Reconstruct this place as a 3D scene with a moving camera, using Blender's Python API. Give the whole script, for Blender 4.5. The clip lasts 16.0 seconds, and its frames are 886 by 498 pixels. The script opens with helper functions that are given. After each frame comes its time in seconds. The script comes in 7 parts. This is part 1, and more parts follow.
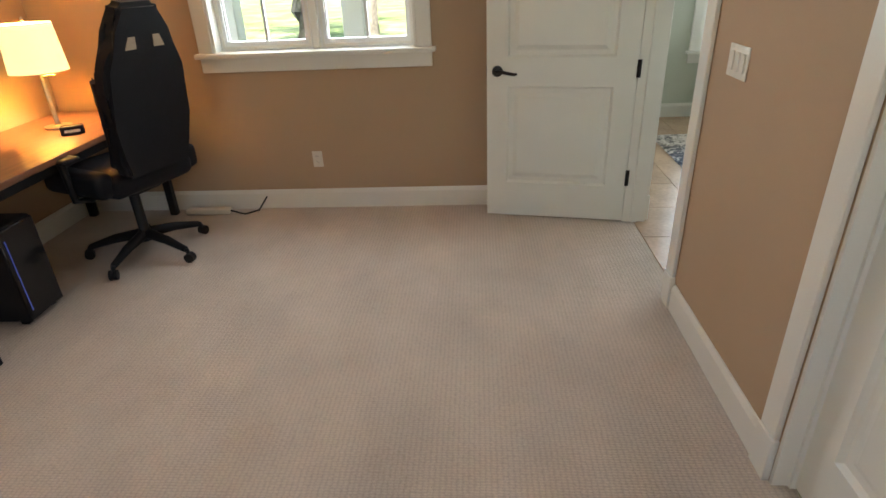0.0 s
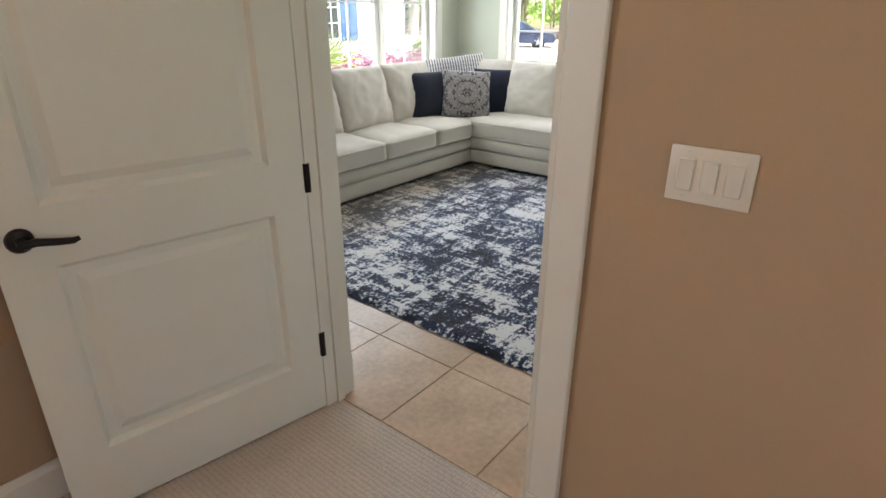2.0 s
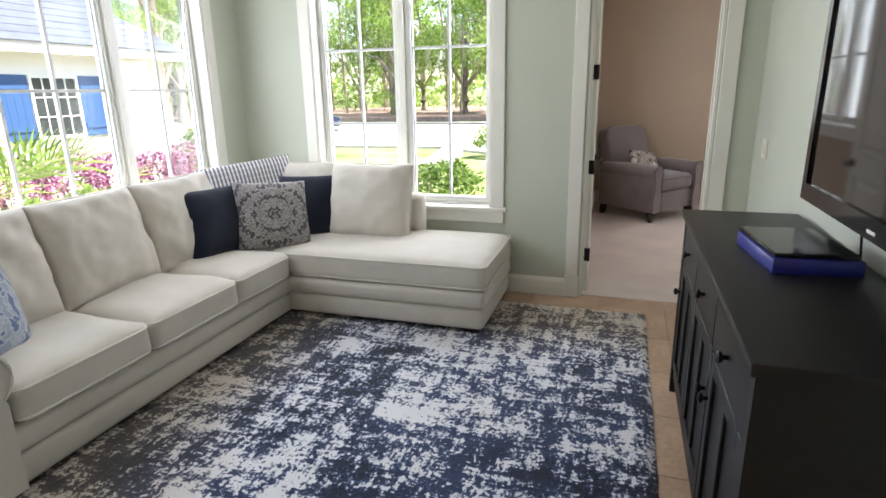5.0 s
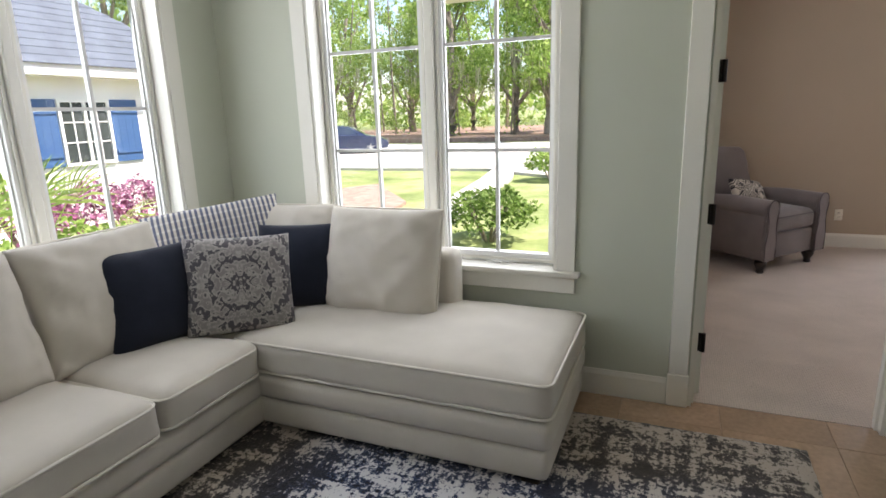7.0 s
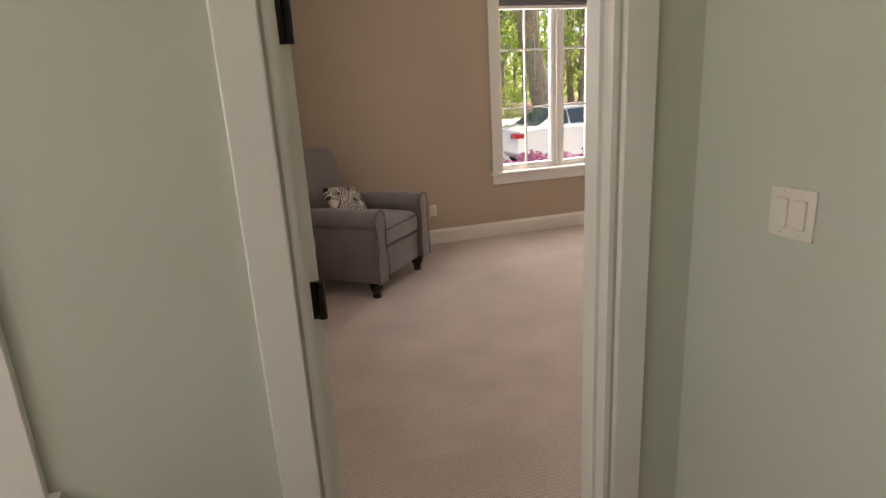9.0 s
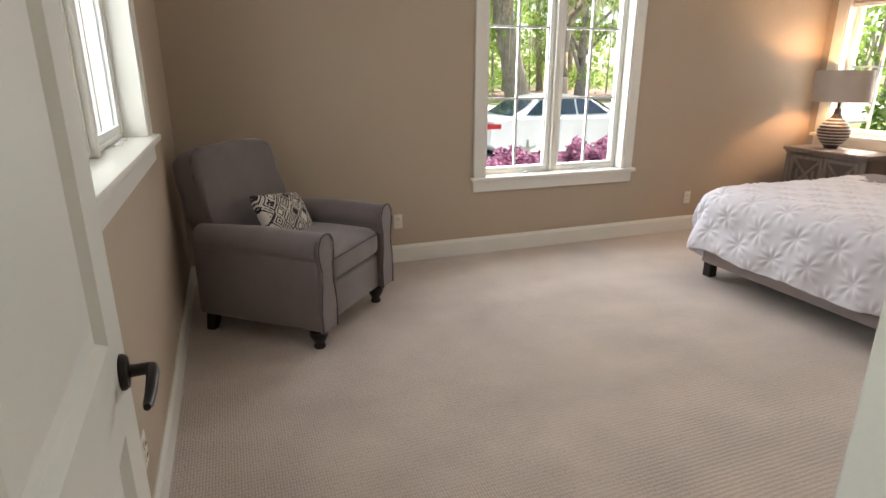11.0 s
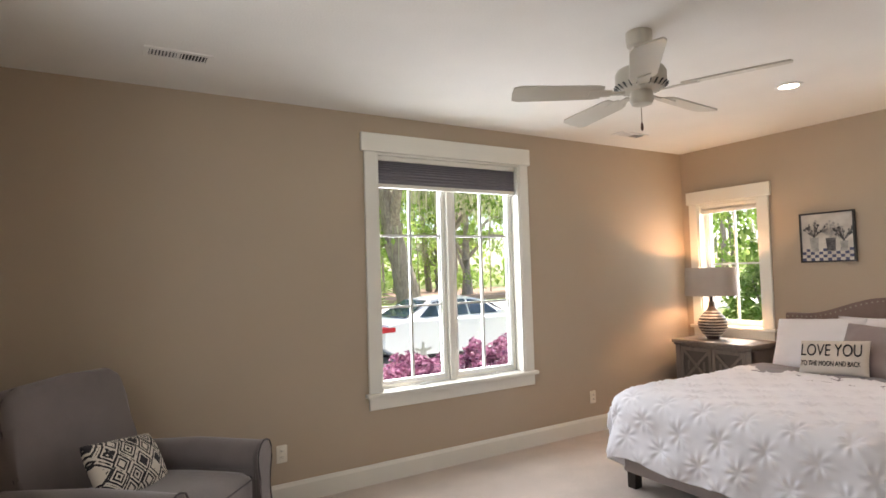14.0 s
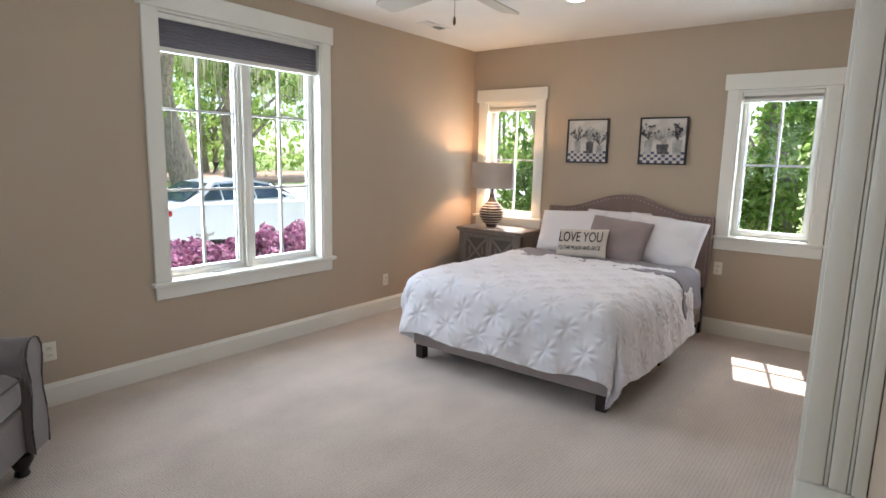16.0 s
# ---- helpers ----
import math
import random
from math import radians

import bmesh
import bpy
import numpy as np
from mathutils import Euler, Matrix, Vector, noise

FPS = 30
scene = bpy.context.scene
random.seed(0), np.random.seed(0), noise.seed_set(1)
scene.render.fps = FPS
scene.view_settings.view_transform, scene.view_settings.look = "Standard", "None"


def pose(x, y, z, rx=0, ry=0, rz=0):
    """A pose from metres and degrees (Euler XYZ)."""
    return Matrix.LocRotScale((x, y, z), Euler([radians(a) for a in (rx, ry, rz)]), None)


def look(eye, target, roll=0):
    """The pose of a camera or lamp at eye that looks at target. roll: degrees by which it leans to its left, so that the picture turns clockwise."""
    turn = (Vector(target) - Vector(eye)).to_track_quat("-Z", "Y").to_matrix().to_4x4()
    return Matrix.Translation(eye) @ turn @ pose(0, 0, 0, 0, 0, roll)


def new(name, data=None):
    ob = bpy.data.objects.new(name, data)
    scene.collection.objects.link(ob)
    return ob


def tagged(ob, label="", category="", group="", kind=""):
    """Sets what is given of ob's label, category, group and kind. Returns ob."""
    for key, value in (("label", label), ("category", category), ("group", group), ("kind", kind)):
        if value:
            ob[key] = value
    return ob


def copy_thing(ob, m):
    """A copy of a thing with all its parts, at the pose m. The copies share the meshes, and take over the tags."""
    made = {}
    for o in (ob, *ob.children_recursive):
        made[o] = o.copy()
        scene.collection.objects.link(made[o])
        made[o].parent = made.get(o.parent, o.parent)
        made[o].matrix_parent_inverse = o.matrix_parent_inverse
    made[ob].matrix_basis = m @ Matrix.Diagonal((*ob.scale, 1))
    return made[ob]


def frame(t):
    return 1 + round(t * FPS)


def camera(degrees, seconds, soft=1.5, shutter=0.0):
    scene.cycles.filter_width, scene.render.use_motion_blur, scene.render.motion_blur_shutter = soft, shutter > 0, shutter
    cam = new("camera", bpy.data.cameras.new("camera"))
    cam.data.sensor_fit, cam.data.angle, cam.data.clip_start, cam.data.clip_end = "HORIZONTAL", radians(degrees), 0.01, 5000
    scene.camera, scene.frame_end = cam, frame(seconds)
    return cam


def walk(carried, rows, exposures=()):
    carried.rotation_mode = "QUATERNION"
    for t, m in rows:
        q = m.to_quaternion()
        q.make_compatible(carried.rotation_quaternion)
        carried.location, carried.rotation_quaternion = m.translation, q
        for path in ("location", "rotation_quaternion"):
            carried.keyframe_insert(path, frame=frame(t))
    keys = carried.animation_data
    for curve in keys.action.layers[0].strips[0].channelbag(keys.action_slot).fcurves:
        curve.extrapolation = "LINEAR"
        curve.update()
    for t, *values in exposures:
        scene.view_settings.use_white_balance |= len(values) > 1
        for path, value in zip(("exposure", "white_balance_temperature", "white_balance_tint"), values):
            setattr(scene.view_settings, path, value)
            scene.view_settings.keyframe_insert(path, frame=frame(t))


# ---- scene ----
cam = camera(76.0, 16.0, soft=1.6)
PATH = [
    (0.0, (1.071, 0.192, 1.551), (0.948, 1.973, 0.651), -2.5),
    (0.5, (0.897, 0.608, 1.530), (1.227, 2.370, 0.643), -4.2),
    (1.0, (0.797, 1.084, 1.540), (1.454, 2.764, 0.676), -2.2),
    (1.5, (0.746, 1.593, 1.536), (1.878, 3.034, 0.735), -0.6),
    (2.0, (0.830, 2.083, 1.500), (2.269, 3.232, 0.720), 0.2),
    (2.5, (0.976, 2.474, 1.473), (2.590, 3.431, 0.779), 0.2),
    (3.0, (1.160, 2.765, 1.448), (2.975, 3.400, 0.896), -2.9),
    (3.5, (1.483, 2.950, 1.487), (3.374, 3.334, 0.959), -2.7),
    (4.0, (1.731, 3.021, 1.511), (3.636, 3.413, 1.046), -3.0),
    (4.5, (2.002, 3.135, 1.529), (3.899, 3.541, 1.041), -1.3),
    (5.0, (2.241, 3.274, 1.521), (4.076, 3.861, 0.984), -1.0),
    (7.5, (3.918, 3.664, 1.481), (5.710, 4.423, 1.017), -1.9),
    (8.0, (4.318, 3.612, 1.504), (6.255, 3.664, 1.010), -2.8),
    (8.5, (4.739, 3.572, 1.489), (6.633, 3.200, 0.967), -3.6),
    (9.0, (5.134, 3.560, 1.460), (6.984, 3.023, 0.923), -3.3),
    (11.5, (6.388, 3.179, 1.467), (8.176, 2.506, 0.877), 0.4),
    (12.0, (6.527, 3.082, 1.484), (8.410, 2.579, 1.040), 0.2),
    (12.5, (6.575, 3.042, 1.502), (8.511, 2.667, 1.168), 0.4),
    (13.0, (6.574, 3.063, 1.529), (8.519, 2.652, 1.303), -0.4),
    (13.5, (6.577, 3.146, 1.527), (8.459, 2.470, 1.482), -1.9),
    (14.0, (6.558, 3.137, 1.501), (8.268, 2.102, 1.587), -1.7),
    (14.5, (6.575, 3.145, 1.498), (8.083, 1.832, 1.532), -0.6),
    (15.0, (6.619, 3.179, 1.518), (7.953, 1.694, 1.402), 0.9),
    (15.5, (6.620, 3.212, 1.530), (7.873, 1.670, 1.309), 1.5),
    (16.0, (6.613, 3.242, 1.514), (7.817, 1.676, 1.198), 1.3),
]
EXPOSURES = [
    (0.0, 1.98, 6650, 13),
    (1.2, 2.2, 6250, 10),
    (2.0, 1.85, 6800, 19),
    (3.0, 1.82, 6900, 25),
    (3.5, 1.85, 6800, 24),
    (4.5, 1.9, 6600, 22),
    (5.2, 1.7, 6600, 22),
    (7.5, 1.15, 7000, 24),
    (8.0, 1.12, 7500, 26),
    (9.0, 1.18, 7900, 29),
    (11.5, 1.48, 6700, 17),
    (12.5, 1.55, 6400, 17),
    (14.0, 1.42, 6950, 18),
    (15.0, 1.40, 6350, 14),
    (16.0, 1.38, 6200, 14),
]
walk(cam, [(t, look(eye, target, roll)) for t, eye, target, roll in PATH], EXPOSURES)

# ---- world, sun, large lights ----
world = bpy.data.worlds.new("sky")
world.use_nodes = True
scene.world = world
wn = world.node_tree
bgd = wn.nodes["Background"]
sky = wn.nodes.new("ShaderNodeTexSky")
sky.sky_type = "NISHITA"
sky.sun_disc = False
sky.sun_elevation = radians(58)
sky.sun_rotation = radians(190)
wn.links.new(sky.outputs[0], bgd.inputs[0])
bgd.inputs[1].default_value = 0.15

sun_data = bpy.data.lights.new("sun", "SUN")
sun_data.energy = 4.8
sun_data.angle = radians(0.5)
sun_data.color = (1.0, 0.95, 0.87)
sun = new("sun", sun_data)
sun.matrix_world = look((10.4, -12, 20), (7.6, 0, 0))


def window_light(name, centre, toward, sx, sy, watts, colour=(0.82, 0.92, 1.0)):
    """Daylight that comes in through one window."""
    d = bpy.data.lights.new(name, "AREA")
    d.shape, d.size, d.size_y, d.energy, d.color = "RECTANGLE", sx, sy, watts, colour
    ob = new(name, d)
    ob.matrix_world = look(centre, toward)
    return ob


window_light("daylight_office", (0.04, 4.20, 1.70), (0.04, 0, 1.2), 1.26, 1.2, 11)
# added lamp at an unseen south window, brightens the office's north wall
window_light("added_daylight_office_south", (0.2, -2.25, 1.70), (0.2, 2, 1.2), 1.5, 1.2, 5)
window_light("daylight_living_north", (4.65, 6.55, 1.58), (4.5, 3, 1.1), 2.6, 1.7, 25)
window_light("daylight_living_east", (6.63, 4.93, 1.58), (3, 4.8, 1.1), 1.36, 1.7, 16)
window_light("daylight_bedroom_east", (10.63, 0.705, 1.45), (7, 0.6, 0.9), 1.30, 1.5, 23)
window_light("daylight_bedroom_north", (8.41, 3.87, 1.78), (8.4, 0, 1.3), 1.34, 1.15, 9.5)
window_light("daylight_bedroom_south_a", (9.90, -2.43, 1.55), (9.8, 1, 1.1), 0.58, 1.1, 5)
window_light("daylight_bedroom_south_b", (7.35, -2.43, 1.55), (7.4, 1, 1.1), 0.56, 1.1, 8)


# ---- materials ----
def mat(name, base, rough=0.6, metal=0.0, vary=0.12, scale=6.0, bump=0.15, grain=180.0, sheen=0.0, spec=0.5, stretch=(1, 1, 1), coat=0.0, hue=0.0):
    """A surface with broad and fine variation of colour and a fine relief."""
    m = bpy.data.materials.new(name)
    m.use_nodes = True
    t = m.node_tree
    n, l = t.nodes, t.links
    b = n["Principled BSDF"]
    co = n.new("ShaderNodeTexCoord")
    mp = n.new("ShaderNodeMapping")
    mp.inputs["Scale"].default_value = stretch
    l.new(co.outputs["Object"], mp.inputs[0])
    big = n.new("ShaderNodeTexNoise")
    big.inputs["Scale"].default_value = scale
    big.inputs["Detail"].default_value = 4
    fine = n.new("ShaderNodeTexNoise")
    fine.inputs["Scale"].default_value = grain
    fine.inputs["Detail"].default_value = 2
    l.new(mp.outputs[0], big.inputs[0])
    l.new(mp.outputs[0], fine.inputs[0])
    mix = n.new("ShaderNodeMix")
    mix.data_type = "FLOAT"
    mix.inputs[0].default_value = 0.4
    l.new(big.outputs[0], mix.inputs[2])
    l.new(fine.outputs[0], mix.inputs[3])
    ramp = n.new("ShaderNodeValToRGB")
    lo = [max(0, c * (1 - vary)) for c in base]
    hi = [min(1, c * (1 + vary)) for c in base]
    if hue:
        hi[0] = min(1, hi[0] * (1 + hue))
        hi[2] = hi[2] * (1 - hue)
    ramp.color_ramp.elements[0].color = (*lo, 1)
    ramp.color_ramp.elements[1].color = (*hi, 1)
    ramp.color_ramp.elements[0].position = 0.3
    ramp.color_ramp.elements[1].position = 0.7
    l.new(mix.outputs[0], ramp.inputs[0])
    l.new(ramp.outputs[0], b.inputs["Base Color"])
    b.inputs["Roughness"].default_value = rough
    b.inputs["Metallic"].default_value = metal
    b.inputs["Specular IOR Level"].default_value = spec
    b.inputs["Sheen Weight"].default_value = sheen
    b.inputs["Coat Weight"].default_value = coat
    if bump:
        bp = n.new("ShaderNodeBump")
        bp.inputs["Strength"].default_value = bump
        bp.inputs["Distance"].default_value = 0.004
        l.new(fine.outputs[0], bp.inputs["Height"])
        l.new(bp.outputs[0], b.inputs["Normal"])
    return m


def carpet_mat():
    """Beige patterned loop carpet: close rows of small loops, brushed lighter and darker in uneven patches."""
    m = mat("carpet", (0.60, 0.505, 0.435), rough=0.95, vary=0.17, scale=3.2, stretch=(1, 0.7, 1), bump=0.0, grain=150, sheen=0.3, spec=0.1)
    n, l = m.node_tree.nodes, m.node_tree.links
    b = n["Principled BSDF"]
    co = n.new("ShaderNodeTexCoord")
    mp = n.new("ShaderNodeMapping")
    mp.inputs["Scale"].default_value = (1.0, 1.7, 1.0)
    v = n.new("ShaderNodeTexVoronoi")
    v.inputs["Scale"].default_value = 52
    v.inputs["Randomness"].default_value = 0.25
    l.new(co.outputs["Object"], mp.inputs[0])
    l.new(mp.outputs[0], v.inputs[0])
    # shade in the hollows between the loops, put into the colour as a darker value
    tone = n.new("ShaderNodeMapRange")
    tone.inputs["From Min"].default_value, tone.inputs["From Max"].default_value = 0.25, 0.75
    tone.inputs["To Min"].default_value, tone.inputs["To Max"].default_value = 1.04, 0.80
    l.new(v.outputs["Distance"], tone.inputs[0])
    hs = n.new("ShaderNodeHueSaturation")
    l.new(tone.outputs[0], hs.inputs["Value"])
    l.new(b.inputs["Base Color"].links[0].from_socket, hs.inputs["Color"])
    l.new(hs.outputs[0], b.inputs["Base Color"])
    bp = n.new("ShaderNodeBump")
    bp.invert = True
    bp.inputs["Strength"].default_value = 0.6
    bp.inputs["Distance"].default_value = 0.008
    l.new(v.outputs["Distance"], bp.inputs["Height"])
    l.new(bp.outputs[0], b.inputs["Normal"])
    return m


def glass_mat(name="window_glass", tint=(0.97, 0.99, 0.98)):
    """Thin clear pane: lets light straight through, with a faint gloss."""
    m = bpy.data.materials.new(name)
    m.use_nodes = True
    n, l = m.node_tree.nodes, m.node_tree.links
    n.remove(n["Principled BSDF"])
    tr = n.new("ShaderNodeBsdfTransparent")
    tr.inputs[0].default_value = (*tint, 1)
    gl = n.new("ShaderNodeBsdfGlossy")
    gl.inputs["Roughness"].default_value = 0.02
    fr = n.new("ShaderNodeFresnel")
    fr.inputs[0].default_value = 1.35
    mx = n.new("ShaderNodeMixShader")
    sc = n.new("ShaderNodeMath")
    sc.operation = "MULTIPLY"
    sc.inputs[1].default_value = 0.35
    l.new(fr.outputs[0], sc.inputs[0])
    l.new(sc.outputs[0], mx.inputs[0])
    l.new(tr.outputs[0], mx.inputs[1])
    l.new(gl.outputs[0], mx.inputs[2])
    l.new(mx.outputs[0], n["Material Output"].inputs[0])
    return m


def glow_mat(name, colour, strength):
    m = mat(name, colour, rough=0.8, bump=0.05)
    b = m.node_tree.nodes["Principled BSDF"]
    b.inputs["Emission Color"].default_value = (*colour, 1)
    b.inputs["Emission Strength"].default_value = strength
    return m


def ramp_mat(name, stops, scale=5.0, detail=8.0, rough=0.9, stretch=(1, 1, 1), distort=0.0, bump=0.3, grain=160.0, island=0.0, sheen=0.0, through_light=0.0):
    """Several colours laid out by noise: (position, colour) stops."""
    m = bpy.data.materials.new(name)
    m.use_nodes = True
    n, l = m.node_tree.nodes, m.node_tree.links
    b = n["Principled BSDF"]
    co = n.new("ShaderNodeTexCoord")
    mp = n.new("ShaderNodeMapping")
    mp.inputs["Scale"].default_value = stretch
    l.new(co.outputs["Object"], mp.inputs[0])
    no = n.new("ShaderNodeTexNoise")
    no.inputs["Scale"].default_value = scale
    no.inputs["Detail"].default_value = detail
    no.inputs["Roughness"].default_value = 0.7
    no.inputs["Distortion"].default_value = distort
    l.new(mp.outputs[0], no.inputs[0])
    r = n.new("ShaderNodeValToRGB")
    el = r.color_ramp.elements
    while len(el) < len(stops):
        el.new(0.5)
    for e, (p, c) in zip(el, stops):
        e.position = p
        e.color = (*c, 1)
    src = no.outputs[0]
    if island:
        ge = n.new("ShaderNodeNewGeometry")
        mx = n.new("ShaderNodeMix")
        mx.data_type = "FLOAT"
        mx.inputs[0].default_value = island
        l.new(no.outputs[0], mx.inputs[2])
        l.new(ge.outputs["Random Per Island"], mx.inputs[3])
        src = mx.outputs[0]
    l.new(src, r.inputs[0])
    l.new(r.outputs[0], b.inputs["Base Color"])
    b.inputs["Roughness"].default_value = rough
    b.inputs["Sheen Weight"].default_value = sheen
    b.inputs["Specular IOR Level"].default_value = 0.25
    fi = n.new("ShaderNodeTexNoise")
    fi.inputs["Scale"].default_value = grain
    l.new(co.outputs["Object"], fi.inputs[0])
    bp = n.new("ShaderNodeBump")
    bp.inputs["Strength"].default_value = bump
    bp.inputs["Distance"].default_value = 0.006
    l.new(fi.outputs[0], bp.inputs["Height"])
    l.new(bp.outputs[0], b.inputs["Normal"])
    if through_light:
        tl = n.new("ShaderNodeBsdfTranslucent")
        mxs = n.new("ShaderNodeMixShader")
        mxs.inputs[0].default_value = through_light
        l.new(r.outputs[0], tl.inputs[0])
        l.new(b.outputs[0], mxs.inputs[1])
        l.new(tl.outputs[0], mxs.inputs[2])
        l.new(mxs.outputs[0], n["Material Output"].inputs[0])
    return m


M_TAN = mat("tan_wall_paint", (0.48, 0.335, 0.212), rough=0.75, vary=0.03, scale=2, bump=0.12, grain=260)
M_SAGE = mat("sage_wall_paint", (0.565, 0.59, 0.495), rough=0.75, vary=0.03, scale=2, bump=0.12, grain=260)
M_TAUPE = mat("taupe_wall_paint", (0.475, 0.383, 0.288), rough=0.75, vary=0.03, scale=2, bump=0.12, grain=260)
M_CEIL = mat("ceiling_paint", (0.80, 0.77, 0.73), rough=0.85, vary=0.03, scale=3, bump=0.35, grain=90)
M_TRIM = mat("white_trim_paint", (0.80, 0.78, 0.71), rough=0.35, vary=0.03, scale=3, bump=0.04)
M_DOOR = mat("white_door_paint", (0.80, 0.80, 0.73), rough=0.38, vary=0.03, scale=4, bump=0.05)
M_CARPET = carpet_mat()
M_GLASS = glass_mat()
M_BRONZE = mat("dark_bronze", (0.025, 0.02, 0.018), rough=0.35, metal=0.7, vary=0.2, bump=0.05)
M_PLATE = mat("ivory_plastic", (0.78, 0.73, 0.63), rough=0.3, vary=0.03, bump=0.0)
M_SLOT = mat("dark_slot", (0.03, 0.03, 0.03), rough=0.6, vary=0.1, bump=0.0)
M_VINYL = mat("white_vinyl", (0.82, 0.82, 0.80), rough=0.3, vary=0.03, bump=0.0)
M_MUNTIN = mat("grey_white_muntin", (0.62, 0.62, 0.60), rough=0.35, vary=0.03, bump=0.0)
M_BLACK = mat("black_plastic", (0.010, 0.010, 0.012), rough=0.5, spec=0.3, vary=0.2, bump=0.08)
M_BLACKLEATHER = mat("black_leatherette", (0.008, 0.009, 0.013), rough=0.62, spec=0.25, vary=0.25, scale=9, bump=0.25, grain=120)


# ---- mesh helpers ----
def box(bm, x0, x1, y0, y1, z0, z1, m=None):
    vs = [bm.verts.new((x, y, z)) for x in (x0, x1) for y in (y0, y1) for z in (z0, z1)]
    for f in ((0, 1, 3, 2), (4, 6, 7, 5), (0, 4, 5, 1), (2, 3, 7, 6), (0, 2, 6, 4), (1, 5, 7, 3)):
        bm.faces.new([vs[i] for i in f])
    if m is not None:
        for v in vs:
            v.co = m @ v.co
    return vs


def rbox(x0, x1, y0, y1, z0, z1, r=0.01, seg=3):
    """A box with rounded edges."""
    bm = bmesh.new()
    box(bm, x0, x1, y0, y1, z0, z1)
    bmesh.ops.bevel(bm, geom=bm.edges[:], offset=r, segments=seg, affect="EDGES", profile=0.5)
    return bm


def lathe(bm, profile, n=24, m=None):
    """Turned shape: (radius, z) pairs, from the bottom up."""
    rings = []
    for r, z in profile:
        rings.append([bm.verts.new((r * math.cos(2 * math.pi * i / n), r * math.sin(2 * math.pi * i / n), z)) for i in range(n)])
    for a, b in zip(rings, rings[1:]):
        for i in range(n):
            bm.faces.new((a[i], a[(i + 1) % n], b[(i + 1) % n], b[i]))
    bm.faces.new(rings[0][::-1])
    bm.faces.new(rings[-1])
    if m is not None:
        for ring in rings:
            for v in ring:
                v.co = m @ v.co
    return bm


def tube(bm, pts, r, n=10):
    """A round rod along points."""
    pts = [Vector(p) for p in pts]
    rings = []
    for i, p in enumerate(pts):
        d = (pts[min(i + 1, len(pts) - 1)] - pts[max(i - 1, 0)]).normalized()
        q = d.to_track_quat("Z", "Y")
        rr = r[i] if isinstance(r, (list, tuple)) else r
        rings.append([bm.verts.new(p + q @ Vector((rr * math.cos(2 * math.pi * k / n), rr * math.sin(2 * math.pi * k / n), 0))) for k in range(n)])
    for a, b in zip(rings, rings[1:]):
        for k in range(n):
            bm.faces.new((a[k], a[(k + 1) % n], b[(k + 1) % n], b[k]))
    bm.faces.new(rings[0][::-1])
    bm.faces.new(rings[-1])
    return bm


def prism(bm, outline, y0, y1, m=None):
    """An outline of (x, z) pairs drawn out along y."""
    a = [bm.verts.new((x, y0, z)) for x, z in outline]
    b = [bm.verts.new((x, y1, z)) for x, z in outline]
    k = len(a)
    for i in range(k):
        bm.faces.new((a[i], a[(i + 1) % k], b[(i + 1) % k], b[i]))
    bm.faces.new(a[::-1])
    bm.faces.new(b)
    if m is not None:
        for v in a + b:
            v.co = m @ v.co
    return bm


def cushion(w, d, h, n=20, corner=0.06, crown=0.5, seed=0, wrinkle=0.006):
    """A stuffed cushion lying flat: w by d, h thick in the middle, with soft edges and slight creases."""
    bm = bmesh.new()
    rnd = random.Random(seed)
    off = Vector((rnd.random() * 50, rnd.random() * 50, 0))
    top, bot = {}, {}
    for i in range(n + 1):
        for j in range(n + 1):
            u, v = 2 * i / n - 1, 2 * j / n - 1
            u, v = math.sin(u * math.pi / 2), math.sin(v * math.pi / 2)
            pull = 1 - corner * (u * u) * (1 - v * v) * 0.6
            x = u * w / 2 * (1 - corner * (1 - u * u * v * v) * abs(u) ** 3 * 0.4)
            y = v * d / 2 * (1 - corner * (1 - u * u * v * v) * abs(v) ** 3 * 0.4)
            e = max(0.0, (1 - abs(u) ** 2.6)) ** crown * max(0.0, (1 - abs(v) ** 2.6)) ** crown
            cr = noise.noise(Vector((x, y, 0)) * 7 + off) * wrinkle + noise.noise(Vector((x * 2, y * 2, 1)) * 9 + off) * wrinkle * 0.5
            cr += wrinkle * 0.9 * (0.25 - min(0.5, abs(noise.noise(Vector((x * 5.5, y * 4, 3)) + off)) * 2)) * (1.25 - e)
            z = h / 2 * e * pull + cr * min(1, e * 2)
            top[i, j] = bm.verts.new((x, y, z))
            bot[i, j] = top[i, j] if i in (0, n) or j in (0, n) else bm.verts.new((x, y, -h / 2 * e))
    for i in range(n):
        for j in range(n):
            bm.faces.new((top[i, j], top[i + 1, j], top[i + 1, j + 1], top[i, j + 1]))
            bm.faces.new((bot[i, j], bot[i, j + 1], bot[i + 1, j + 1], bot[i + 1, j]))
    return bm


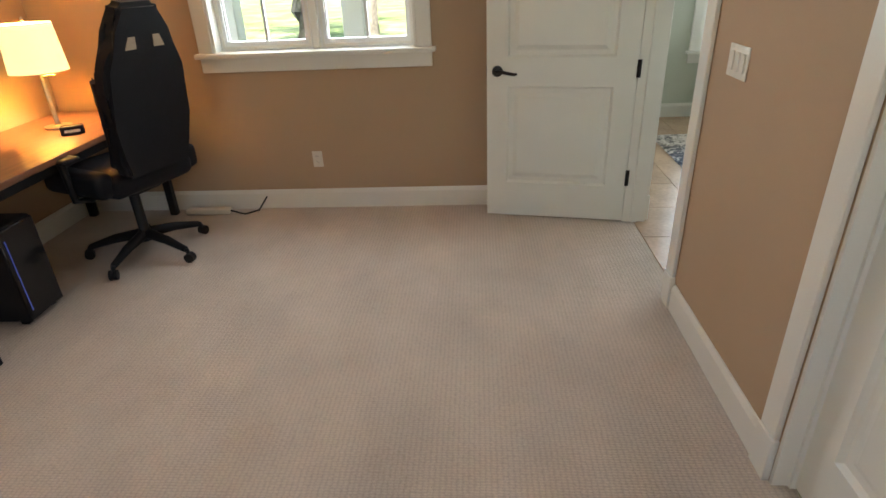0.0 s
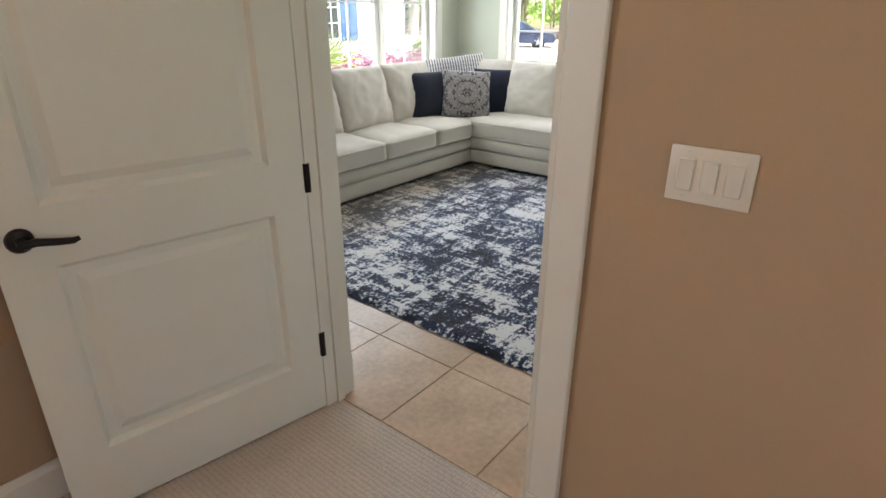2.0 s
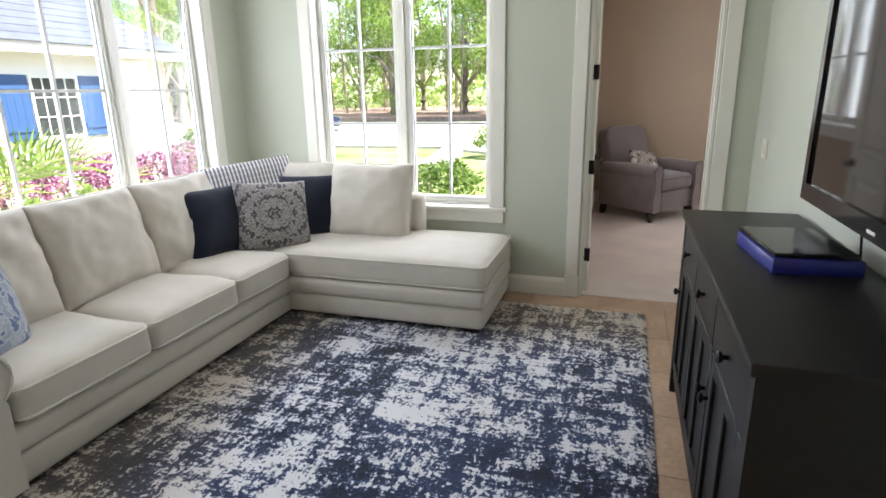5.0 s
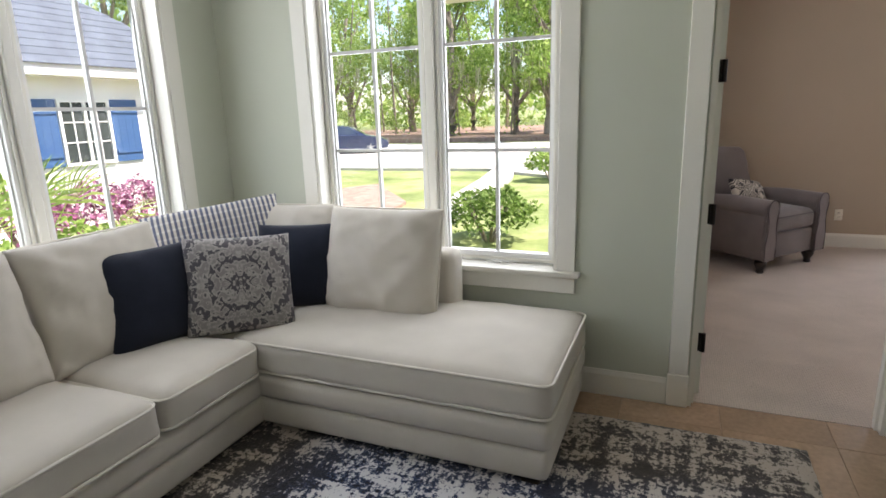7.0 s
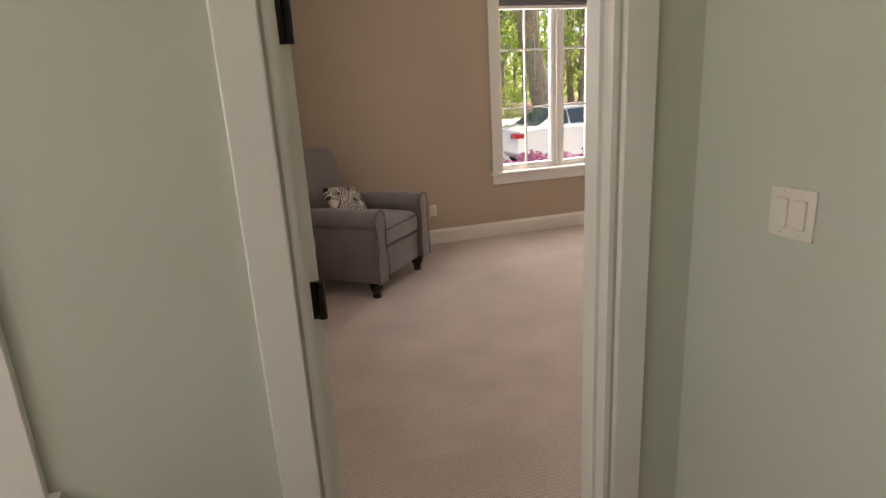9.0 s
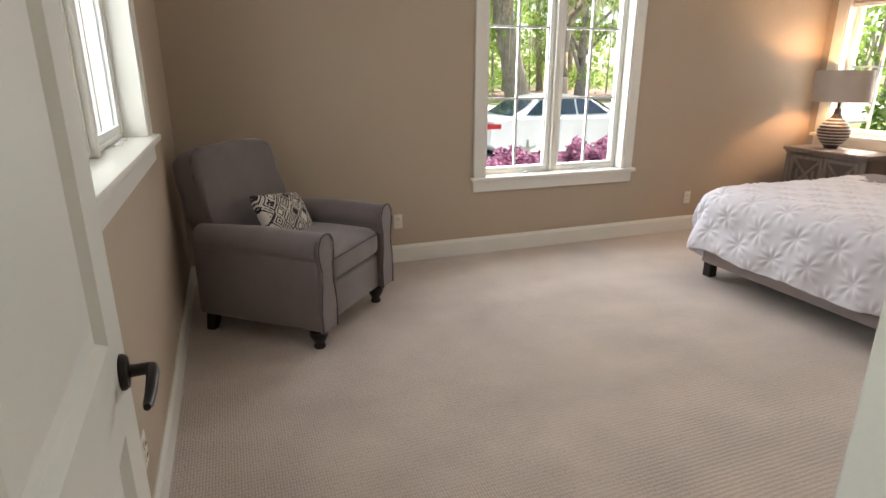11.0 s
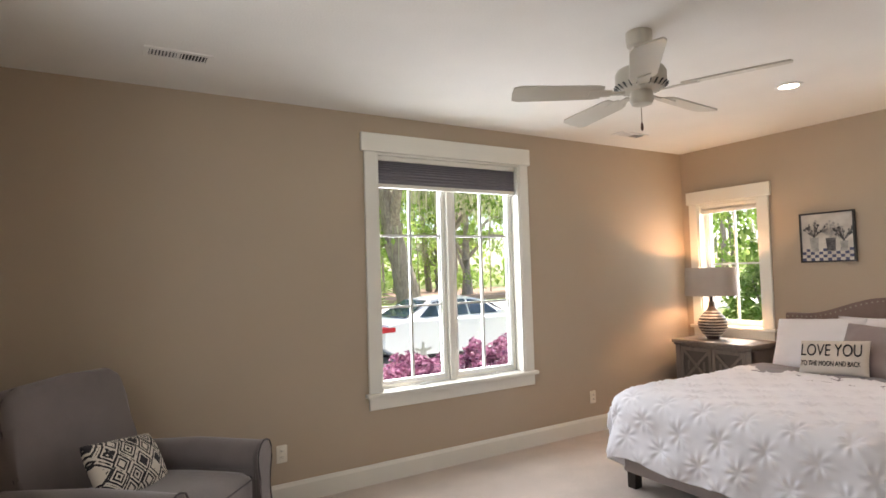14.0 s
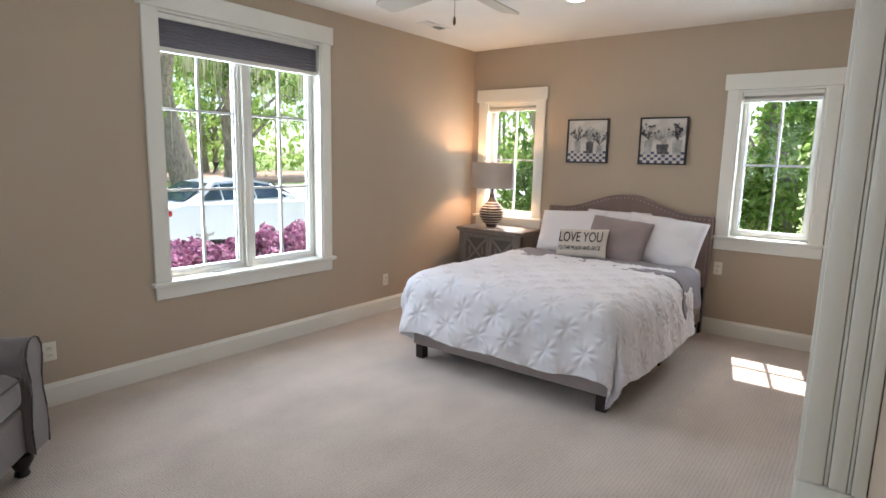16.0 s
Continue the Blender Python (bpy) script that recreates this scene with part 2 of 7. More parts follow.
def puff_box(w, d, h, r=0.05, crown=0.03, seed=0, n=14, wrinkle=0.004):
    """A box cushion: flat sides, rounded edges and a crowned top. Sits on z = 0, centred in x and y."""
    bm = bmesh.new()
    box(bm, -w / 2, w / 2, -d / 2, d / 2, 0, h)
    bmesh.ops.subdivide_edges(bm, edges=bm.edges[:], cuts=n, use_grid_fill=True)
    off = Vector((seed * 3.7, seed * 1.3, 0))
    core = Vector((w / 2 - r, d / 2 - r, h / 2 - r))
    for v in bm.verts:
        p = v.co - Vector((0, 0, h / 2))
        c = Vector([max(-k, min(k, a)) for a, k in zip(p, core)])
        dlt = p - c
        if dlt.length > 1e-6:
            p = c + dlt.normalized() * r if sum(1 for a in dlt if abs(a) > 1e-6) > 1 else c + dlt.normalized() * r
        u, t = 2 * p.x / w, 2 * p.y / d
        bulge = (1 - u ** 4) * (1 - t ** 4)
        if p.z > 0:
            p.z += crown * bulge
        nn = noise.noise(p * 6 + off)
        p += Vector((nn, noise.noise(p * 6 + off + Vector((9, 0, 0))), nn)) * wrinkle
        v.co = p + Vector((0, 0, h / 2))
    return bm


def link(name, bm, material, smooth=True, angle=40):
    me = bpy.data.meshes.new(name)
    bmesh.ops.recalc_face_normals(bm, faces=bm.faces[:])
    bm.to_mesh(me)
    bm.free()
    if material is not None:
        me.materials.append(material)
    if smooth:
        me.shade_smooth()
        me.set_sharp_from_angle(angle=radians(angle))
    return new(name, me)


def part(name, bm, material, parent, label="", m=None, smooth=True):
    """One mesh under a thing or under a part."""
    ob = link(name, bm, material, smooth)
    ob.parent = parent
    if m is not None:
        ob.matrix_basis = m
    if label:
        ob["label"] = label
    return ob


def share(name, src, parent, m):
    """Another part on the mesh of src."""
    ob = new(name, src.data)
    ob.parent = parent
    ob.matrix_basis = m
    return ob


def thing(name, m, label, category, group="", kind=""):
    ob = new(name)
    ob.empty_display_size = 0.1
    ob.matrix_basis = m
    return tagged(ob, label, category, group, kind)


def setting(name, bm, material, label="", smooth=False):
    ob = link(name, bm, material, smooth)
    return tagged(ob, label, "", "", "structure")


def bx(*a):
    bm = bmesh.new()
    box(bm, *a)
    return bm


# ---- the shell of the three rooms ----
H = 2.70      # ceiling height
DOOR_H = 2.40


def wall(name, axis, a0, a1, t0, t1, material, holes=(), label="", back=None):
    """A wall along x or y from a0 to a1, between t0 and t1 across, with openings (from, to, bottom, top)."""
    bm = bmesh.new()

    def block(p, q, z0, z1):
        if q - p > 1e-4 and z1 - z0 > 1e-4:
            if axis == "x":
                box(bm, p, q, t0, t1, z0, z1)
            else:
                box(bm, t0, t1, p, q, z0, z1)

    at = a0
    for p, q, z0, z1 in sorted(holes):
        block(at, p, 0, H)
        block(p, q, 0, z0)
        block(p, q, z1, H)
        at = q
    block(at, a1, 0, H)
    ob = setting(name, bm, material, label)
    if back is not None:
        ob.data.materials.append(back[0])
        i, sign = ("xyz".index("y" if axis == "x" else "x"), back[1])
        for f in ob.data.polygons:
            if f.normal[i] * sign > 0.5:
                f.material_index = 1
    return ob


T = 0.14
OW = (-0.62, 0.70, 1.08, 2.32)        # office window glass opening
OS = (-0.60, 1.00, 1.08, 2.32)        # office, south, behind the start: unseen opening added for light
LN = (3.31, 5.99, 0.66, 2.46)         # living room, north
LE = (4.21, 5.65, 0.66, 2.46)         # living room, east (along y)
BE = (0.03, 1.38, 0.64, 2.42)        # bedroom, east (along y)
BN = (7.72, 9.10, 1.18, 2.36)         # bedroom, north
BS1 = (9.58, 10.22, 0.89, 2.14)       # bedroom, south
BS2 = (7.04, 7.66, 0.89, 2.14)

wall("wall_office_north", "x", -1.80, 2.01, 3.973, 4.15, M_TAN, [OW], "tan painted office wall")
wall("wall_office_west", "y", -2.2, 4.15, -1.94, -1.80, M_TAN, (), "tan painted office wall")
wall("wall_office_south", "x", -1.80, 2.01, -2.2, -2.06, M_TAN, [OS], "tan painted office wall")
wall("wall_office_east", "y", -2.06, 4.15, 2.01, 2.15, M_TAN, [(0.69, 1.55, 0, DOOR_H), (2.69, 3.64, 0, DOOR_H)], "wall between office and living room", back=(M_SAGE, 1))
wall("wall_living_west", "y", 4.15, 6.50, 2.01, 2.15, M_SAGE, (), "sage green wall")
wall("wall_living_south", "x", 2.15, 6.40, 2.33, 2.47, M_SAGE, (), "sage green wall")
wall("wall_living_north", "x", 2.15, 6.40, 6.32, 6.50, M_SAGE, [LN], "sage green wall")
wall("wall_living_east", "y", 3.82, 6.50, 6.40, 6.58, M_SAGE, [LE], "sage green wall")
wall("wall_bedroom_west", "y", -2.38, 3.82, 6.40, 6.52, M_TAUPE, [(2.72, 3.54, 0, DOOR_H)], "wall between living room and bedroom", back=(M_SAGE, -1))
wall("wall_bedroom_north", "x", 6.58, 10.40, 3.64, 3.82, M_TAUPE, [BN], "taupe bedroom wall")
wall("wall_bedroom_east", "y", -2.38, 3.82, 10.40, 10.58, M_TAUPE, [BE], "taupe bedroom wall")
wall("wall_bedroom_south", "x", 6.52, 10.40, -2.38, -2.20, M_TAUPE, [BS1, BS2], "taupe bedroom wall")

setting("wall_bedroom_closet", bx(6.52, 6.76, -2.20, 0.45, 0, H), M_TAUPE, "taupe closet return standing out into the bedroom")
setting("ceiling_office", bx(-1.80, 2.01, -2.06, 3.973, H, H + 0.1), M_CEIL, "white textured ceiling")
setting("ceiling_living", bx(2.15, 6.40, 2.47, 6.32, H, H + 0.1), M_CEIL, "white textured ceiling")
setting("ceiling_bedroom", bx(6.52, 10.40, -2.20, 3.64, H, H + 0.1), M_CEIL, "white textured ceiling")
setting("roof", bx(-1.94, 10.58, -2.38, 6.50, H + 0.1, H + 0.25), M_CEIL, "flat roof deck over the rooms")
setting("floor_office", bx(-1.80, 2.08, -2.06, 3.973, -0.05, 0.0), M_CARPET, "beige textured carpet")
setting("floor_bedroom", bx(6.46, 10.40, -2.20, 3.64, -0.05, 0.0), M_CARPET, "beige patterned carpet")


# ---- baseboards ----
def baseboard(name, axis, a0, a1, face, inward):
    bm = bmesh.new()
    prof = [(0, 0), (0.016, 0), (0.016, 0.115), (0.010, 0.128), (0.006, 0.14), (0, 0.14)]
    if axis == "x":
        m = Matrix(((0, 1, 0, 0), (inward, 0, 0, face), (0, 0, 1, 0), (0, 0, 0, 1)))
    else:
        m = Matrix(((inward, 0, 0, face), (0, 1, 0, 0), (0, 0, 1, 0), (0, 0, 0, 1)))
    prism(bm, prof, a0, a1, m)
    return setting(name, bm, M_TRIM, "white painted baseboard")


for k, a in enumerate((("x", -1.80, 2.01, 3.973, -1), ("y", -2.06, 3.973, -1.80, 1), ("x", -1.8, 2.01, -2.06, 1), ("y", 1.66, 2.58, 2.01, -1), ("y", 3.77, 3.973, 2.01, -1), ("y", -2.06, 0.58, 2.01, -1),
                       ("y", 3.77, 6.32, 2.15, 1), ("x", 2.15, 6.40, 2.47, 1), ("x", 2.15, 6.40, 6.32, -1), ("y", 3.646, 6.32, 6.40, -1), ("y", 2.47, 2.614, 6.40, -1),
                       ("x", 6.52, 10.40, 3.64, -1), ("y", -2.20, 3.64, 10.40, -1), ("x", 6.76, 10.40, -2.20, 1), ("y", 0.50, 2.614, 6.52, 1), ("y", -2.20, 0.40, 6.76, 1))):
    baseboard("baseboard", *a)


# ---- windows ----
def window(name, m, w, z0, z1, sashes, cols, rows, label, head=0.13, case=0.095, depth=0.12, lattice=M_MUNTIN, cap=0.025):
    """A cased window: X along the wall, Y outward, origin on the wall's inner face at floor level in the middle of the opening."""
    win = thing(name, m, label, "window", kind="structure")
    h = w / 2
    for s in (-1, 1):
        a, b = sorted((s * h, s * (h + case)))
        part("casing", rbox(a, b, -0.02, 0.0, z0 + 0.0045, z1, 0.003, 1), M_TRIM, win)
        a, b = sorted((s * h, s * (h - 0.018)))
        part("jamb", bx(a, b, -0.012, depth + 0.04, z0 + 0.0045, z1 - 0.002), M_TRIM, win)
    part("head_casing", rbox(-h - case - cap, h + case + cap, -0.026, 0.0, z1, z1 + head, 0.004, 1), M_TRIM, win)
    part("head_jamb", bx(-h + 0.018, h - 0.018, -0.010, depth + 0.04, z1 - 0.018, z1 - 0.002), M_TRIM, win)
    part("window_sill", rbox(-h - case - cap, h + case + cap, -0.05, depth, z0 - 0.026, z0 + 0.004, 0.006, 2), M_TRIM, win)
    part("apron", rbox(-h - case, h + case, -0.02, 0.0, z0 - 0.116, z0 - 0.026, 0.003, 1), M_TRIM, win)
    z0 += 0.0045
    iw = w - 0.036
    mull = 0.05
    sw = (iw - mull * (len(sashes) - 1)) / sum(sashes)
    x = -iw / 2
    f = 0.045
    for k, share_w in enumerate(sashes):
        x0, x1 = x, x + sw * share_w
        bm = bmesh.new()
        for a in ((x0, x0 + f, z0, z1 - 0.018), (x1 - f, x1, z0, z1 - 0.018)):
            box(bm, a[0], a[1], depth - 0.03, depth + 0.02, a[2], a[3])
        box(bm, x0 + f, x1 - f, depth - 0.03, depth + 0.02, z0, z0 + f + 0.01)
        box(bm, x0 + f, x1 - f, depth - 0.03, depth + 0.02, z1 - 0.018 - f, z1 - 0.018)
        sash = part("sash_frame", bm, M_VINYL, win, smooth=False)
        bm = bmesh.new()
        for a in ((x0 + f, x0 + f + 0.008, z0 + f, z1 - 0.018 - f), (x1 - f - 0.008, x1 - f, z0 + f, z1 - 0.018 - f)):
            box(bm, a[0], a[1], depth - 0.012, depth + 0.012, a[2], a[3])
        part("gasket", bm, M_MUNTIN, sash, smooth=False)
        bm = bmesh.new()
        for a in ((x0 + 0.012, x0 + 0.026, z0 + 0.012, z1 - 0.03), (x1 - 0.026, x1 - 0.012, z0 + 0.012, z1 - 0.03)):
            box(bm, a[0], a[1], depth - 0.038, depth - 0.029, a[2], a[3])
        box(bm, x0 + 0.026, x1 - 0.026, depth - 0.038, depth - 0.029, z0 + 0.012, z0 + 0.026)
        part("sash_bead", bm, M_TRIM, sash, smooth=False)
        c = cols[k] if isinstance(cols, tuple) else cols
        g0, g1, b0, b1 = x0 + f, x1 - f, z0 + f + 0.01, z1 - 0.018 - f
        for i in range(1, c):
            xx = g0 + (g1 - g0) * i / c
            part("muntin", bx(xx - 0.009, xx + 0.009, depth - 0.012, depth + 0.012, b0, b1), lattice, sash, smooth=False)
        for i in range(1, rows):
            zz = b0 + (b1 - b0) * i / rows
            part("muntin", bx(g0, g1, depth - 0.010, depth + 0.010, zz - 0.009, zz + 0.009), lattice, sash, smooth=False)
        pane = part("pane", bx(g0, g1, depth - 0.002, depth + 0.002, b0, b1), M_GLASS, sash, "clear glass pane", smooth=False)
        pane.visible_shadow = False
        if k:
            part("mullion", rbox(x0 - mull, x0, depth - 0.06, depth + 0.03, z0, z1 - 0.018, 0.006, 1), M_TRIM, win)
        x = x1 + mull
    return win


def at_wall(side, along, face):
    """Pose for a window or plate: side is the way out of the room."""
    return {"n": pose(along, face, 0), "s": pose(along, face, 0, 0, 0, 180), "e": pose(face, along, 0, 0, 0, -90), "w": pose(face, along, 0, 0, 0, 90)}[side]


def window_in(name, side, hole, face, sashes, cols, rows, label, **k):
    return window(name, at_wall(side, (hole[0] + hole[1]) / 2, face), hole[1] - hole[0], hole[2], hole[3], sashes, cols, rows, label, **k)


window_in("window_1", "n", OW, 3.973, (1, 1), 2, 2, "white cased office window onto the porch")
# unseen window, added to go with the extra south light
window_in("window_8", "s", OS, -2.06, (1, 1), 2, 2, "unseen white cased office window added behind the start of the walk")
window_in("window_2", "n", LN, 6.32, (1, 1.5, 1), (2, 3, 2), 2, "white cased window behind the sofa", head=0.14)
window_in("window_3", "e", LE, 6.40, (1, 1), 2, 3, "white cased window beside the chaise", head=0.14)
window_in("window_4", "e", BE, 10.40, (1, 1), 2, 3, "white cased bedroom window with a raised grey shade", head=0.14)
window_in("window_5", "n", BN, 3.64, (1, 1), 2, 2, "white cased bedroom window beside the armchair")
window_in("window_6", "s", BS1, -2.20, (1,), 2, 2, "narrow white cased window behind the lamp")
window_in("window_7", "s", BS2, -2.20, (1,), 2, 2, "narrow white cased window beside the bed")


# ---- doors ----
def door_casing(name, axis, a0, a1, face, into, lining, label="white painted door casing"):
    """Casing of a doorway on one face of a wall, with a stepped edge, and, where lining is given, the jambs that line the opening."""
    ob = thing(name, pose(0, 0, 0), label, "door frame", kind="structure")

    def slab(nm, p, q, z0, z1, out, r=0.004):
        u, v = sorted((face, face + into * out))
        bm = rbox(p, q, u, v, z0, z1, r, 1) if axis == "x" else rbox(u, v, p, q, z0, z1, r, 1)
        part(nm, bm, M_TRIM, ob)

    for s, e in ((-1, a0), (1, a1)):
        p, q = sorted((e + s * 0.008, e + s * 0.10))
        slab("casing", p, q, 0.17, DOOR_H, 0.02)
        p, q = sorted((e + s * 0.002, e + s * 0.104))
        slab("plinth", p, q, 0, 0.17, 0.026)
    slab("head_casing", a0 - 0.12, a1 + 0.12, DOOR_H + 0.004, DOOR_H + 0.13, 0.025)
    if lining is not None:
        u, v = sorted((face + 0.002 * into, lining))
        mid = (u + v) / 2
        for s, e in ((1, a0), (-1, a1)):
            p, q = sorted((e, e + s * 0.016))
            bm = bx(p, q, u, v, 0, DOOR_H) if axis == "x" else bx(u, v, p, q, 0, DOOR_H)
            part("jamb", bm, M_TRIM, ob)
            p, q = sorted((e + s * 0.016, e + s * 0.028))
            bm = bx(p, q, mid - 0.02, mid + 0.015, 0, DOOR_H - 0.03) if axis == "x" else bx(mid - 0.02, mid + 0.015, p, q, 0, DOOR_H - 0.03)
            part("door_stop", bm, M_TRIM, ob)
        bm = bx(a0, a1, u, v, DOOR_H - 0.016, DOOR_H) if axis == "x" else bx(u, v, a0, a1, DOOR_H - 0.016, DOOR_H)
        part("head_jamb", bm, M_TRIM, ob)
    return ob


door_casing("door_frame_office", "y", 2.69, 3.64, 2.01, -1, 2.152)
door_casing("door_frame_living_west", "y", 2.69, 3.64, 2.15, 1, None)
door_casing("door_frame_closet", "y", 0.69, 1.55, 2.01, -1, 2.152)
door_casing("door_frame_living_east", "y", 2.72, 3.54, 6.40, -1, 6.522)
door_casing("door_frame_bedroom", "y", 2.72, 3.54, 6.52, 1, None)


closet_trim = thing("trim_closet_return", pose(0, 0, 0), "glossy white moulded casing on the end of the closet return", "trim", kind="structure")
for a, b, out in ((6.524, 6.575, 0.035), (6.577, 6.590, 0.022), (6.592, 6.655, 0.028), (6.657, 6.672, 0.016), (6.674, 6.764, 0.024)):
    part("casing_board", rbox(a, b, 0.451, 0.451 + out, 0.17, DOOR_H + 0.1, 0.006, 2), M_TRIM, closet_trim)
part("plinth", rbox(6.524, 6.770, 0.451, 0.492, 0, 0.168, 0.006, 2), M_TRIM, closet_trim)
part("casing_board", rbox(6.761, 6.780, 0.36, 0.449, 0, DOOR_H + 0.1, 0.005, 2), M_TRIM, closet_trim)


def lever(parent, x, z, y, s, turn):
    """Dark lever handle on one face: a round rose and a curved lever."""
    bm = bmesh.new()
    lathe(bm, [(0.033, 0), (0.033, 0.006), (0.028, 0.012), (0.012, 0.014), (0.011, 0.05)], 20, pose(x, y, z, -90 if s > 0 else 90))
    h = part("door_handle", bm, M_BRONZE, parent, "dark bronze lever handle")
    bm = bmesh.new()
    yy = y + s * 0.05
    tube(bm, [(x, yy, z), (x + turn * 0.03, yy + s * 0.004, z + 0.004), (x + turn * 0.075, yy + s * 0.003, z - 0.006), (x + turn * 0.11, yy, z - 0.012), (x + turn * 0.125, yy, z - 0.008)], [0.011, 0.011, 0.010, 0.009, 0.006])
    part("lever", bm, M_BRONZE, h)


def panel_door(name, m, w, h, label, hand=1, handles=True, hinge_side=1):
    """Two-panel moulded door: X from the hinge edge to the latch, Y across its thickness (0 to 0.04), Z up."""
    d = thing(name, m, label, "door", kind="structure")
    t = 0.04
    st, lock = 0.125, (0.86, 1.03)
    bm = bmesh.new()
    for a in ((0, st, 0.01, h), (w - st, w, 0.01, h), (st, w - st, 0.01, 0.24), (st, w - st, lock[0], lock[1]), (st, w - st, h - 0.13, h)):
        box(bm, a[0], a[1], 0, t, a[2], a[3])
    part("door_frame", bm, M_DOOR, d, smooth=False)
    for z0, z1 in ((0.24, lock[0]), (lock[1], h - 0.13)):
        bm = bmesh.new()
        x0, x1 = st, w - st
        for y, s in ((0, 1), (t, -1)):
            loops = []
            for o, dep in ((0, 0), (0.014, 0.016), (0.040, 0.016), (0.066, 0.006)):
                loops.append([bm.verts.new((x, y + s * dep, z)) for x, z in ((x0 + o, z0 + o), (x1 - o, z0 + o), (x1 - o, z1 - o), (x0 + o, z1 - o))])
            for a, b in zip(loops, loops[1:]):
                for i in range(4):
                    bm.faces.new((a[i], a[(i + 1) % 4], b[(i + 1) % 4], b[i]))
            bm.faces.new(loops[-1])
        part("panel", bm, M_DOOR, d, smooth=False)
    if handles:
        lever(d, w - 0.065, 0.95, 0, -1, -1)
        lever(d, w - 0.065, 0.95, t, 1, -1)
        part("latch", bx(w, w + 0.003, 0.006, t - 0.006, 0.92, 0.98), M_BRONZE, d)
    for z in (0.30, 0.965, 1.63, 2.25):
        bm = bmesh.new()
        y = 0 if hinge_side < 0 else t
        tube(bm, [(-0.006, y, z - 0.05), (-0.006, y, z + 0.05)], 0.012)
        box(bm, -0.004, -0.001, y - 0.034 if hinge_side > 0 else y, y if hinge_side > 0 else y + 0.034, z - 0.05, z + 0.05)
        part("hinge", bm, M_BRONZE, d)
    return d


# office door, open at right angles; closet door, shut; bedroom door, open against the wall
panel_door("door_1", pose(2.012, 3.665, 0, 0, 0, 170), 0.88, 2.385, "white two-panel office door standing open", hinge_side=1)
panel_door("door_2", pose(2.075, 1.534, 0, 0, 0, -90), 0.828, 2.385, "white two-panel closet door, shut")
panel_door("door_3", pose(6.535, 3.485, 0, 0, 0, 2), 0.785, 2.385, "white two-panel bedroom door standing open", hinge_side=-1)


# ---- wall plates ----
def switch_plate(m, gangs, label):
    w = 0.07 + 0.046 * (gangs - 1)
    p = thing("light_switch", m, label, "light switch")
    part("plate", rbox(-w / 2, w / 2, -0.006, 0, -0.057, 0.057, 0.003, 2), M_PLATE, p)
    for i in range(gangs):
        x = (i - (gangs - 1) / 2) * 0.046
        r = part("rocker", rbox(x - 0.016, x + 0.016, -0.011, -0.004, -0.033, 0.033, 0.002, 1), M_PLATE, p)
        for z in (-0.046, 0.046):
            bm = bmesh.new()
            lathe(bm, [(0.0035, 0), (0.003, 0.0015)], 10, pose(x, -0.006, z, 90))
            part("screw", bm, M_PLATE, r)
    return p


def outlet(m, label="ivory duplex wall outlet"):
    p = thing("wall_outlet", m, label, "outlet")
    part("plate", rbox(-0.035, 0.035, -0.006, 0, -0.057, 0.057, 0.003, 2), M_PLATE, p)
    for z in (-0.021, 0.021):
        s = part("socket", rbox(-0.017, 0.017, -0.009, -0.004, z - 0.015, z + 0.015, 0.004, 2), M_PLATE, p)
        bm = bmesh.new()
        for x in (-0.007, 0.005):
            box(bm, x, x + 0.002, -0.0105, -0.009, z - 0.004, z + 0.007)
        part("slot", bm, M_SLOT, s)
    return p


def plate_at(side, along, face, z):
    return at_wall(side, along, face) @ pose(0, 0, z)


switch_plate(plate_at("e", 2.35, 2.01, 1.195), 3, "ivory three-gang rocker switch on the tan wall")
switch_plate(plate_at("s", 6.09, 2.47, 1.155), 2, "ivory two-gang rocker switch on the sage wall")
outlet(plate_at("n", -0.04, 3.973, 0.36))
outlet(plate_at("e", 2.11, 10.40, 0.335))
outlet(plate_at("e", -0.76, 10.40, 0.32))
outlet(plate_at("s", 7.70, -2.20, 0.60))
outlet(plate_at("n", 7.95, 3.64, 0.33))


# strike plates in the jambs
for nm, x, y, z, s in (("strike_plate", 6.475, 2.736, 0.95, 1), ("strike_plate", 2.05, 2.706, 0.95, 1)):
    sp_ = thing(nm, pose(x, y, z), "small dark bronze strike plate in the door jamb", "strike plate", "strike plates")
    part("plate", rbox(-0.014, 0.014, 0, 0.003, -0.035, 0.035, 0.001, 1), M_BRONZE, sp_)
    part("latch_hole", bx(-0.006, 0.006, 0.003, 0.0036, -0.014, 0.014), M_SLOT, sp_)


# ==== living room ====
M_GROUT = mat("grout", (0.47, 0.345, 0.245), rough=0.9, vary=0.15, scale=20)


def tile_mat():
    m = mat("stone_tile", (0.49, 0.335, 0.225), rough=0.26, vary=0.20, scale=5, bump=0.05, grain=40)
    n, l = m.node_tree.nodes, m.node_tree.links
    oi = n.new("ShaderNodeObjectInfo")
    hs = n.new("ShaderNodeHueSaturation")
    mr = n.new("ShaderNodeMapRange")
    mr.inputs["To Min"].default_value = 0.9
    mr.inputs["To Max"].default_value = 1.08
    b = n["Principled BSDF"]
    src = b.inputs["Base Color"].links[0].from_socket
    l.new(oi.outputs["Random"], mr.inputs[0])
    l.new(mr.outputs[0], hs.inputs["Value"])
    l.new(src, hs.inputs["Color"])
    l.new(hs.outputs[0], b.inputs["Base Color"])
    return m


M_TILE = tile_mat()
floor_living = setting("floor_living", bx(2.08, 6.46, 2.47, 6.32, -0.05, -0.006), M_GROUT, "pale stone tile floor with narrow joints")

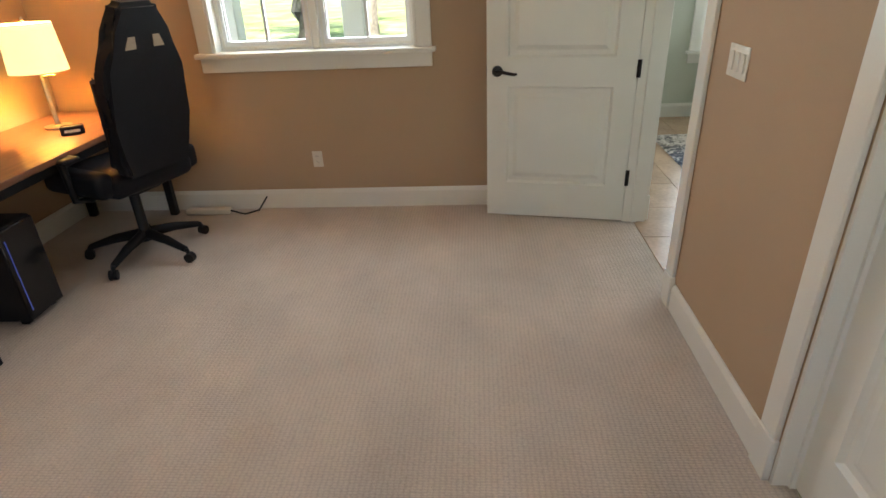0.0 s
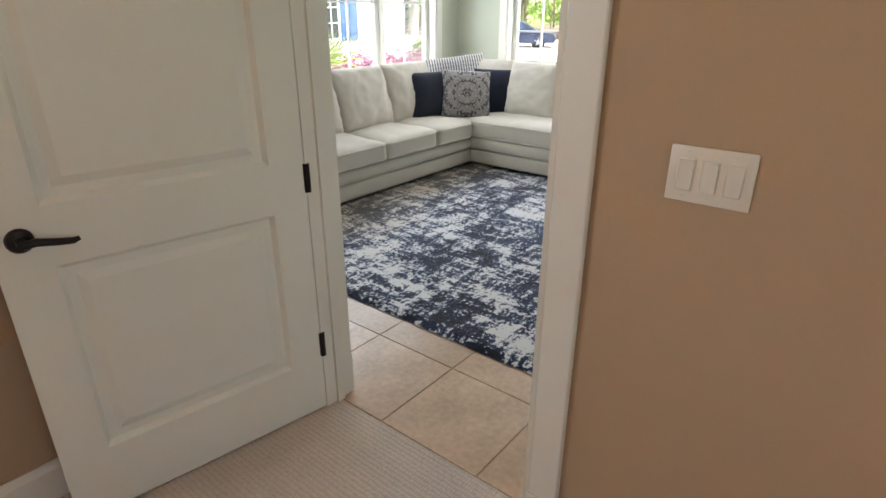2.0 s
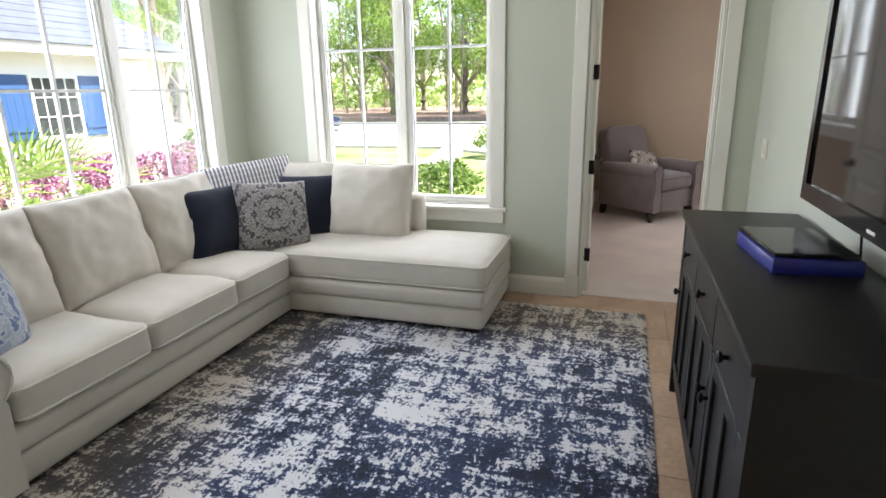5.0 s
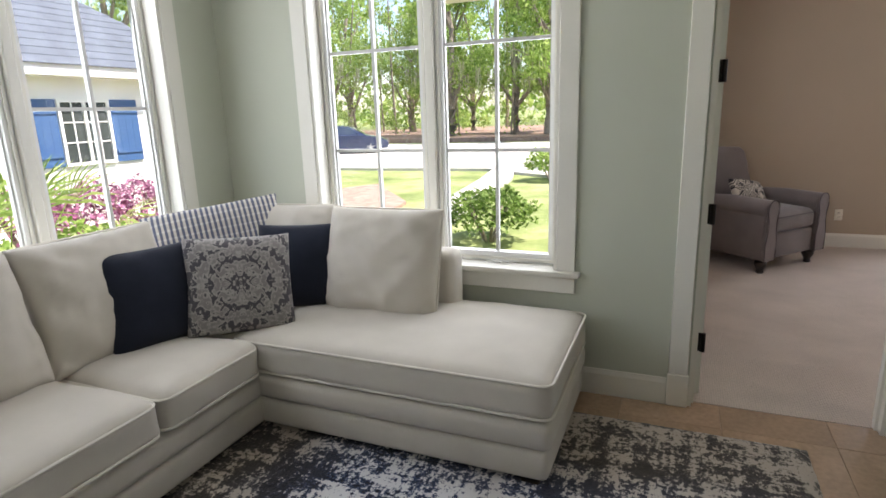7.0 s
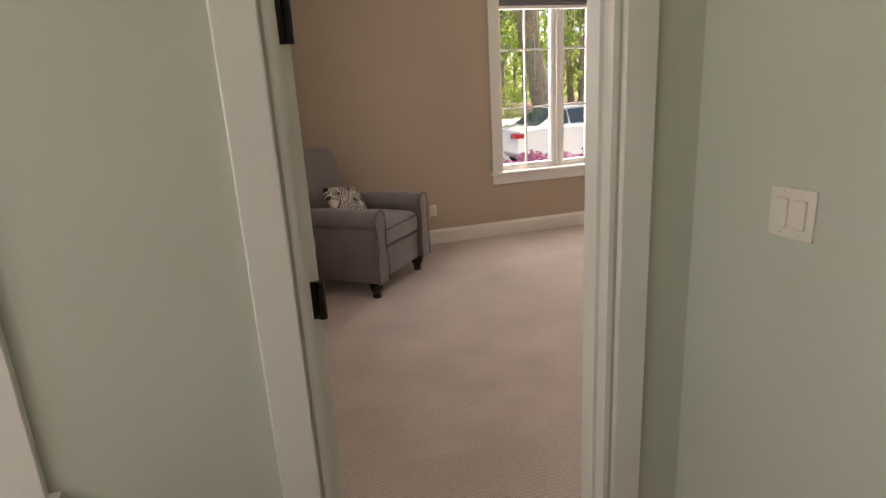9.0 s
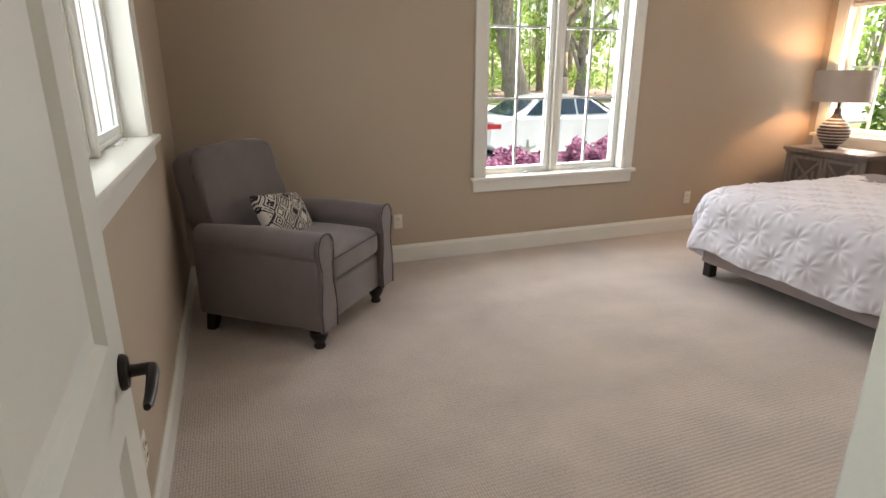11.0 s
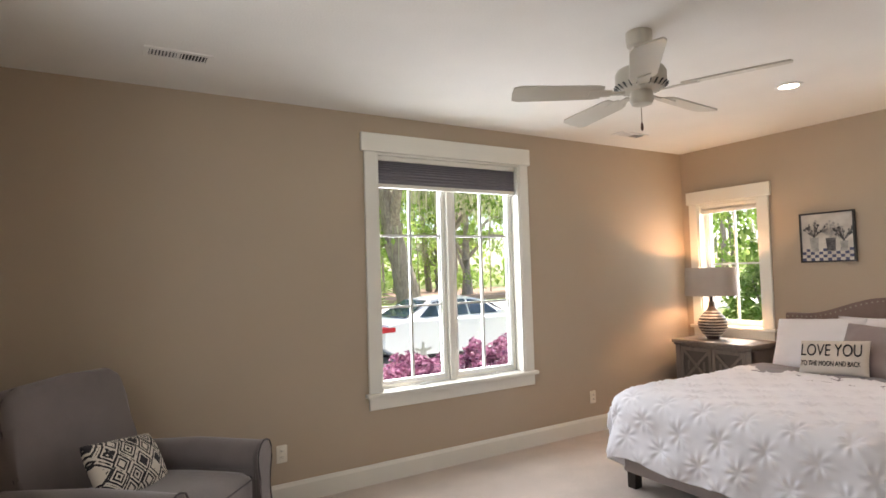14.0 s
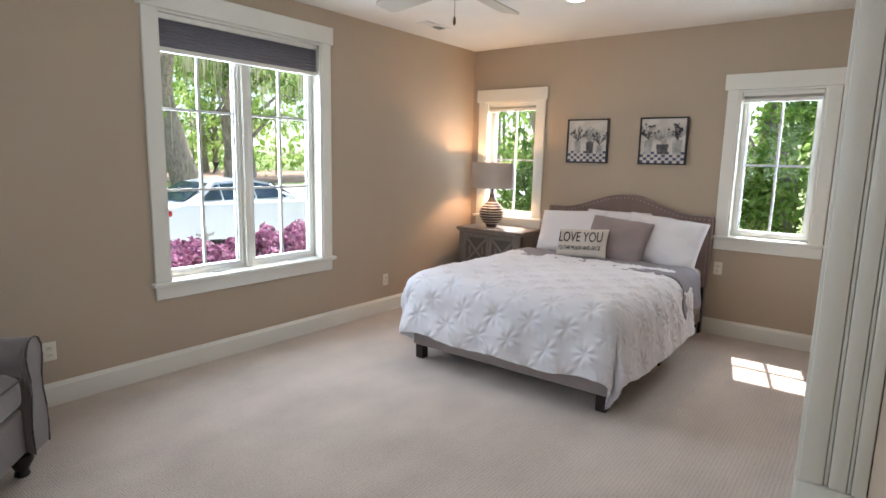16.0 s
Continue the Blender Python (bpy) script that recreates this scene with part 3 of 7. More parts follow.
M_SOFA = mat("cream_linen", (0.60, 0.555, 0.485), rough=0.92, vary=0.06, scale=7, bump=0.25, grain=420, sheen=0.25, spec=0.2)
M_PIPE = mat("pale_piping", (0.72, 0.68, 0.60), rough=0.85, vary=0.05, bump=0.1)
M_WOODLEG = mat("dark_wood_leg", (0.03, 0.018, 0.012), rough=0.35, vary=0.3, scale=12, bump=0.06)


def ring_piping(w, d, z, r=0.006, corner=0.05):
    """Piping round the edge of a box cushion."""
    pts = []
    for cx, cy, a0 in ((w / 2 - corner, d / 2 - corner, 0), (-w / 2 + corner, d / 2 - corner, 90), (-w / 2 + corner, -d / 2 + corner, 180), (w / 2 - corner, -d / 2 + corner, 270)):
        for k in range(4):
            a = radians(a0 + 30 * k)
            pts.append((cx + corner * math.cos(a), cy + corner * math.sin(a), z))
    bm = bmesh.new()
    tube(bm, pts + [pts[0]], r, 6)
    return bm


def sectional_sofa():
    s = thing("sectional_sofa", pose(0, 0, 0), "cream linen sectional sofa with a chaise end and piped cushions", "sofa")
    x0, xa, x1, x2 = 3.33, 3.57, 5.47, 6.33
    yf, yb, yc = 5.43, 6.27, 4.05
    # moulded base: two bands, the lower one fuller
    def band(nm, a, z0, z1, r):
        part(nm, rbox(*a, z0, z1, r, 4), M_SOFA, s)
    band("base", (xa - 0.2, x1 + 0.05, yf, yb), 0.05, 0.19, 0.03)
    band("base", (xa - 0.2, x1 + 0.05, yf - 0.012, yb), 0.185, 0.31, 0.04)
    band("chaise_base", (x1, x2 - 0.005, yc, yb), 0.05, 0.19, 0.03)
    band("chaise_base", (x1 - 0.012, x2, yc - 0.012, yb), 0.185, 0.31, 0.04)
    # rolled arm
    bm = bmesh.new()
    out = [(0.02, 0.05), (0.22, 0.05), (0.22, 0.42)]
    for k in range(15):
        a = radians(-50 + 280 * k / 14)
        out.append((0.125 + 0.135 * math.cos(a), 0.53 + 0.125 * math.sin(a)))
    out += [(0.02, 0.40)]
    prism(bm, out, yf - 0.02, yb, pose(x0, 0, 0))
    part("arm", bm, M_SOFA, s)
    bm = bmesh.new()
    tube(bm, [(x0 + 0.125 + 0.128 * math.cos(radians(-50 + 280 * k / 20)), yf - 0.022, 0.53 + 0.118 * math.sin(radians(-50 + 280 * k / 20))) for k in range(21)], 0.005, 6)
    part("piping", bm, M_PIPE, s)
    # back frames
    part("back_frame", rbox(x0 + 0.05, x2, yb - 0.16, yb, 0.05, 0.78, 0.05, 4), M_SOFA, s)
    part("back_frame", rbox(x2 - 0.17, x2, 4.70, yb - 0.1, 0.05, 0.78, 0.05, 4), M_SOFA, s)
    # seat cushions
    at = xa
    for k, w in enumerate((0.67, 0.67, 0.56)):
        c = part("seat_cushion", puff_box(w - 0.006, 0.70, 0.165, 0.04, 0.035, k, 20, 0.010), M_SOFA, s, m=pose(at + w / 2, yf + 0.32, 0.305))
        part("piping", ring_piping(w - 0.01, 0.70, 0.145), M_PIPE, c)
        part("piping", ring_piping(w - 0.01, 0.70, 0.022), M_PIPE, c)
        at += w
    part("corner_cushion", puff_box(0.68, 0.52, 0.165, 0.04, 0.03, 8), M_SOFA, s, m=pose(x1 + 0.34, 5.85, 0.303))
    # one long chaise cushion, its back end tucked under the back frame
    c = part("chaise_cushion", puff_box(x2 - x1 + 0.01, 1.54, 0.175, 0.05, 0.03, 5, 26, 0.008), M_SOFA, s, m=pose((x1 + x2) / 2, yc + 0.76, 0.305))
    part("piping", ring_piping(x2 - x1, 1.54, 0.16), M_PIPE, c)
    part("piping", ring_piping(x2 - x1, 1.54, 0.02), M_PIPE, c)
    # back cushions, leaning
    bk = [(xa + 0.65 * (k + 0.5), yb - 0.255, 0.735, 0, 0.65) for k in range(3)] + [(x2 - 0.26, 5.06, 0.735, -90, 0.64), (x2 - 0.22, 5.70, 0.73, -82, 0.60)]
    for k, (x, y, z, rz, cw) in enumerate(bk):
        bm = cushion(cw, 0.56, 0.25, 34, 0.08, 0.32, 20 + k, 0.024)
        c = part("back_cushion", bm, M_SOFA, s, m=pose(x, y, z, 74, 0, rz + (2 if k % 2 else -2)))
        edge = bmesh.new()
        pts = []
        for q in range(33):
            a = 2 * math.pi * q / 32
            u, v = math.cos(a), math.sin(a)
            e = max(abs(u), abs(v))
            pts.append((u / e * cw / 2 * 0.995, v / e * 0.28 * 0.995, 0.003))
        tube(edge, pts, 0.005, 6)
        part("piping", edge, M_PIPE, c)
    for x, y in ((x0 + 0.1, yf + 0.07), (x1 + 0.07, yc + 0.08), (x2 - 0.08, yc + 0.08), (x0 + 0.1, yb - 0.1), (x2 - 0.1, yb - 0.1), (x1 + 0.05, yf + 0.1)):
        part("foot", rbox(x - 0.04, x + 0.04, y - 0.04, y + 0.04, 0.0, 0.055, 0.006, 1), M_WOODLEG, s)
    return s


sectional_sofa()

M_NAVY = mat("navy_velvet", (0.014, 0.018, 0.032), rough=0.85, vary=0.25, scale=9, bump=0.2, grain=300, sheen=0.25, spec=0.15)


def damask_mat(name, dark, light, scale):
    """Woven medallion: rings and scrolls from mirrored waves."""
    m = bpy.data.materials.new(name)
    m.use_nodes = True
    n, l = m.node_tree.nodes, m.node_tree.links
    b = n["Principled BSDF"]
    co = n.new("ShaderNodeTexCoord")
    ab = n.new("ShaderNodeVectorMath")
    ab.operation = "ABSOLUTE"
    l.new(co.outputs["Object"], ab.inputs[0])
    w1 = n.new("ShaderNodeTexNoise")
    w1.inputs["Scale"].default_value = scale * 1.5
    w1.inputs["Distortion"].default_value = 2.6
    w1.inputs["Detail"].default_value = 1.5
    l.new(ab.outputs[0], w1.inputs[0])
    v = n.new("ShaderNodeTexVoronoi")
    v.inputs["Scale"].default_value = scale * 4.5
    v.feature = "SMOOTH_F1"
    l.new(ab.outputs[0], v.inputs[0])
    mx = n.new("ShaderNodeMix")
    mx.data_type = "FLOAT"
    mx.inputs[0].default_value = 0.3
    l.new(w1.outputs[0], mx.inputs[2])
    l.new(v.outputs["Distance"], mx.inputs[3])
    r = n.new("ShaderNodeValToRGB")
    e = r.color_ramp.elements
    e[0].position, e[0].color = 0.41, (*dark, 1)
    e[1].position, e[1].color = 0.47, (*light, 1)
    x = e.new(0.58)
    x.color = (*[(p + q) / 2 for p, q in zip(dark, light)], 1)
    ring = n.new("ShaderNodeTexWave")
    ring.wave_type = "RINGS"
    ring.rings_direction = "SPHERICAL"
    ring.inputs["Scale"].default_value = 4.2
    ring.inputs["Distortion"].default_value = 2.5
    ring.inputs["Detail"].default_value = 1
    l.new(ab.outputs[0], ring.inputs[0])
    m2 = n.new("ShaderNodeMix")
    m2.data_type = "FLOAT"
    m2.inputs[0].default_value = 0.16
    l.new(mx.outputs[0], m2.inputs[2])
    l.new(ring.outputs["Fac"], m2.inputs[3])
    l.new(m2.outputs[0], r.inputs[0])
    l.new(r.outputs[0], b.inputs["Base Color"])
    b.inputs["Roughness"].default_value = 0.85
    b.inputs["Sheen Weight"].default_value = 0.2
    no = n.new("ShaderNodeTexNoise")
    no.inputs["Scale"].default_value = 350
    l.new(co.outputs["Object"], no.inputs[0])
    bp = n.new("ShaderNodeBump")
    bp.inputs["Strength"].default_value = 0.2
    bp.inputs["Distance"].default_value = 0.003
    l.new(no.outputs[0], bp.inputs["Height"])
    l.new(bp.outputs[0], b.inputs["Normal"])
    return m


M_DAMASK = damask_mat("grey_damask", (0.07, 0.065, 0.075), (0.40, 0.37, 0.35), 12)
M_BLUEDAMASK = damask_mat("blue_damask", (0.10, 0.15, 0.27), (0.45, 0.48, 0.52), 7)


def stripe_mat():
    """Cream and slate stripes with small white tufts."""
    m = mat("striped_weave", (0.30, 0.30, 0.33), rough=0.9, vary=0.1, bump=0.3, grain=200)
    n, l = m.node_tree.nodes, m.node_tree.links
    b = n["Principled BSDF"]
    co = n.new("ShaderNodeTexCoord")
    w = n.new("ShaderNodeTexWave")
    w.inputs["Scale"].default_value = 11.5
    w.inputs["Distortion"].default_value = 0.35
    w2 = n.new("ShaderNodeTexWave")
    w2.bands_direction = "Y"
    w2.inputs["Scale"].default_value = 7
    r = n.new("ShaderNodeValToRGB")
    r.color_ramp.elements[0].position, r.color_ramp.elements[0].color = 0.45, (0.12, 0.13, 0.19, 1)
    r.color_ramp.elements[1].position, r.color_ramp.elements[1].color = 0.6, (0.62, 0.58, 0.52, 1)
    l.new(co.outputs["Object"], w.inputs[0])
    l.new(co.outputs["Object"], w2.inputs[0])
    l.new(w.outputs["Fac"], r.inputs[0])
    r2 = n.new("ShaderNodeValToRGB")
    r2.color_ramp.elements[0].position = 0.90
    r2.color_ramp.elements[1].position = 0.97
    l.new(w2.outputs["Fac"], r2.inputs[0])
    mx = n.new("ShaderNodeMix")
    mx.data_type = "RGBA"
    mu = n.new("ShaderNodeMath")
    mu.operation = "MULTIPLY"
    l.new(w.outputs["Fac"], mu.inputs[0])
    l.new(r2.outputs[0], mu.inputs[1])
    l.new(mu.outputs[0], mx.inputs[0])
    l.new(r.outputs[0], mx.inputs[6])
    mx.inputs[7].default_value = (0.8, 0.78, 0.74, 1)
    l.new(mx.outputs[2], b.inputs["Base Color"])
    return m


M_STRIPE = stripe_mat()


def throw_pillow(m, w, h, t, material, label, seed, crown=0.42):
    ob = link("throw_pillow", cushion(w, h, t, 22, 0.10, crown, seed, 0.008), material)
    ob.matrix_basis = m
    return tagged(ob, label, "pillow", "pillows on the sofa")


throw_pillow(pose(5.33, 5.86, 0.70, 72, 0, -20), 0.46, 0.46, 0.17, M_NAVY, "plain navy velvet throw pillow on the sofa", 1)
throw_pillow(pose(5.98, 5.52, 0.70, 74, 0, -68), 0.46, 0.46, 0.17, M_NAVY, "plain navy velvet throw pillow beside the damask one", 2)
throw_pillow(pose(5.60, 5.60, 0.70, 70, 3, -45), 0.50, 0.48, 0.17, M_DAMASK, "grey and cream damask medallion pillow on the sofa", 3)
throw_pillow(pose(5.88, 5.98, 0.86, 66, -6, -42), 0.72, 0.36, 0.16, M_STRIPE, "long striped lumbar pillow with white tufts", 4)
throw_pillow(pose(3.72, 5.78, 0.66, 68, 12, 14), 0.46, 0.46, 0.16, M_BLUEDAMASK, "blue and white damask pillow against the sofa arm", 5)


# ---- rug ----
def rug_mat():
    """Distressed abstract weave: ragged cream flecks over navy, slate and taupe fields, broken along both ways of the weave."""
    m = bpy.data.materials.new("distressed_rug_weave")
    m.use_nodes = True
    n, l = m.node_tree.nodes, m.node_tree.links
    b = n["Principled BSDF"]
    co = n.new("ShaderNodeTexCoord")

    def nz(scale, stretch, detail=6.0, rough=0.65):
        mp = n.new("ShaderNodeMapping")
        mp.inputs["Scale"].default_value = stretch
        t = n.new("ShaderNodeTexNoise")
        t.inputs["Scale"].default_value = scale
        t.inputs["Detail"].default_value = detail
        t.inputs["Roughness"].default_value = rough
        l.new(co.outputs["Object"], mp.inputs[0])
        l.new(mp.outputs[0], t.inputs[0])
        return t.outputs[0]

    def math_(op, a, c):
        t = n.new("ShaderNodeMath")
        t.operation = op
        for s, v in zip(t.inputs, (a, c)):
            if isinstance(v, (int, float)):
                s.default_value = v
            else:
                l.new(v, s)
        return t.outputs[0]

    def mixc(f, a, c):
        t = n.new("ShaderNodeMix")
        t.data_type = "RGBA"
        l.new(f, t.inputs[0])
        for s, v in ((t.inputs[6], a), (t.inputs[7], c)):
            if isinstance(v, tuple):
                s.default_value = (*v, 1)
            else:
                l.new(v, s)
        return t.outputs[2]

    def step(v, lo, hi):
        t = n.new("ShaderNodeMapRange")
        t.inputs["From Min"].default_value, t.inputs["From Max"].default_value = lo, hi
        l.new(v, t.inputs[0])
        return t.outputs[0]

    field = nz(0.9, (1, 1, 1), 3)
    warp = nz(9, (0.4, 1.6, 1), 5, 0.75)
    weft = nz(9, (1.6, 0.4, 1), 5, 0.75)
    fleck = nz(44, (1, 1, 1), 4, 0.7)
    both = math_("ADD", math_("MULTIPLY", math_("ADD", warp, weft), 0.33), math_("MULTIPLY", fleck, 0.34))
    patch = nz(1.7, (1, 1, 1), 4)
    both = math_("ADD", both, math_("MULTIPLY", math_("SUBTRACT", patch, 0.5), 0.22))
    tone = mixc(step(field, 0.42, 0.58), (0.006, 0.008, 0.020), (0.020, 0.036, 0.09))
    sep = n.new("ShaderNodeSeparateXYZ")
    l.new(co.outputs["Object"], sep.inputs[0])
    reach = math_("MAXIMUM", sep.outputs[0], math_("ADD", sep.outputs[1], 0.45))
    edge = step(math_("ADD", reach, math_("MULTIPLY", field, 1.2)), 1.45, 2.0)
    tone = mixc(edge, tone, (0.045, 0.037, 0.032))
    mid = mixc(step(both, 0.470, 0.495), tone, mixc(edge, (0.032, 0.062, 0.15), (0.09, 0.075, 0.06)))
    light = mixc(step(both, 0.505, 0.523), mid, mixc(edge, (0.73, 0.73, 0.74), (0.50, 0.43, 0.36)))
    l.new(light, b.inputs["Base Color"])
    b.inputs["Roughness"].default_value = 0.95
    b.inputs["Sheen Weight"].default_value = 0.25
    b.inputs["Specular IOR Level"].default_value = 0.1
    bp = n.new("ShaderNodeBump")
    bp.inputs["Strength"].default_value = 0.9
    bp.inputs["Distance"].default_value = 0.012
    l.new(math_("ADD", both, math_("MULTIPLY", nz(120, (1, 1, 1), 2), 0.3)), bp.inputs["Height"])
    l.new(bp.outputs[0], b.inputs["Normal"])
    return m


def rug():
    bm = bmesh.new()
    x0, x1, y0, y1 = 2.72, 6.15, 3.06, 5.60
    nx, ny = 150, 120
    g = {}
    for i in range(nx + 1):
        for j in range(ny + 1):
            x, y = x0 + (x1 - x0) * i / nx, y0 + (y1 - y0) * j / ny
            e = min(i, nx - i, j, ny - j)
            z = 0.004 + (0.018 if e > 1 else 0.010 if e == 1 else 0.0) + (noise.noise(Vector((x, y, 0)) * 22) * 0.004 if e else 0)
            wob = 0.006 if e == 0 else 0
            g[i, j] = bm.verts.new((x - 4.44 + noise.noise(Vector((x * 20, y * 20, 3))) * wob, y - 4.37 + noise.noise(Vector((x * 20, y * 20, 8))) * wob, z))
    for i in range(nx):
        for j in range(ny):
            bm.faces.new((g[i, j], g[i + 1, j], g[i + 1, j + 1], g[i, j + 1]))
    under = [bm.verts.new((g[c].co.x, g[c].co.y, -0.0015)) for c in ((0, 0), (nx, 0), (nx, ny), (0, ny))]
    bm.faces.new(under[::-1])
    ob = link("rug", bm, rug_mat())
    ob.matrix_basis = pose(4.44, 4.37, 0)
    return tagged(ob, "shaggy navy, grey and cream distressed rug on the tiles", "rug")


rug()

# ---- media cabinet, television ----
M_ESPRESSO = mat("rubbed_black_wood", (0.009, 0.008, 0.008), spec=0.35, rough=0.40, vary=0.35, scale=5, bump=0.12, grain=90, stretch=(1, 6, 6))
M_WORN = mat("rubbed_dark_edge", (0.05, 0.035, 0.025), rough=0.5, vary=0.4, scale=12)


def media_cabinet():
    c = thing("media_cabinet", pose(3.50, 2.49, 0), "black rubbed-wood media cabinet with drawers over panelled doors", "cabinet")
    w, d, h = 1.65, 0.48, 0.95
    part("top", rbox(-0.015, w + 0.015, 0.0, d + 0.015, h - 0.035, h, 0.006, 2), M_ESPRESSO, c)
    for x in (0, w - 0.05):
        for y in (0, d - 0.05):
            part("post", bx(x, x + 0.05, y, y + 0.05, 0, h - 0.036), M_ESPRESSO, c, smooth=False)
    part("side_panel", bx(0.012, 0.03, 0.05, d - 0.05, 0.09, h - 0.036), M_ESPRESSO, c)
    part("side_panel", bx(w - 0.03, w - 0.012, 0.05, d - 0.05, 0.09, h - 0.036), M_ESPRESSO, c)
    part("back_panel", bx(0.05, w - 0.05, 0.008, 0.02, 0.09, h - 0.036), M_ESPRESSO, c)
    part("bottom_rail", bx(0.05, w - 0.05, 0.02, d - 0.012, 0.08, 0.13), M_ESPRESSO, c)
    part("inner_box", bx(0.05, w - 0.05, 0.02, d - 0.03, 0.13, h - 0.036), M_BLACK, c)
    bay = (w - 0.1) / 3
    for k in range(3):
        a = 0.05 + bay * k + 0.006
        b = a + bay - 0.012
        dr = part("drawer", rbox(a, b, d - 0.028, d - 0.002, 0.72, h - 0.045, 0.004, 1), M_ESPRESSO, c)
        for z, x in ((0.81, (a + b) / 2),):
            bm = bmesh.new()
            lathe(bm, [(0.006, 0), (0.007, 0.012), (0.016, 0.018), (0.017, 0.026), (0.010, 0.031)], 14, pose(x, d - 0.002, z, -90))
            part("knob", bm, M_BRONZE, dr)
        f = 0.055
        door = part("door", bx(a + f, b - f, d - 0.024, d - 0.015, 0.14 + f, 0.71 - f), M_ESPRESSO, c, smooth=False)
        for q in ((a, a + f, 0.14, 0.71), (b - f, b, 0.14, 0.71)):
            part("stile", rbox(q[0], q[1], d - 0.028, d - 0.003, q[2], q[3], 0.003, 1), M_ESPRESSO, door)
        for q in ((a + f, b - f, 0.14, 0.14 + f), (a + f, b - f, 0.71 - f, 0.71)):
            part("rail", rbox(q[0], q[1], d - 0.028, d - 0.0035, q[2], q[3], 0.003, 1), M_ESPRESSO, door)
        part("mullion", rbox((a + b) / 2 - 0.02, (a + b) / 2 + 0.02, d - 0.028, d - 0.004, 0.14 + f, 0.71 - f, 0.003, 1), M_ESPRESSO, door)
        bm = bmesh.new()
        lathe(bm, [(0.006, 0), (0.007, 0.012), (0.016, 0.018), (0.017, 0.026), (0.010, 0.031)], 14, pose(b - 0.028 if k != 1 else a + 0.028, d - 0.002, 0.56, -90))
        part("knob", bm, M_BRONZE, door)
    part("worn_edge", bx(-0.016, w + 0.016, d + 0.0155, d + 0.017, h - 0.010, h - 0.004), M_WORN, c, "rubbed brown front edge")
    return c


media_cabinet()

M_SCREEN = mat("dark_screen", (0.010, 0.008, 0.007), rough=0.05, vary=0.1, bump=0.0, spec=0.6)
M_GLOSSBLACK = mat("gloss_black", (0.010, 0.010, 0.012), rough=0.12, vary=0.1, bump=0.0)


def television():
    t = thing("television", pose(4.13, 2.47, 1.495), "black flat-screen television mounted on the wall, switched off", "television")
    w, h = 1.45, 0.83
    part("back_shell", rbox(-w / 2 + 0.02, w / 2 - 0.02, 0.03, 0.08, -h / 2 + 0.02, h / 2 - 0.02, 0.02, 2), M_BLACK, t)
    bm = bmesh.new()
    f = 0.045
    for a in ((-w / 2, -w / 2 + f, -h / 2, h / 2), (w / 2 - f, w / 2, -h / 2, h / 2), (-w / 2 + f, w / 2 - f, h / 2 - f, h / 2), (-w / 2 + f, w / 2 - f, -h / 2, -h / 2 + f + 0.02)):
        box(bm, a[0], a[1], 0.075, 0.108, a[2], a[3])
    part("bezel", bm, M_GLOSSBLACK, t, "gloss black bezel", smooth=False)
    part("screen", bx(-w / 2 + f, w / 2 - f, 0.075, 0.098, -h / 2 + f + 0.02, h / 2 - f), M_SCREEN, t, "dark glassy screen")
    part("badge", bx(-0.03, 0.03, 0.108, 0.1095, -h / 2 + 0.02, -h / 2 + 0.03), M_VINYL, t)
    part("wall_mount", bx(-0.25, 0.25, 0.0, 0.03, -0.2, 0.2), M_BLACK, t)
    bm = bmesh.new()
    tube(bm, [(0.2, 0.06, -h / 2), (0.2, 0.05, -h / 2 - 0.1), (0.24, 0.03, -0.56)], 0.004, 6)
    part("cable", bm, M_BLACK, t)
    return t


television()
M_BLUEBOX = mat("blue_card", (0.02, 0.025, 0.22), rough=0.35, vary=0.15, bump=0.03)
g = thing("storage_box", pose(4.36, 2.70, 0.95, 0, 0, 6), "shallow blue box with a glossy dark lid", "box")
part("tray", rbox(-0.19, 0.19, -0.13, 0.13, 0.0, 0.05, 0.006, 2), M_BLUEBOX, g)
part("lid", rbox(-0.175, 0.195, -0.12, 0.125, 0.051, 0.066, 0.004, 1), M_GLOSSBLACK, g, "glossy near-black lid")

# roller shades rolled up at the heads of the living room windows
M_SHADE = mat("cream_shade", (0.74, 0.71, 0.64), rough=0.8, vary=0.04, bump=0.15, grain=300)


def rolled_shade(m, w, label):
    s = thing("roller_shade", m, label, "window shade", "rolled living room shades")
    bm = bmesh.new()
    tube(bm, [(-w / 2, 0, 0), (w / 2, 0, 0)], 0.032, 16)
    part("roll", bm, M_SHADE, s)
    part("hem_bar", rbox(-w / 2 + 0.01, w / 2 - 0.01, -0.012, 0.012, -0.065, -0.03, 0.004, 1), M_SHADE, s)
    for x in (-w / 2 - 0.006, w / 2):
        part("bracket", bx(x, x + 0.006, -0.03, 0.03, -0.03, 0.036), M_VINYL, s)


rolled_shade(at_wall("n", (LN[0] + LN[1]) / 2, 6.355) @ pose(0, 0, 2.405), LN[1] - LN[0] - 0.06, "cream roller shade rolled up behind the sofa")
rolled_shade(at_wall("e", (LE[0] + LE[1]) / 2, 6.435) @ pose(0, 0, 2.405), LE[1] - LE[0] - 0.06, "cream roller shade rolled up beside the chaise")


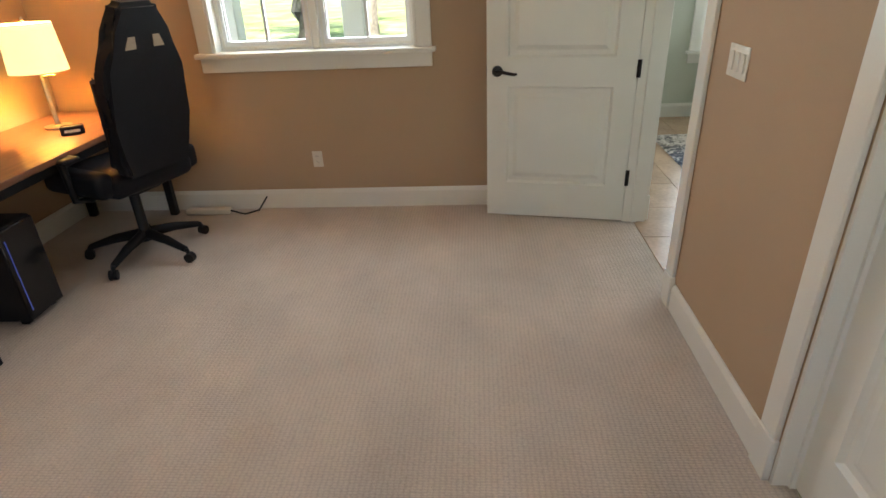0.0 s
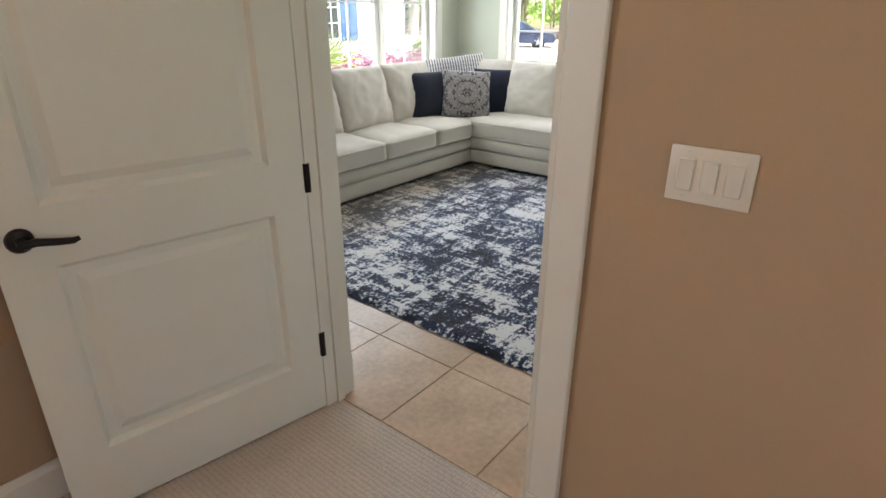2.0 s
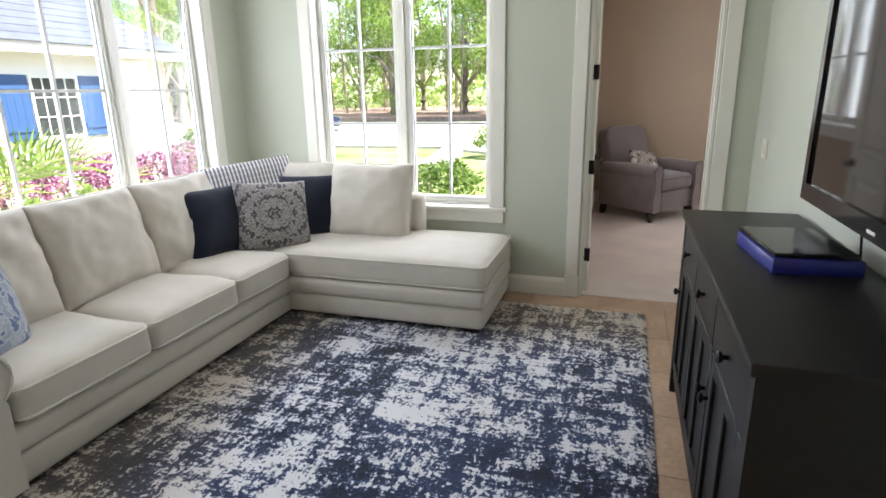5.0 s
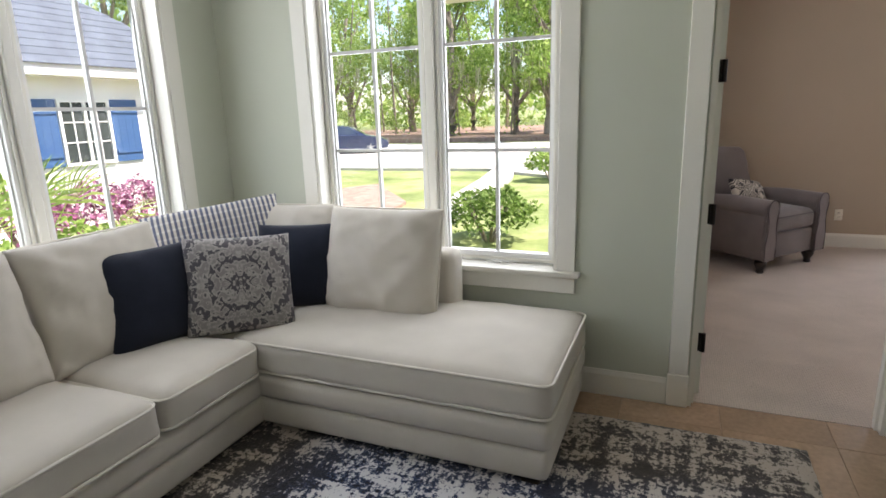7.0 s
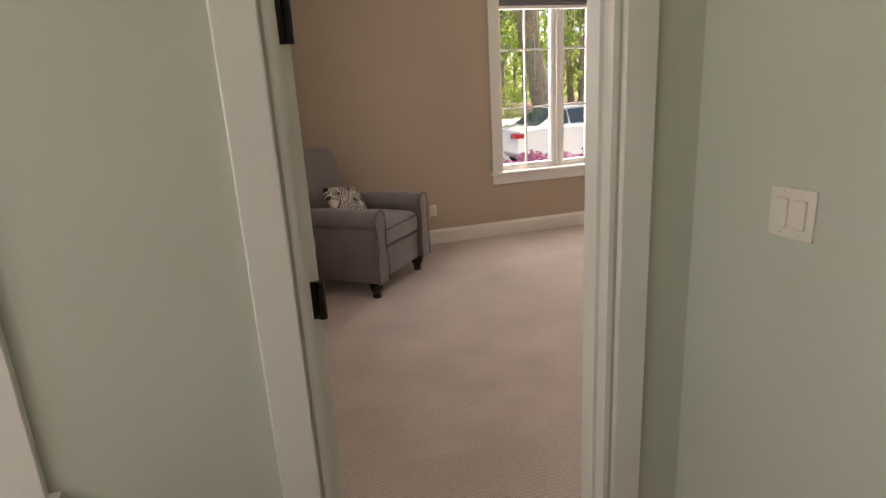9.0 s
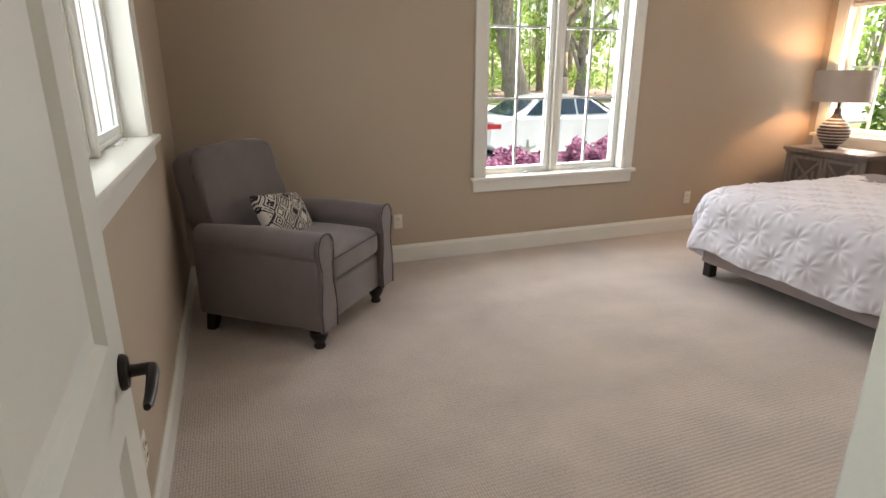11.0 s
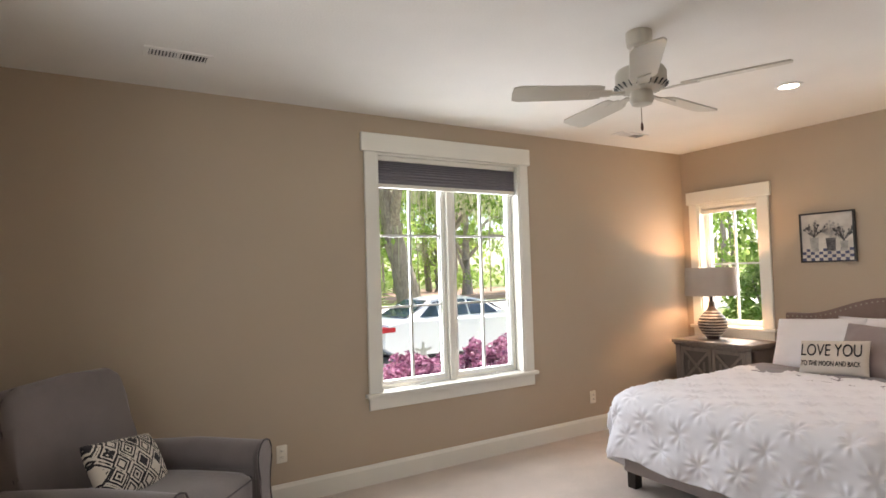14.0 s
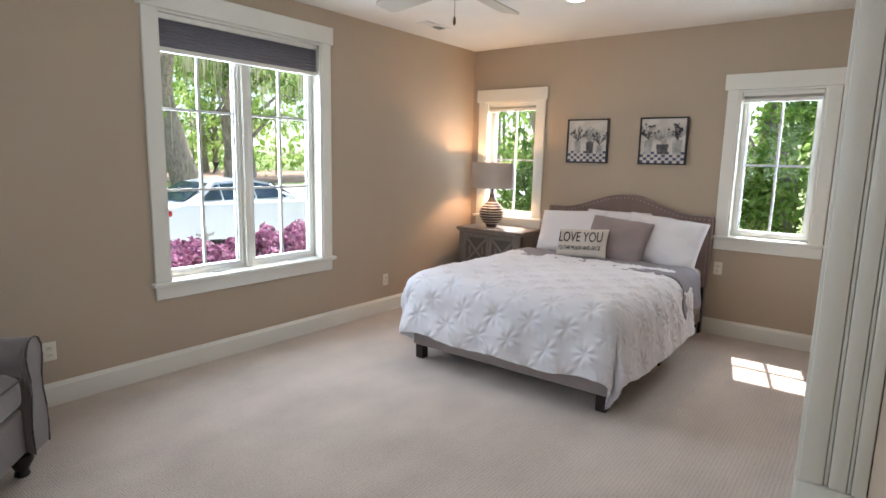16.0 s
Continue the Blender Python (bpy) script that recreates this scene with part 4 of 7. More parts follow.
# ==== bedroom ====
M_TAUPEFAB = mat("grey_taupe_upholstery", (0.185, 0.155, 0.150), rough=0.95, vary=0.12, scale=8, bump=0.3, grain=380, sheen=0.35, spec=0.15)
M_SEAM = mat("dark_seam", (0.09, 0.075, 0.075), rough=0.9, vary=0.1, bump=0.1)
M_DARKLEG = mat("espresso_leg", (0.014, 0.009, 0.008), rough=0.3, vary=0.3, scale=14, bump=0.04)


def turned_leg(h):
    bm = bmesh.new()
    lathe(bm, [(0.026, 0), (0.032, 0.008), (0.026, 0.03), (0.036, 0.05), (0.050, 0.078), (0.048, 0.100), (0.036, 0.110), (0.044, h)], 18)
    return bm


def arm_profile():
    """Side view of an armrest, (y, z): sloping front, rolled top."""
    return [(-0.43, 0.12), (-0.43, 0.56), (-0.10, 0.575), (0.20, 0.565), (0.33, 0.55), (0.33, 0.12)]


def armchair():
    c = thing("armchair", pose(9.637, 3.01, 0, 0, 0, -40) @ Matrix.Scale(1.06, 4), "grey-taupe upholstered recliner armchair with dark turned legs", "armchair")
    # x across, -y is the front
    for s in (-1, 1):
        bm = bmesh.new()
        y_to_x = Matrix(((0, 1, 0, 0), (1, 0, 0, 0), (0, 0, 1, 0), (0, 0, 0, 1)))
        x0, x1 = sorted((s * 0.285, s * 0.405))
        prism(bm, arm_profile(), x0, x1, y_to_x)
        bmesh.ops.bevel(bm, geom=bm.edges[:], offset=0.022, segments=3, affect="EDGES", profile=0.5)
        arm = part("armrest", bm, M_TAUPEFAB, c)
        bm = bmesh.new()
        out = []
        # front scroll panel, narrow at the waist
        for z, w in ((0.12, 0.066), (0.22, 0.072), (0.29, 0.068), (0.38, 0.050), (0.45, 0.050), (0.53, 0.070), (0.58, 0.066), (0.615, 0.044), (0.628, 0.012)):
            out.append((w, z))
        pts = [(s * 0.345 + a, z) for a, z in out] + [(s * 0.345 - a, z) for a, z in out[::-1]]
        prism(bm, pts, -0.452, -0.425)
        bmesh.ops.bevel(bm, geom=[e for e in bm.edges], offset=0.006, segments=2, affect="EDGES")
        part("scroll_panel", bm, M_TAUPEFAB, arm)
        bm = bmesh.new()
        tube(bm, [(s * 0.345 + a, -0.453, z) for a, z in out] + [(s * 0.345 - a, -0.453, z) for a, z in out[::-1]], 0.004, 6)
        part("piping", bm, M_SEAM, arm)
        bm = bmesh.new()
        tube(bm, [(s * 0.345, -0.43, 0.548), (s * 0.345, -0.1, 0.556), (s * 0.345, 0.3, 0.54)], [0.078, 0.080, 0.074], 22)
        part("arm_roll", bm, M_TAUPEFAB, arm)
    part("front_panel", rbox(-0.295, 0.295, -0.415, -0.36, 0.12, 0.33, 0.02, 3), M_TAUPEFAB, c)
    part("seat_box", rbox(-0.30, 0.30, -0.37, 0.34, 0.12, 0.34, 0.02, 2), M_TAUPEFAB, c)
    sc = part("seat_cushion", puff_box(0.575, 0.70, 0.16, 0.055, 0.03, 3), M_TAUPEFAB, c, m=pose(0, -0.085, 0.335))
    part("piping", ring_piping(0.575, 0.70, 0.135, 0.004), M_SEAM, sc)
    # reclined back with a rounded top
    bm = bmesh.new()
    out = [(-0.30, 0.0), (-0.335, 0.25), (-0.345, 0.45), (-0.325, 0.56), (-0.26, 0.605), (0, 0.615), (0.26, 0.605), (0.325, 0.56), (0.345, 0.45), (0.335, 0.25), (0.30, 0.0)]
    prism(bm, out, -0.075, 0.10)
    bmesh.ops.bevel(bm, geom=[e for e in bm.edges], offset=0.04, segments=4, affect="EDGES", profile=0.55)
    bk = part("backrest", bm, M_TAUPEFAB, c, m=pose(0, 0.245, 0.40, -14))
    bm = bmesh.new()
    tube(bm, [(x * 0.985, -0.045, z * 0.99) for x, z in out], 0.005, 6)
    part("piping", bm, M_SEAM, bk)
    part("back_panel", rbox(-0.335, 0.335, 0.29, 0.37, 0.12, 0.56, 0.03, 3), M_TAUPEFAB, c)
    leg = part("leg", turned_leg(0.125), M_DARKLEG, c, m=pose(-0.33, -0.37, 0))
    share("leg", leg, c, pose(0.33, -0.37, 0))
    for s in (-1, 1):
        bm = bmesh.new()
        box(bm, -0.03, 0.03, -0.03, 0.03, 0, 0.125)
        for v in bm.verts:
            if v.co.z < 0.06:
                v.co = Vector((v.co.x * 0.75, v.co.y * 0.75 + 0.03, v.co.z))
        part("leg", bm, M_DARKLEG, c, "dark raked rear leg", m=pose(s * 0.33, 0.29, 0), smooth=False)
    return c


armchair()


def ikat_mat(name, dark, light):
    """Tribal print: black bands, dots and diamonds on cream."""
    m = bpy.data.materials.new(name)
    m.use_nodes = True
    n, l = m.node_tree.nodes, m.node_tree.links
    b = n["Principled BSDF"]
    co = n.new("ShaderNodeTexCoord")
    mp = n.new("ShaderNodeMapping")
    mp.inputs["Rotation"].default_value = (0, 0, radians(45))
    mp.inputs["Scale"].default_value = (1, 1, 0.05)
    l.new(co.outputs["Object"], mp.inputs[0])
    v = n.new("ShaderNodeTexVoronoi")
    v.distance = "CHEBYCHEV"
    v.inputs["Scale"].default_value = 13
    v.inputs["Randomness"].default_value = 0.35
    l.new(mp.outputs[0], v.inputs[0])
    w = n.new("ShaderNodeMath")
    w.operation = "MULTIPLY"
    w.inputs[1].default_value = 34
    l.new(v.outputs["Distance"], w.inputs[0])
    s = n.new("ShaderNodeMath")
    s.operation = "SINE"
    l.new(w.outputs[0], s.inputs[0])
    no = n.new("ShaderNodeTexNoise")
    no.inputs["Scale"].default_value = 60
    l.new(co.outputs["Object"], no.inputs[0])
    ad = n.new("ShaderNodeMath")
    ad.operation = "MULTIPLY_ADD"
    ad.inputs[1].default_value = 2.6
    l.new(no.outputs[0], ad.inputs[0])
    l.new(s.outputs[0], ad.inputs[2])
    r = n.new("ShaderNodeValToRGB")
    r.color_ramp.elements[0].position, r.color_ramp.elements[0].color = 0.0, (*light, 1)
    r.color_ramp.elements[1].position, r.color_ramp.elements[1].color = 1.0, (*dark, 1)
    st = n.new("ShaderNodeMapRange")
    st.inputs["From Min"].default_value, st.inputs["From Max"].default_value = 1.15, 1.35
    l.new(ad.outputs[0], st.inputs[0])
    l.new(st.outputs[0], r.inputs[0])
    l.new(r.outputs[0], b.inputs["Base Color"])
    b.inputs["Roughness"].default_value = 0.9
    return m


M_IKAT = ikat_mat("black_cream_print", (0.02, 0.017, 0.02), (0.62, 0.56, 0.48))
pil = link("lumbar_pillow", cushion(0.42, 0.27, 0.13, 20, 0.1, 0.4, 9, 0.006), M_IKAT)
pil.matrix_basis = pose(9.665, 3.03, 0, 0, 0, -40) @ Matrix.Scale(1.06, 4) @ pose(-0.02, -0.02, 0.605, 58, 8, 0)
tagged(pil, "small black and cream printed lumbar pillow on the armchair", "pillow")


# ---- bed ----
M_HEADBOARD = mat("mauve_grey_linen", (0.23, 0.165, 0.145), rough=0.95, vary=0.1, scale=10, bump=0.3, grain=350, sheen=0.3, spec=0.15)
M_RAIL = mat("pale_grey_linen", (0.36, 0.31, 0.30), rough=0.95, vary=0.08, scale=10, bump=0.3, grain=350, spec=0.15)
M_DUVET = mat("white_cotton", (0.74, 0.72, 0.75), rough=0.9, vary=0.03, scale=6, bump=0.12, grain=300, sheen=0.1, spec=0.2)
M_SHEET = mat("grey_sheet", (0.27, 0.25, 0.27), rough=0.9, vary=0.08, scale=7, bump=0.15, grain=300, spec=0.15)
M_GREYPIL = mat("taupe_sateen", (0.25, 0.20, 0.20), rough=0.75, vary=0.1, scale=6, bump=0.1, grain=260, sheen=0.2)
M_CREAMPIL = mat("oat_canvas", (0.56, 0.50, 0.44), rough=0.9, vary=0.08, scale=14, bump=0.3, grain=260)
M_NAIL = mat("pewter_nail", (0.35, 0.31, 0.27), rough=0.35, metal=0.9, vary=0.1, bump=0.0)
M_INK = mat("black_ink", (0.015, 0.014, 0.016), rough=0.85, vary=0.1, bump=0.05)
BX0, BX1, BY0, BY1 = 7.785, 9.325, -2.10, 0.06      # bed frame


def bed():
    b = thing("bed", pose(0, 0, 0), "upholstered queen bed frame with an arched nailhead headboard", "bed")
    cx = (BX0 + BX1) / 2
    # arched headboard outline (x, z)
    top = []
    for k in range(41):
        u = -1 + k / 20
        top.append((u * 0.79, 1.06 + 0.15 * (0.5 + 0.5 * math.cos(math.pi * min(1, abs(u) / 0.82)))))
    bm = bmesh.new()
    prism(bm, [(-0.79, 0.42)] + top + [(0.79, 0.42)], -2.185, -2.11, pose(cx, 0, 0))
    bmesh.ops.bevel(bm, geom=[e for e in bm.edges if e.calc_length() > 0], offset=0.008, segments=2, affect="EDGES")
    hb = part("headboard", bm, M_HEADBOARD, b)
    bm = bmesh.new()
    edge = [(-0.765, 0.45 + 0.6 * k / 24) for k in range(24)] + [(x * 0.968, z - 0.028) for x, z in top] + [(0.765, 1.05 - 0.6 * k / 24) for k in range(1, 25)]
    # evenly spaced nails
    last = edge[0]
    for p in edge[1:]:
        seg = math.dist(last, p)
        steps = max(1, int(seg / 0.024))
        for q in range(steps):
            f = q / steps
            x, z = last[0] + (p[0] - last[0]) * f, last[1] + (p[1] - last[1]) * f
            m = pose(cx + x, -2.110, z, -90)
            lathe(bm, [(0.008, 0), (0.006, 0.003), (0.002, 0.005)], 6, m)
        last = p
    tagged(part("nailhead_trim", bm, M_NAIL, hb, "row of pewter nailheads"), kind="stuff")
    for s in (-1, 1):
        part("headboard_post", bx(cx + s * 0.74 - 0.03, cx + s * 0.74 + 0.03, -2.18, -2.12, 0, 0.42), M_DARKLEG, b)
    part("side_rail", rbox(BX0, BX0 + 0.05, BY0, BY1, 0.11, 0.30, 0.012, 2), M_RAIL, b)
    part("side_rail", rbox(BX1 - 0.05, BX1, BY0, BY1, 0.11, 0.30, 0.012, 2), M_RAIL, b)
    part("foot_rail", rbox(BX0, BX1, BY1 - 0.05, BY1 + 0.004, 0.11, 0.30, 0.012, 2), M_RAIL, b)
    part("slat_base", bx(BX0 + 0.05, BX1 - 0.05, BY0, BY1 - 0.05, 0.22, 0.27), M_BLACK, b)
    for x in (BX0 + 0.045, BX1 - 0.045):
        for y in (BY1 - 0.05, (BY0 + BY1) / 2 - 0.02, BY0 + 0.06):
            part("leg", rbox(x - 0.035, x + 0.035, y - 0.035, y + 0.035, 0, 0.12, 0.005, 1), M_DARKLEG, b)
    mt = rbox(BX0 + 0.02, BX1 - 0.02, BY0, BY1 - 0.03, 0.27, 0.60, 0.05, 4)
    part("mattress", mt, M_DUVET, b)
    return b


bed()


def cover(name, x0, x1, y0, y1, z, drop, material, label, seed, tufts=False, thick=0.03, foot=True, hem=0.03, r=0.12, nx=120, ny=120):
    """Bedding draped over the mattress: a top with rounded shoulders, sides that fall by drop, and a wavy hem."""
    bm = bmesh.new()
    hw = (x1 - x0) / 2
    cx = (x0 + x1) / 2
    L = y1 - y0
    off = Vector((seed, seed * 2, 0))
    span_x = 2 * (hw + drop)
    span_y = L + (drop if foot else 0)
    grid = {}
    arc = r * math.pi / 2

    def fold(s):
        """Cloth past an edge: how far out, and how far down."""
        if s <= 0:
            return s, 0.0
        if s < arc:
            return r * math.sin(s / r), r * (1 - math.cos(s / r))
        return r + (s - arc) * 0.12, r + (s - arc)

    def tuck(u, v):
        """Puffs between pinched stars: lowest at the pinch, with eight short pleats round it."""
        k0 = round((v - 0.10) / 0.15)
        best = (9.0, 0.0)
        for k in (k0 - 1, k0, k0 + 1):
            c = 0.10 + k * 0.15
            sh = 0.13 if k % 2 else 0.0
            a = round((u - sh) / 0.26) * 0.26 + sh
            d2 = (u - a) ** 2 + (v - c) ** 2
            if d2 < best[0]:
                best = (d2, math.atan2(v - c, u - a))
        d = math.sqrt(best[0])
        pleat = abs(math.cos(best[1] * 4 + 0.2)) ** 3 * math.exp(-((d - 0.05) / 0.036) ** 2)
        return 0.011 * (1 - math.exp(-(d / 0.035) ** 2)) - 0.006 + 0.008 * pleat

    for i in range(nx + 1):
        for j in range(ny + 1):
            u = -span_x / 2 + span_x * i / nx
            v = span_y * j / ny
            ox, dx = fold(abs(u) - hw + r * 0.7)
            px = math.copysign(hw - r * 0.7 + ox, u) if u else 0.0
            oy, dy = fold(v - L + r * 0.7) if foot else (v - L + r * 0.7, 0.0)
            py = L - r * 0.7 + oy
            dz = max(dx, dy) + 0.20 * min(dx, dy)
            if u < 0 and min(dx, dy) > 0:
                dz += 0.12 * min(dx, dy)
            # corners pull in instead of standing out
            both = min(dx, dy)
            px -= math.copysign(0.28 * both, u)
            py -= 0.28 * both
            puff = 0.013 * noise.noise(Vector((u * 3.0, v * 3.0, 0)) + off) + 0.005 * noise.noise(Vector((u * 9, v * 9, 4)) + off)
            if tufts:
                puff += tuck(u, v)
            down = min(1, dz / 0.25)
            flare = 0.035 * down * noise.noise(Vector((u * 4.5, v * 4.5, 7)) + off)
            co = Vector((cx + px, y0 + py, z + thick - dz))
            nrm = Vector((math.copysign(1, u) * min(1, dx / r), min(1, dy / r), 1 - down * 0.9)).normalized()
            co += nrm * (puff + flare)
            co.z += hem * noise.noise(Vector((u * 2.4, v * 2.4, 11)) + off) * down
            co.z = max(co.z, 0.014)
            grid[i, j] = bm.verts.new(co)
    for i in range(nx):
        for j in range(ny):
            bm.faces.new((grid[i, j], grid[i + 1, j], grid[i + 1, j + 1], grid[i, j + 1]))
    ob = link(name, bm, material, True, 180)
    sol = ob.modifiers.new("thickness", "SOLIDIFY")
    sol.thickness = 0.012
    sol.offset = -1
    return tagged(ob, label, "bedding")


cover("duvet", BX0 - 0.035, BX1 + 0.035, -1.36, 0.09, 0.625, 0.44, M_DUVET, "white pintucked duvet draped over the bed", 3, tufts=True, hem=0.05, r=0.17, nx=290, ny=230, thick=0.05)
cover("folded_sheet", BX0 - 0.045, BX1 + 0.045, -1.62, -1.14, 0.620, 0.30, M_SHEET, "grey sheet folded across the bed", 8, foot=False, thick=0.055, hem=0.05, r=0.13, nx=100, ny=30)


def bed_pillow(m, w, h, t, material, label, seed, crown=0.40, wr=0.014):
    ob = link("bed_pillow", cushion(w, h, t, 26, 0.12, crown, seed, wr), material)
    ob.matrix_basis = m
    return tagged(ob, label, "pillow", "pillows on the bed")


bed_pillow(pose(8.97, -1.86, 0.83, 62, -3, 183), 0.66, 0.46, 0.20, M_DUVET, "white cotton bed pillow leaning on the headboard", 31)
bed_pillow(pose(8.11, -1.84, 0.83, 60, 5, 176), 0.70, 0.48, 0.20, M_DUVET, "crumpled white pintucked bed pillow", 32, wr=0.03)
bed_pillow(pose(8.57, -1.96, 0.86, 70, 0, 180), 0.62, 0.42, 0.16, M_DUVET, "white cotton bed pillow behind the others", 35)
bed_pillow(pose(8.45, -1.68, 0.82, 58, 4, 178), 0.56, 0.44, 0.17, M_GREYPIL, "taupe sateen bed pillow", 33)
lp = bed_pillow(pose(8.69, -1.50, 0.79, 64, -4, 184), 0.46, 0.27, 0.12, M_CREAMPIL, "oat canvas pillow printed with black letters", 34, wr=0.004)


def lettering(parent, text, size, x, y, z, name="lettering"):
    cu = bpy.data.curves.new(name, "FONT")
    cu.body = text
    cu.size = size
    cu.align_x = "CENTER"
    cu.align_y = "CENTER"
    cu.extrude = 0.002
    tmp = new(name, cu)
    me = bpy.data.meshes.new_from_object(tmp.evaluated_get(bpy.context.evaluated_depsgraph_get()))
    bpy.data.objects.remove(tmp)
    me.materials.append(M_INK)
    ob = new(name, me)
    ob.parent = parent
    ob.matrix_basis = pose(x, y, z)
    return ob


lt = lettering(lp, "LOVE YOU", 0.105, 0, 0.035, 0.060)
lt.scale = (0.80, 1.25, 1)
lt = lettering(lp, "TO THE MOON AND BACK", 0.042, 0, -0.065, 0.060)
lt.scale = (0.75, 1.3, 1)


# ---- nightstand and lamp ----
M_GREYWOOD = mat("weathered_grey_wood", (0.20, 0.17, 0.15), rough=0.6, vary=0.25, scale=5, bump=0.2, grain=90, stretch=(8, 1, 1))
# same wood at half brightness: shade behind the door fretwork put into the colour
M_GREYSHADED = mat("shadow_grey_wood", (0.10, 0.085, 0.075), rough=0.65, vary=0.25, scale=6, bump=0.15)


def nightstand():
    n = thing("nightstand", pose(9.46, -2.18, 0), "weathered grey nightstand with fretwork doors", "nightstand")
    w, d, h = 0.76, 0.44, 0.79
    part("top", rbox(-0.025, w + 0.025, 0, d + 0.03, h - 0.035, h, 0.008, 2), M_GREYWOOD, n)
    part("crown", rbox(-0.012, w + 0.012, 0.002, d + 0.016, h - 0.055, h - 0.0355, 0.005, 1), M_GREYWOOD, n)
    part("case", bx(0, w, 0.004, d - 0.02, 0.08, h - 0.056), M_GREYWOOD, n)
    for x in (0, w - 0.05):
        part("leg", bx(x, x + 0.05, d - 0.06, d, 0, h - 0.056), M_GREYWOOD, n)
        part("leg", bx(x, x + 0.05, 0.004, 0.05, 0, 0.08), M_GREYWOOD, n)
    for k in range(2):
        a = 0.055 + k * (w / 2 - 0.052)
        b = a + w / 2 - 0.060
        y = d - 0.02
        door = part("door", bx(a, b, y, y + 0.008, 0.10, h - 0.075), M_GREYSHADED, n)
        bm = bmesh.new()
        f = 0.03
        z0, z1 = 0.10, h - 0.075
        for q in ((a, a + f, z0, z1), (b - f, b, z0, z1), (a + f, b - f, z0, z0 + f), (a + f, b - f, z1 - f, z1)):
            box(bm, q[0], q[1], y + 0.008, y + 0.02, q[2], q[3])
        part("door_frame", bm, M_GREYWOOD, door, smooth=False)
        bm = bmesh.new()
        cx, cz = (a + b) / 2, (z0 + z1) / 2
        hx, hz = (b - a) / 2 - f, (z1 - z0) / 2 - f
        for zc in (cz - hz / 2, cz + hz / 2):
            for sgn in (-1, 1):
                ln = math.hypot(hx * 2, hz) * 0.96
                ang = math.degrees(math.atan2(hz, hx * 2)) * sgn
                box(bm, -ln / 2, ln / 2, -0.005, 0.005, -0.012, 0.012, pose(cx, y + 0.013 + 0.001 * sgn, zc, 0, -ang, 0))
            for sx in (-1, 1):
                box(bm, -0.045, 0.045, -0.004, 0.004, -0.010, 0.010, pose(cx + sx * hx * 0.62, y + 0.014, zc, 0, 90, 0))
        part("fretwork", bm, M_GREYWOOD, door, smooth=False)
    return n


nightstand()

M_LAMPSHADE = mat("linen_shade", (0.55, 0.48, 0.43), rough=0.9, vary=0.06, scale=10, bump=0.25, grain=300)
M_DARKCER = mat("dark_brown_ceramic", (0.05, 0.03, 0.025), rough=0.3, vary=0.3, scale=20, bump=0.1)
M_PALECER = mat("pale_clay_band", (0.52, 0.46, 0.40), rough=0.6, vary=0.12, scale=20, bump=0.2)


def globe_profile(z):
    """Radius of the lamp's body at height z."""
    prof = [(0.0, 0.055), (0.02, 0.062), (0.06, 0.098), (0.11, 0.128), (0.16, 0.134), (0.21, 0.116), (0.25, 0.080), (0.28, 0.048), (0.31, 0.030), (0.36, 0.024)]
    for (a, ra), (b, rb) in zip(prof, prof[1:]):
        if z <= b:
            return ra + (rb - ra) * (z - a) / (b - a)
    return 0.024


def shade(r0, r1, h, z, material, parent, label=""):
    bm = bmesh.new()
    n = 40
    rings = []
    for r, zz in ((r0, z), (r1, z + h), (r1 - 0.004, z + h), (r0 - 0.004, z)):
        rings.append([bm.verts.new((r * math.cos(2 * math.pi * i / n), r * math.sin(2 * math.pi * i / n), zz)) for i in range(n)])
    for k in range(4):
        a, b = rings[k], rings[(k + 1) % 4]
        for i in range(n):
            bm.faces.new((a[i], a[(i + 1) % n], b[(i + 1) % n], b[i]))
    return part("shade", bm, material, parent, label)


def bulb_light(name, place, watts, colour, size=0.04):
    d = bpy.data.lights.new(name, "POINT")
    d.energy, d.color, d.shadow_soft_size = watts, colour, size
    ob = new(name, d)
    ob.location = place
    return ob


def table_lamp_bed():
    l = thing("table_lamp", pose(9.95, -1.95, 0.791), "lit table lamp with a striped clay body and drum shade", "lamp")
    bm = bmesh.new()
    lathe(bm, [(globe_profile(z / 100), z / 100) for z in range(0, 37)], 36)
    body = part("body", bm, M_DARKCER, l)
    for k in range(9):
        z = 0.035 + k * 0.028
        bm = bmesh.new()
        lathe(bm, [(globe_profile(z) + 0.0005, z), (globe_profile(z + 0.003) + 0.003, z + 0.003), (globe_profile(z + 0.008) + 0.003, z + 0.008), (globe_profile(z + 0.011) + 0.0005, z + 0.011)], 36)
        part("band", bm, M_PALECER, body, "pale clay band")
    shade(0.235, 0.225, 0.27, 0.42, M_LAMPSHADE, l, "pinkish linen drum shade")
    bm = bmesh.new()
    for a in range(3):
        t = 2 * math.pi * a / 3
        tube(bm, [(0, 0, 0.62), (0.226 * math.cos(t), 0.226 * math.sin(t), 0.62)], 0.002, 6)
    part("shade_ring", bm, M_BRONZE, l)
    bm = bmesh.new()
    lathe(bm, [(0.012, 0.36), (0.014, 0.43), (0.012, 0.46)], 12)
    part("socket", bm, M_BRONZE, l)
    bm = bmesh.new()
    lathe(bm, [(0.012, 0.46), (0.03, 0.50), (0.03, 0.52), (0.01, 0.55)], 16)
    part("bulb", bm, glow_mat("warm_bulb", (1.0, 0.72, 0.42), 4.5), l)


table_lamp_bed()
bulb_light("bedside_bulb", (9.95, -1.95, 0.791 + 0.57), 8.5, (1.0, 0.62, 0.32), 0.03)


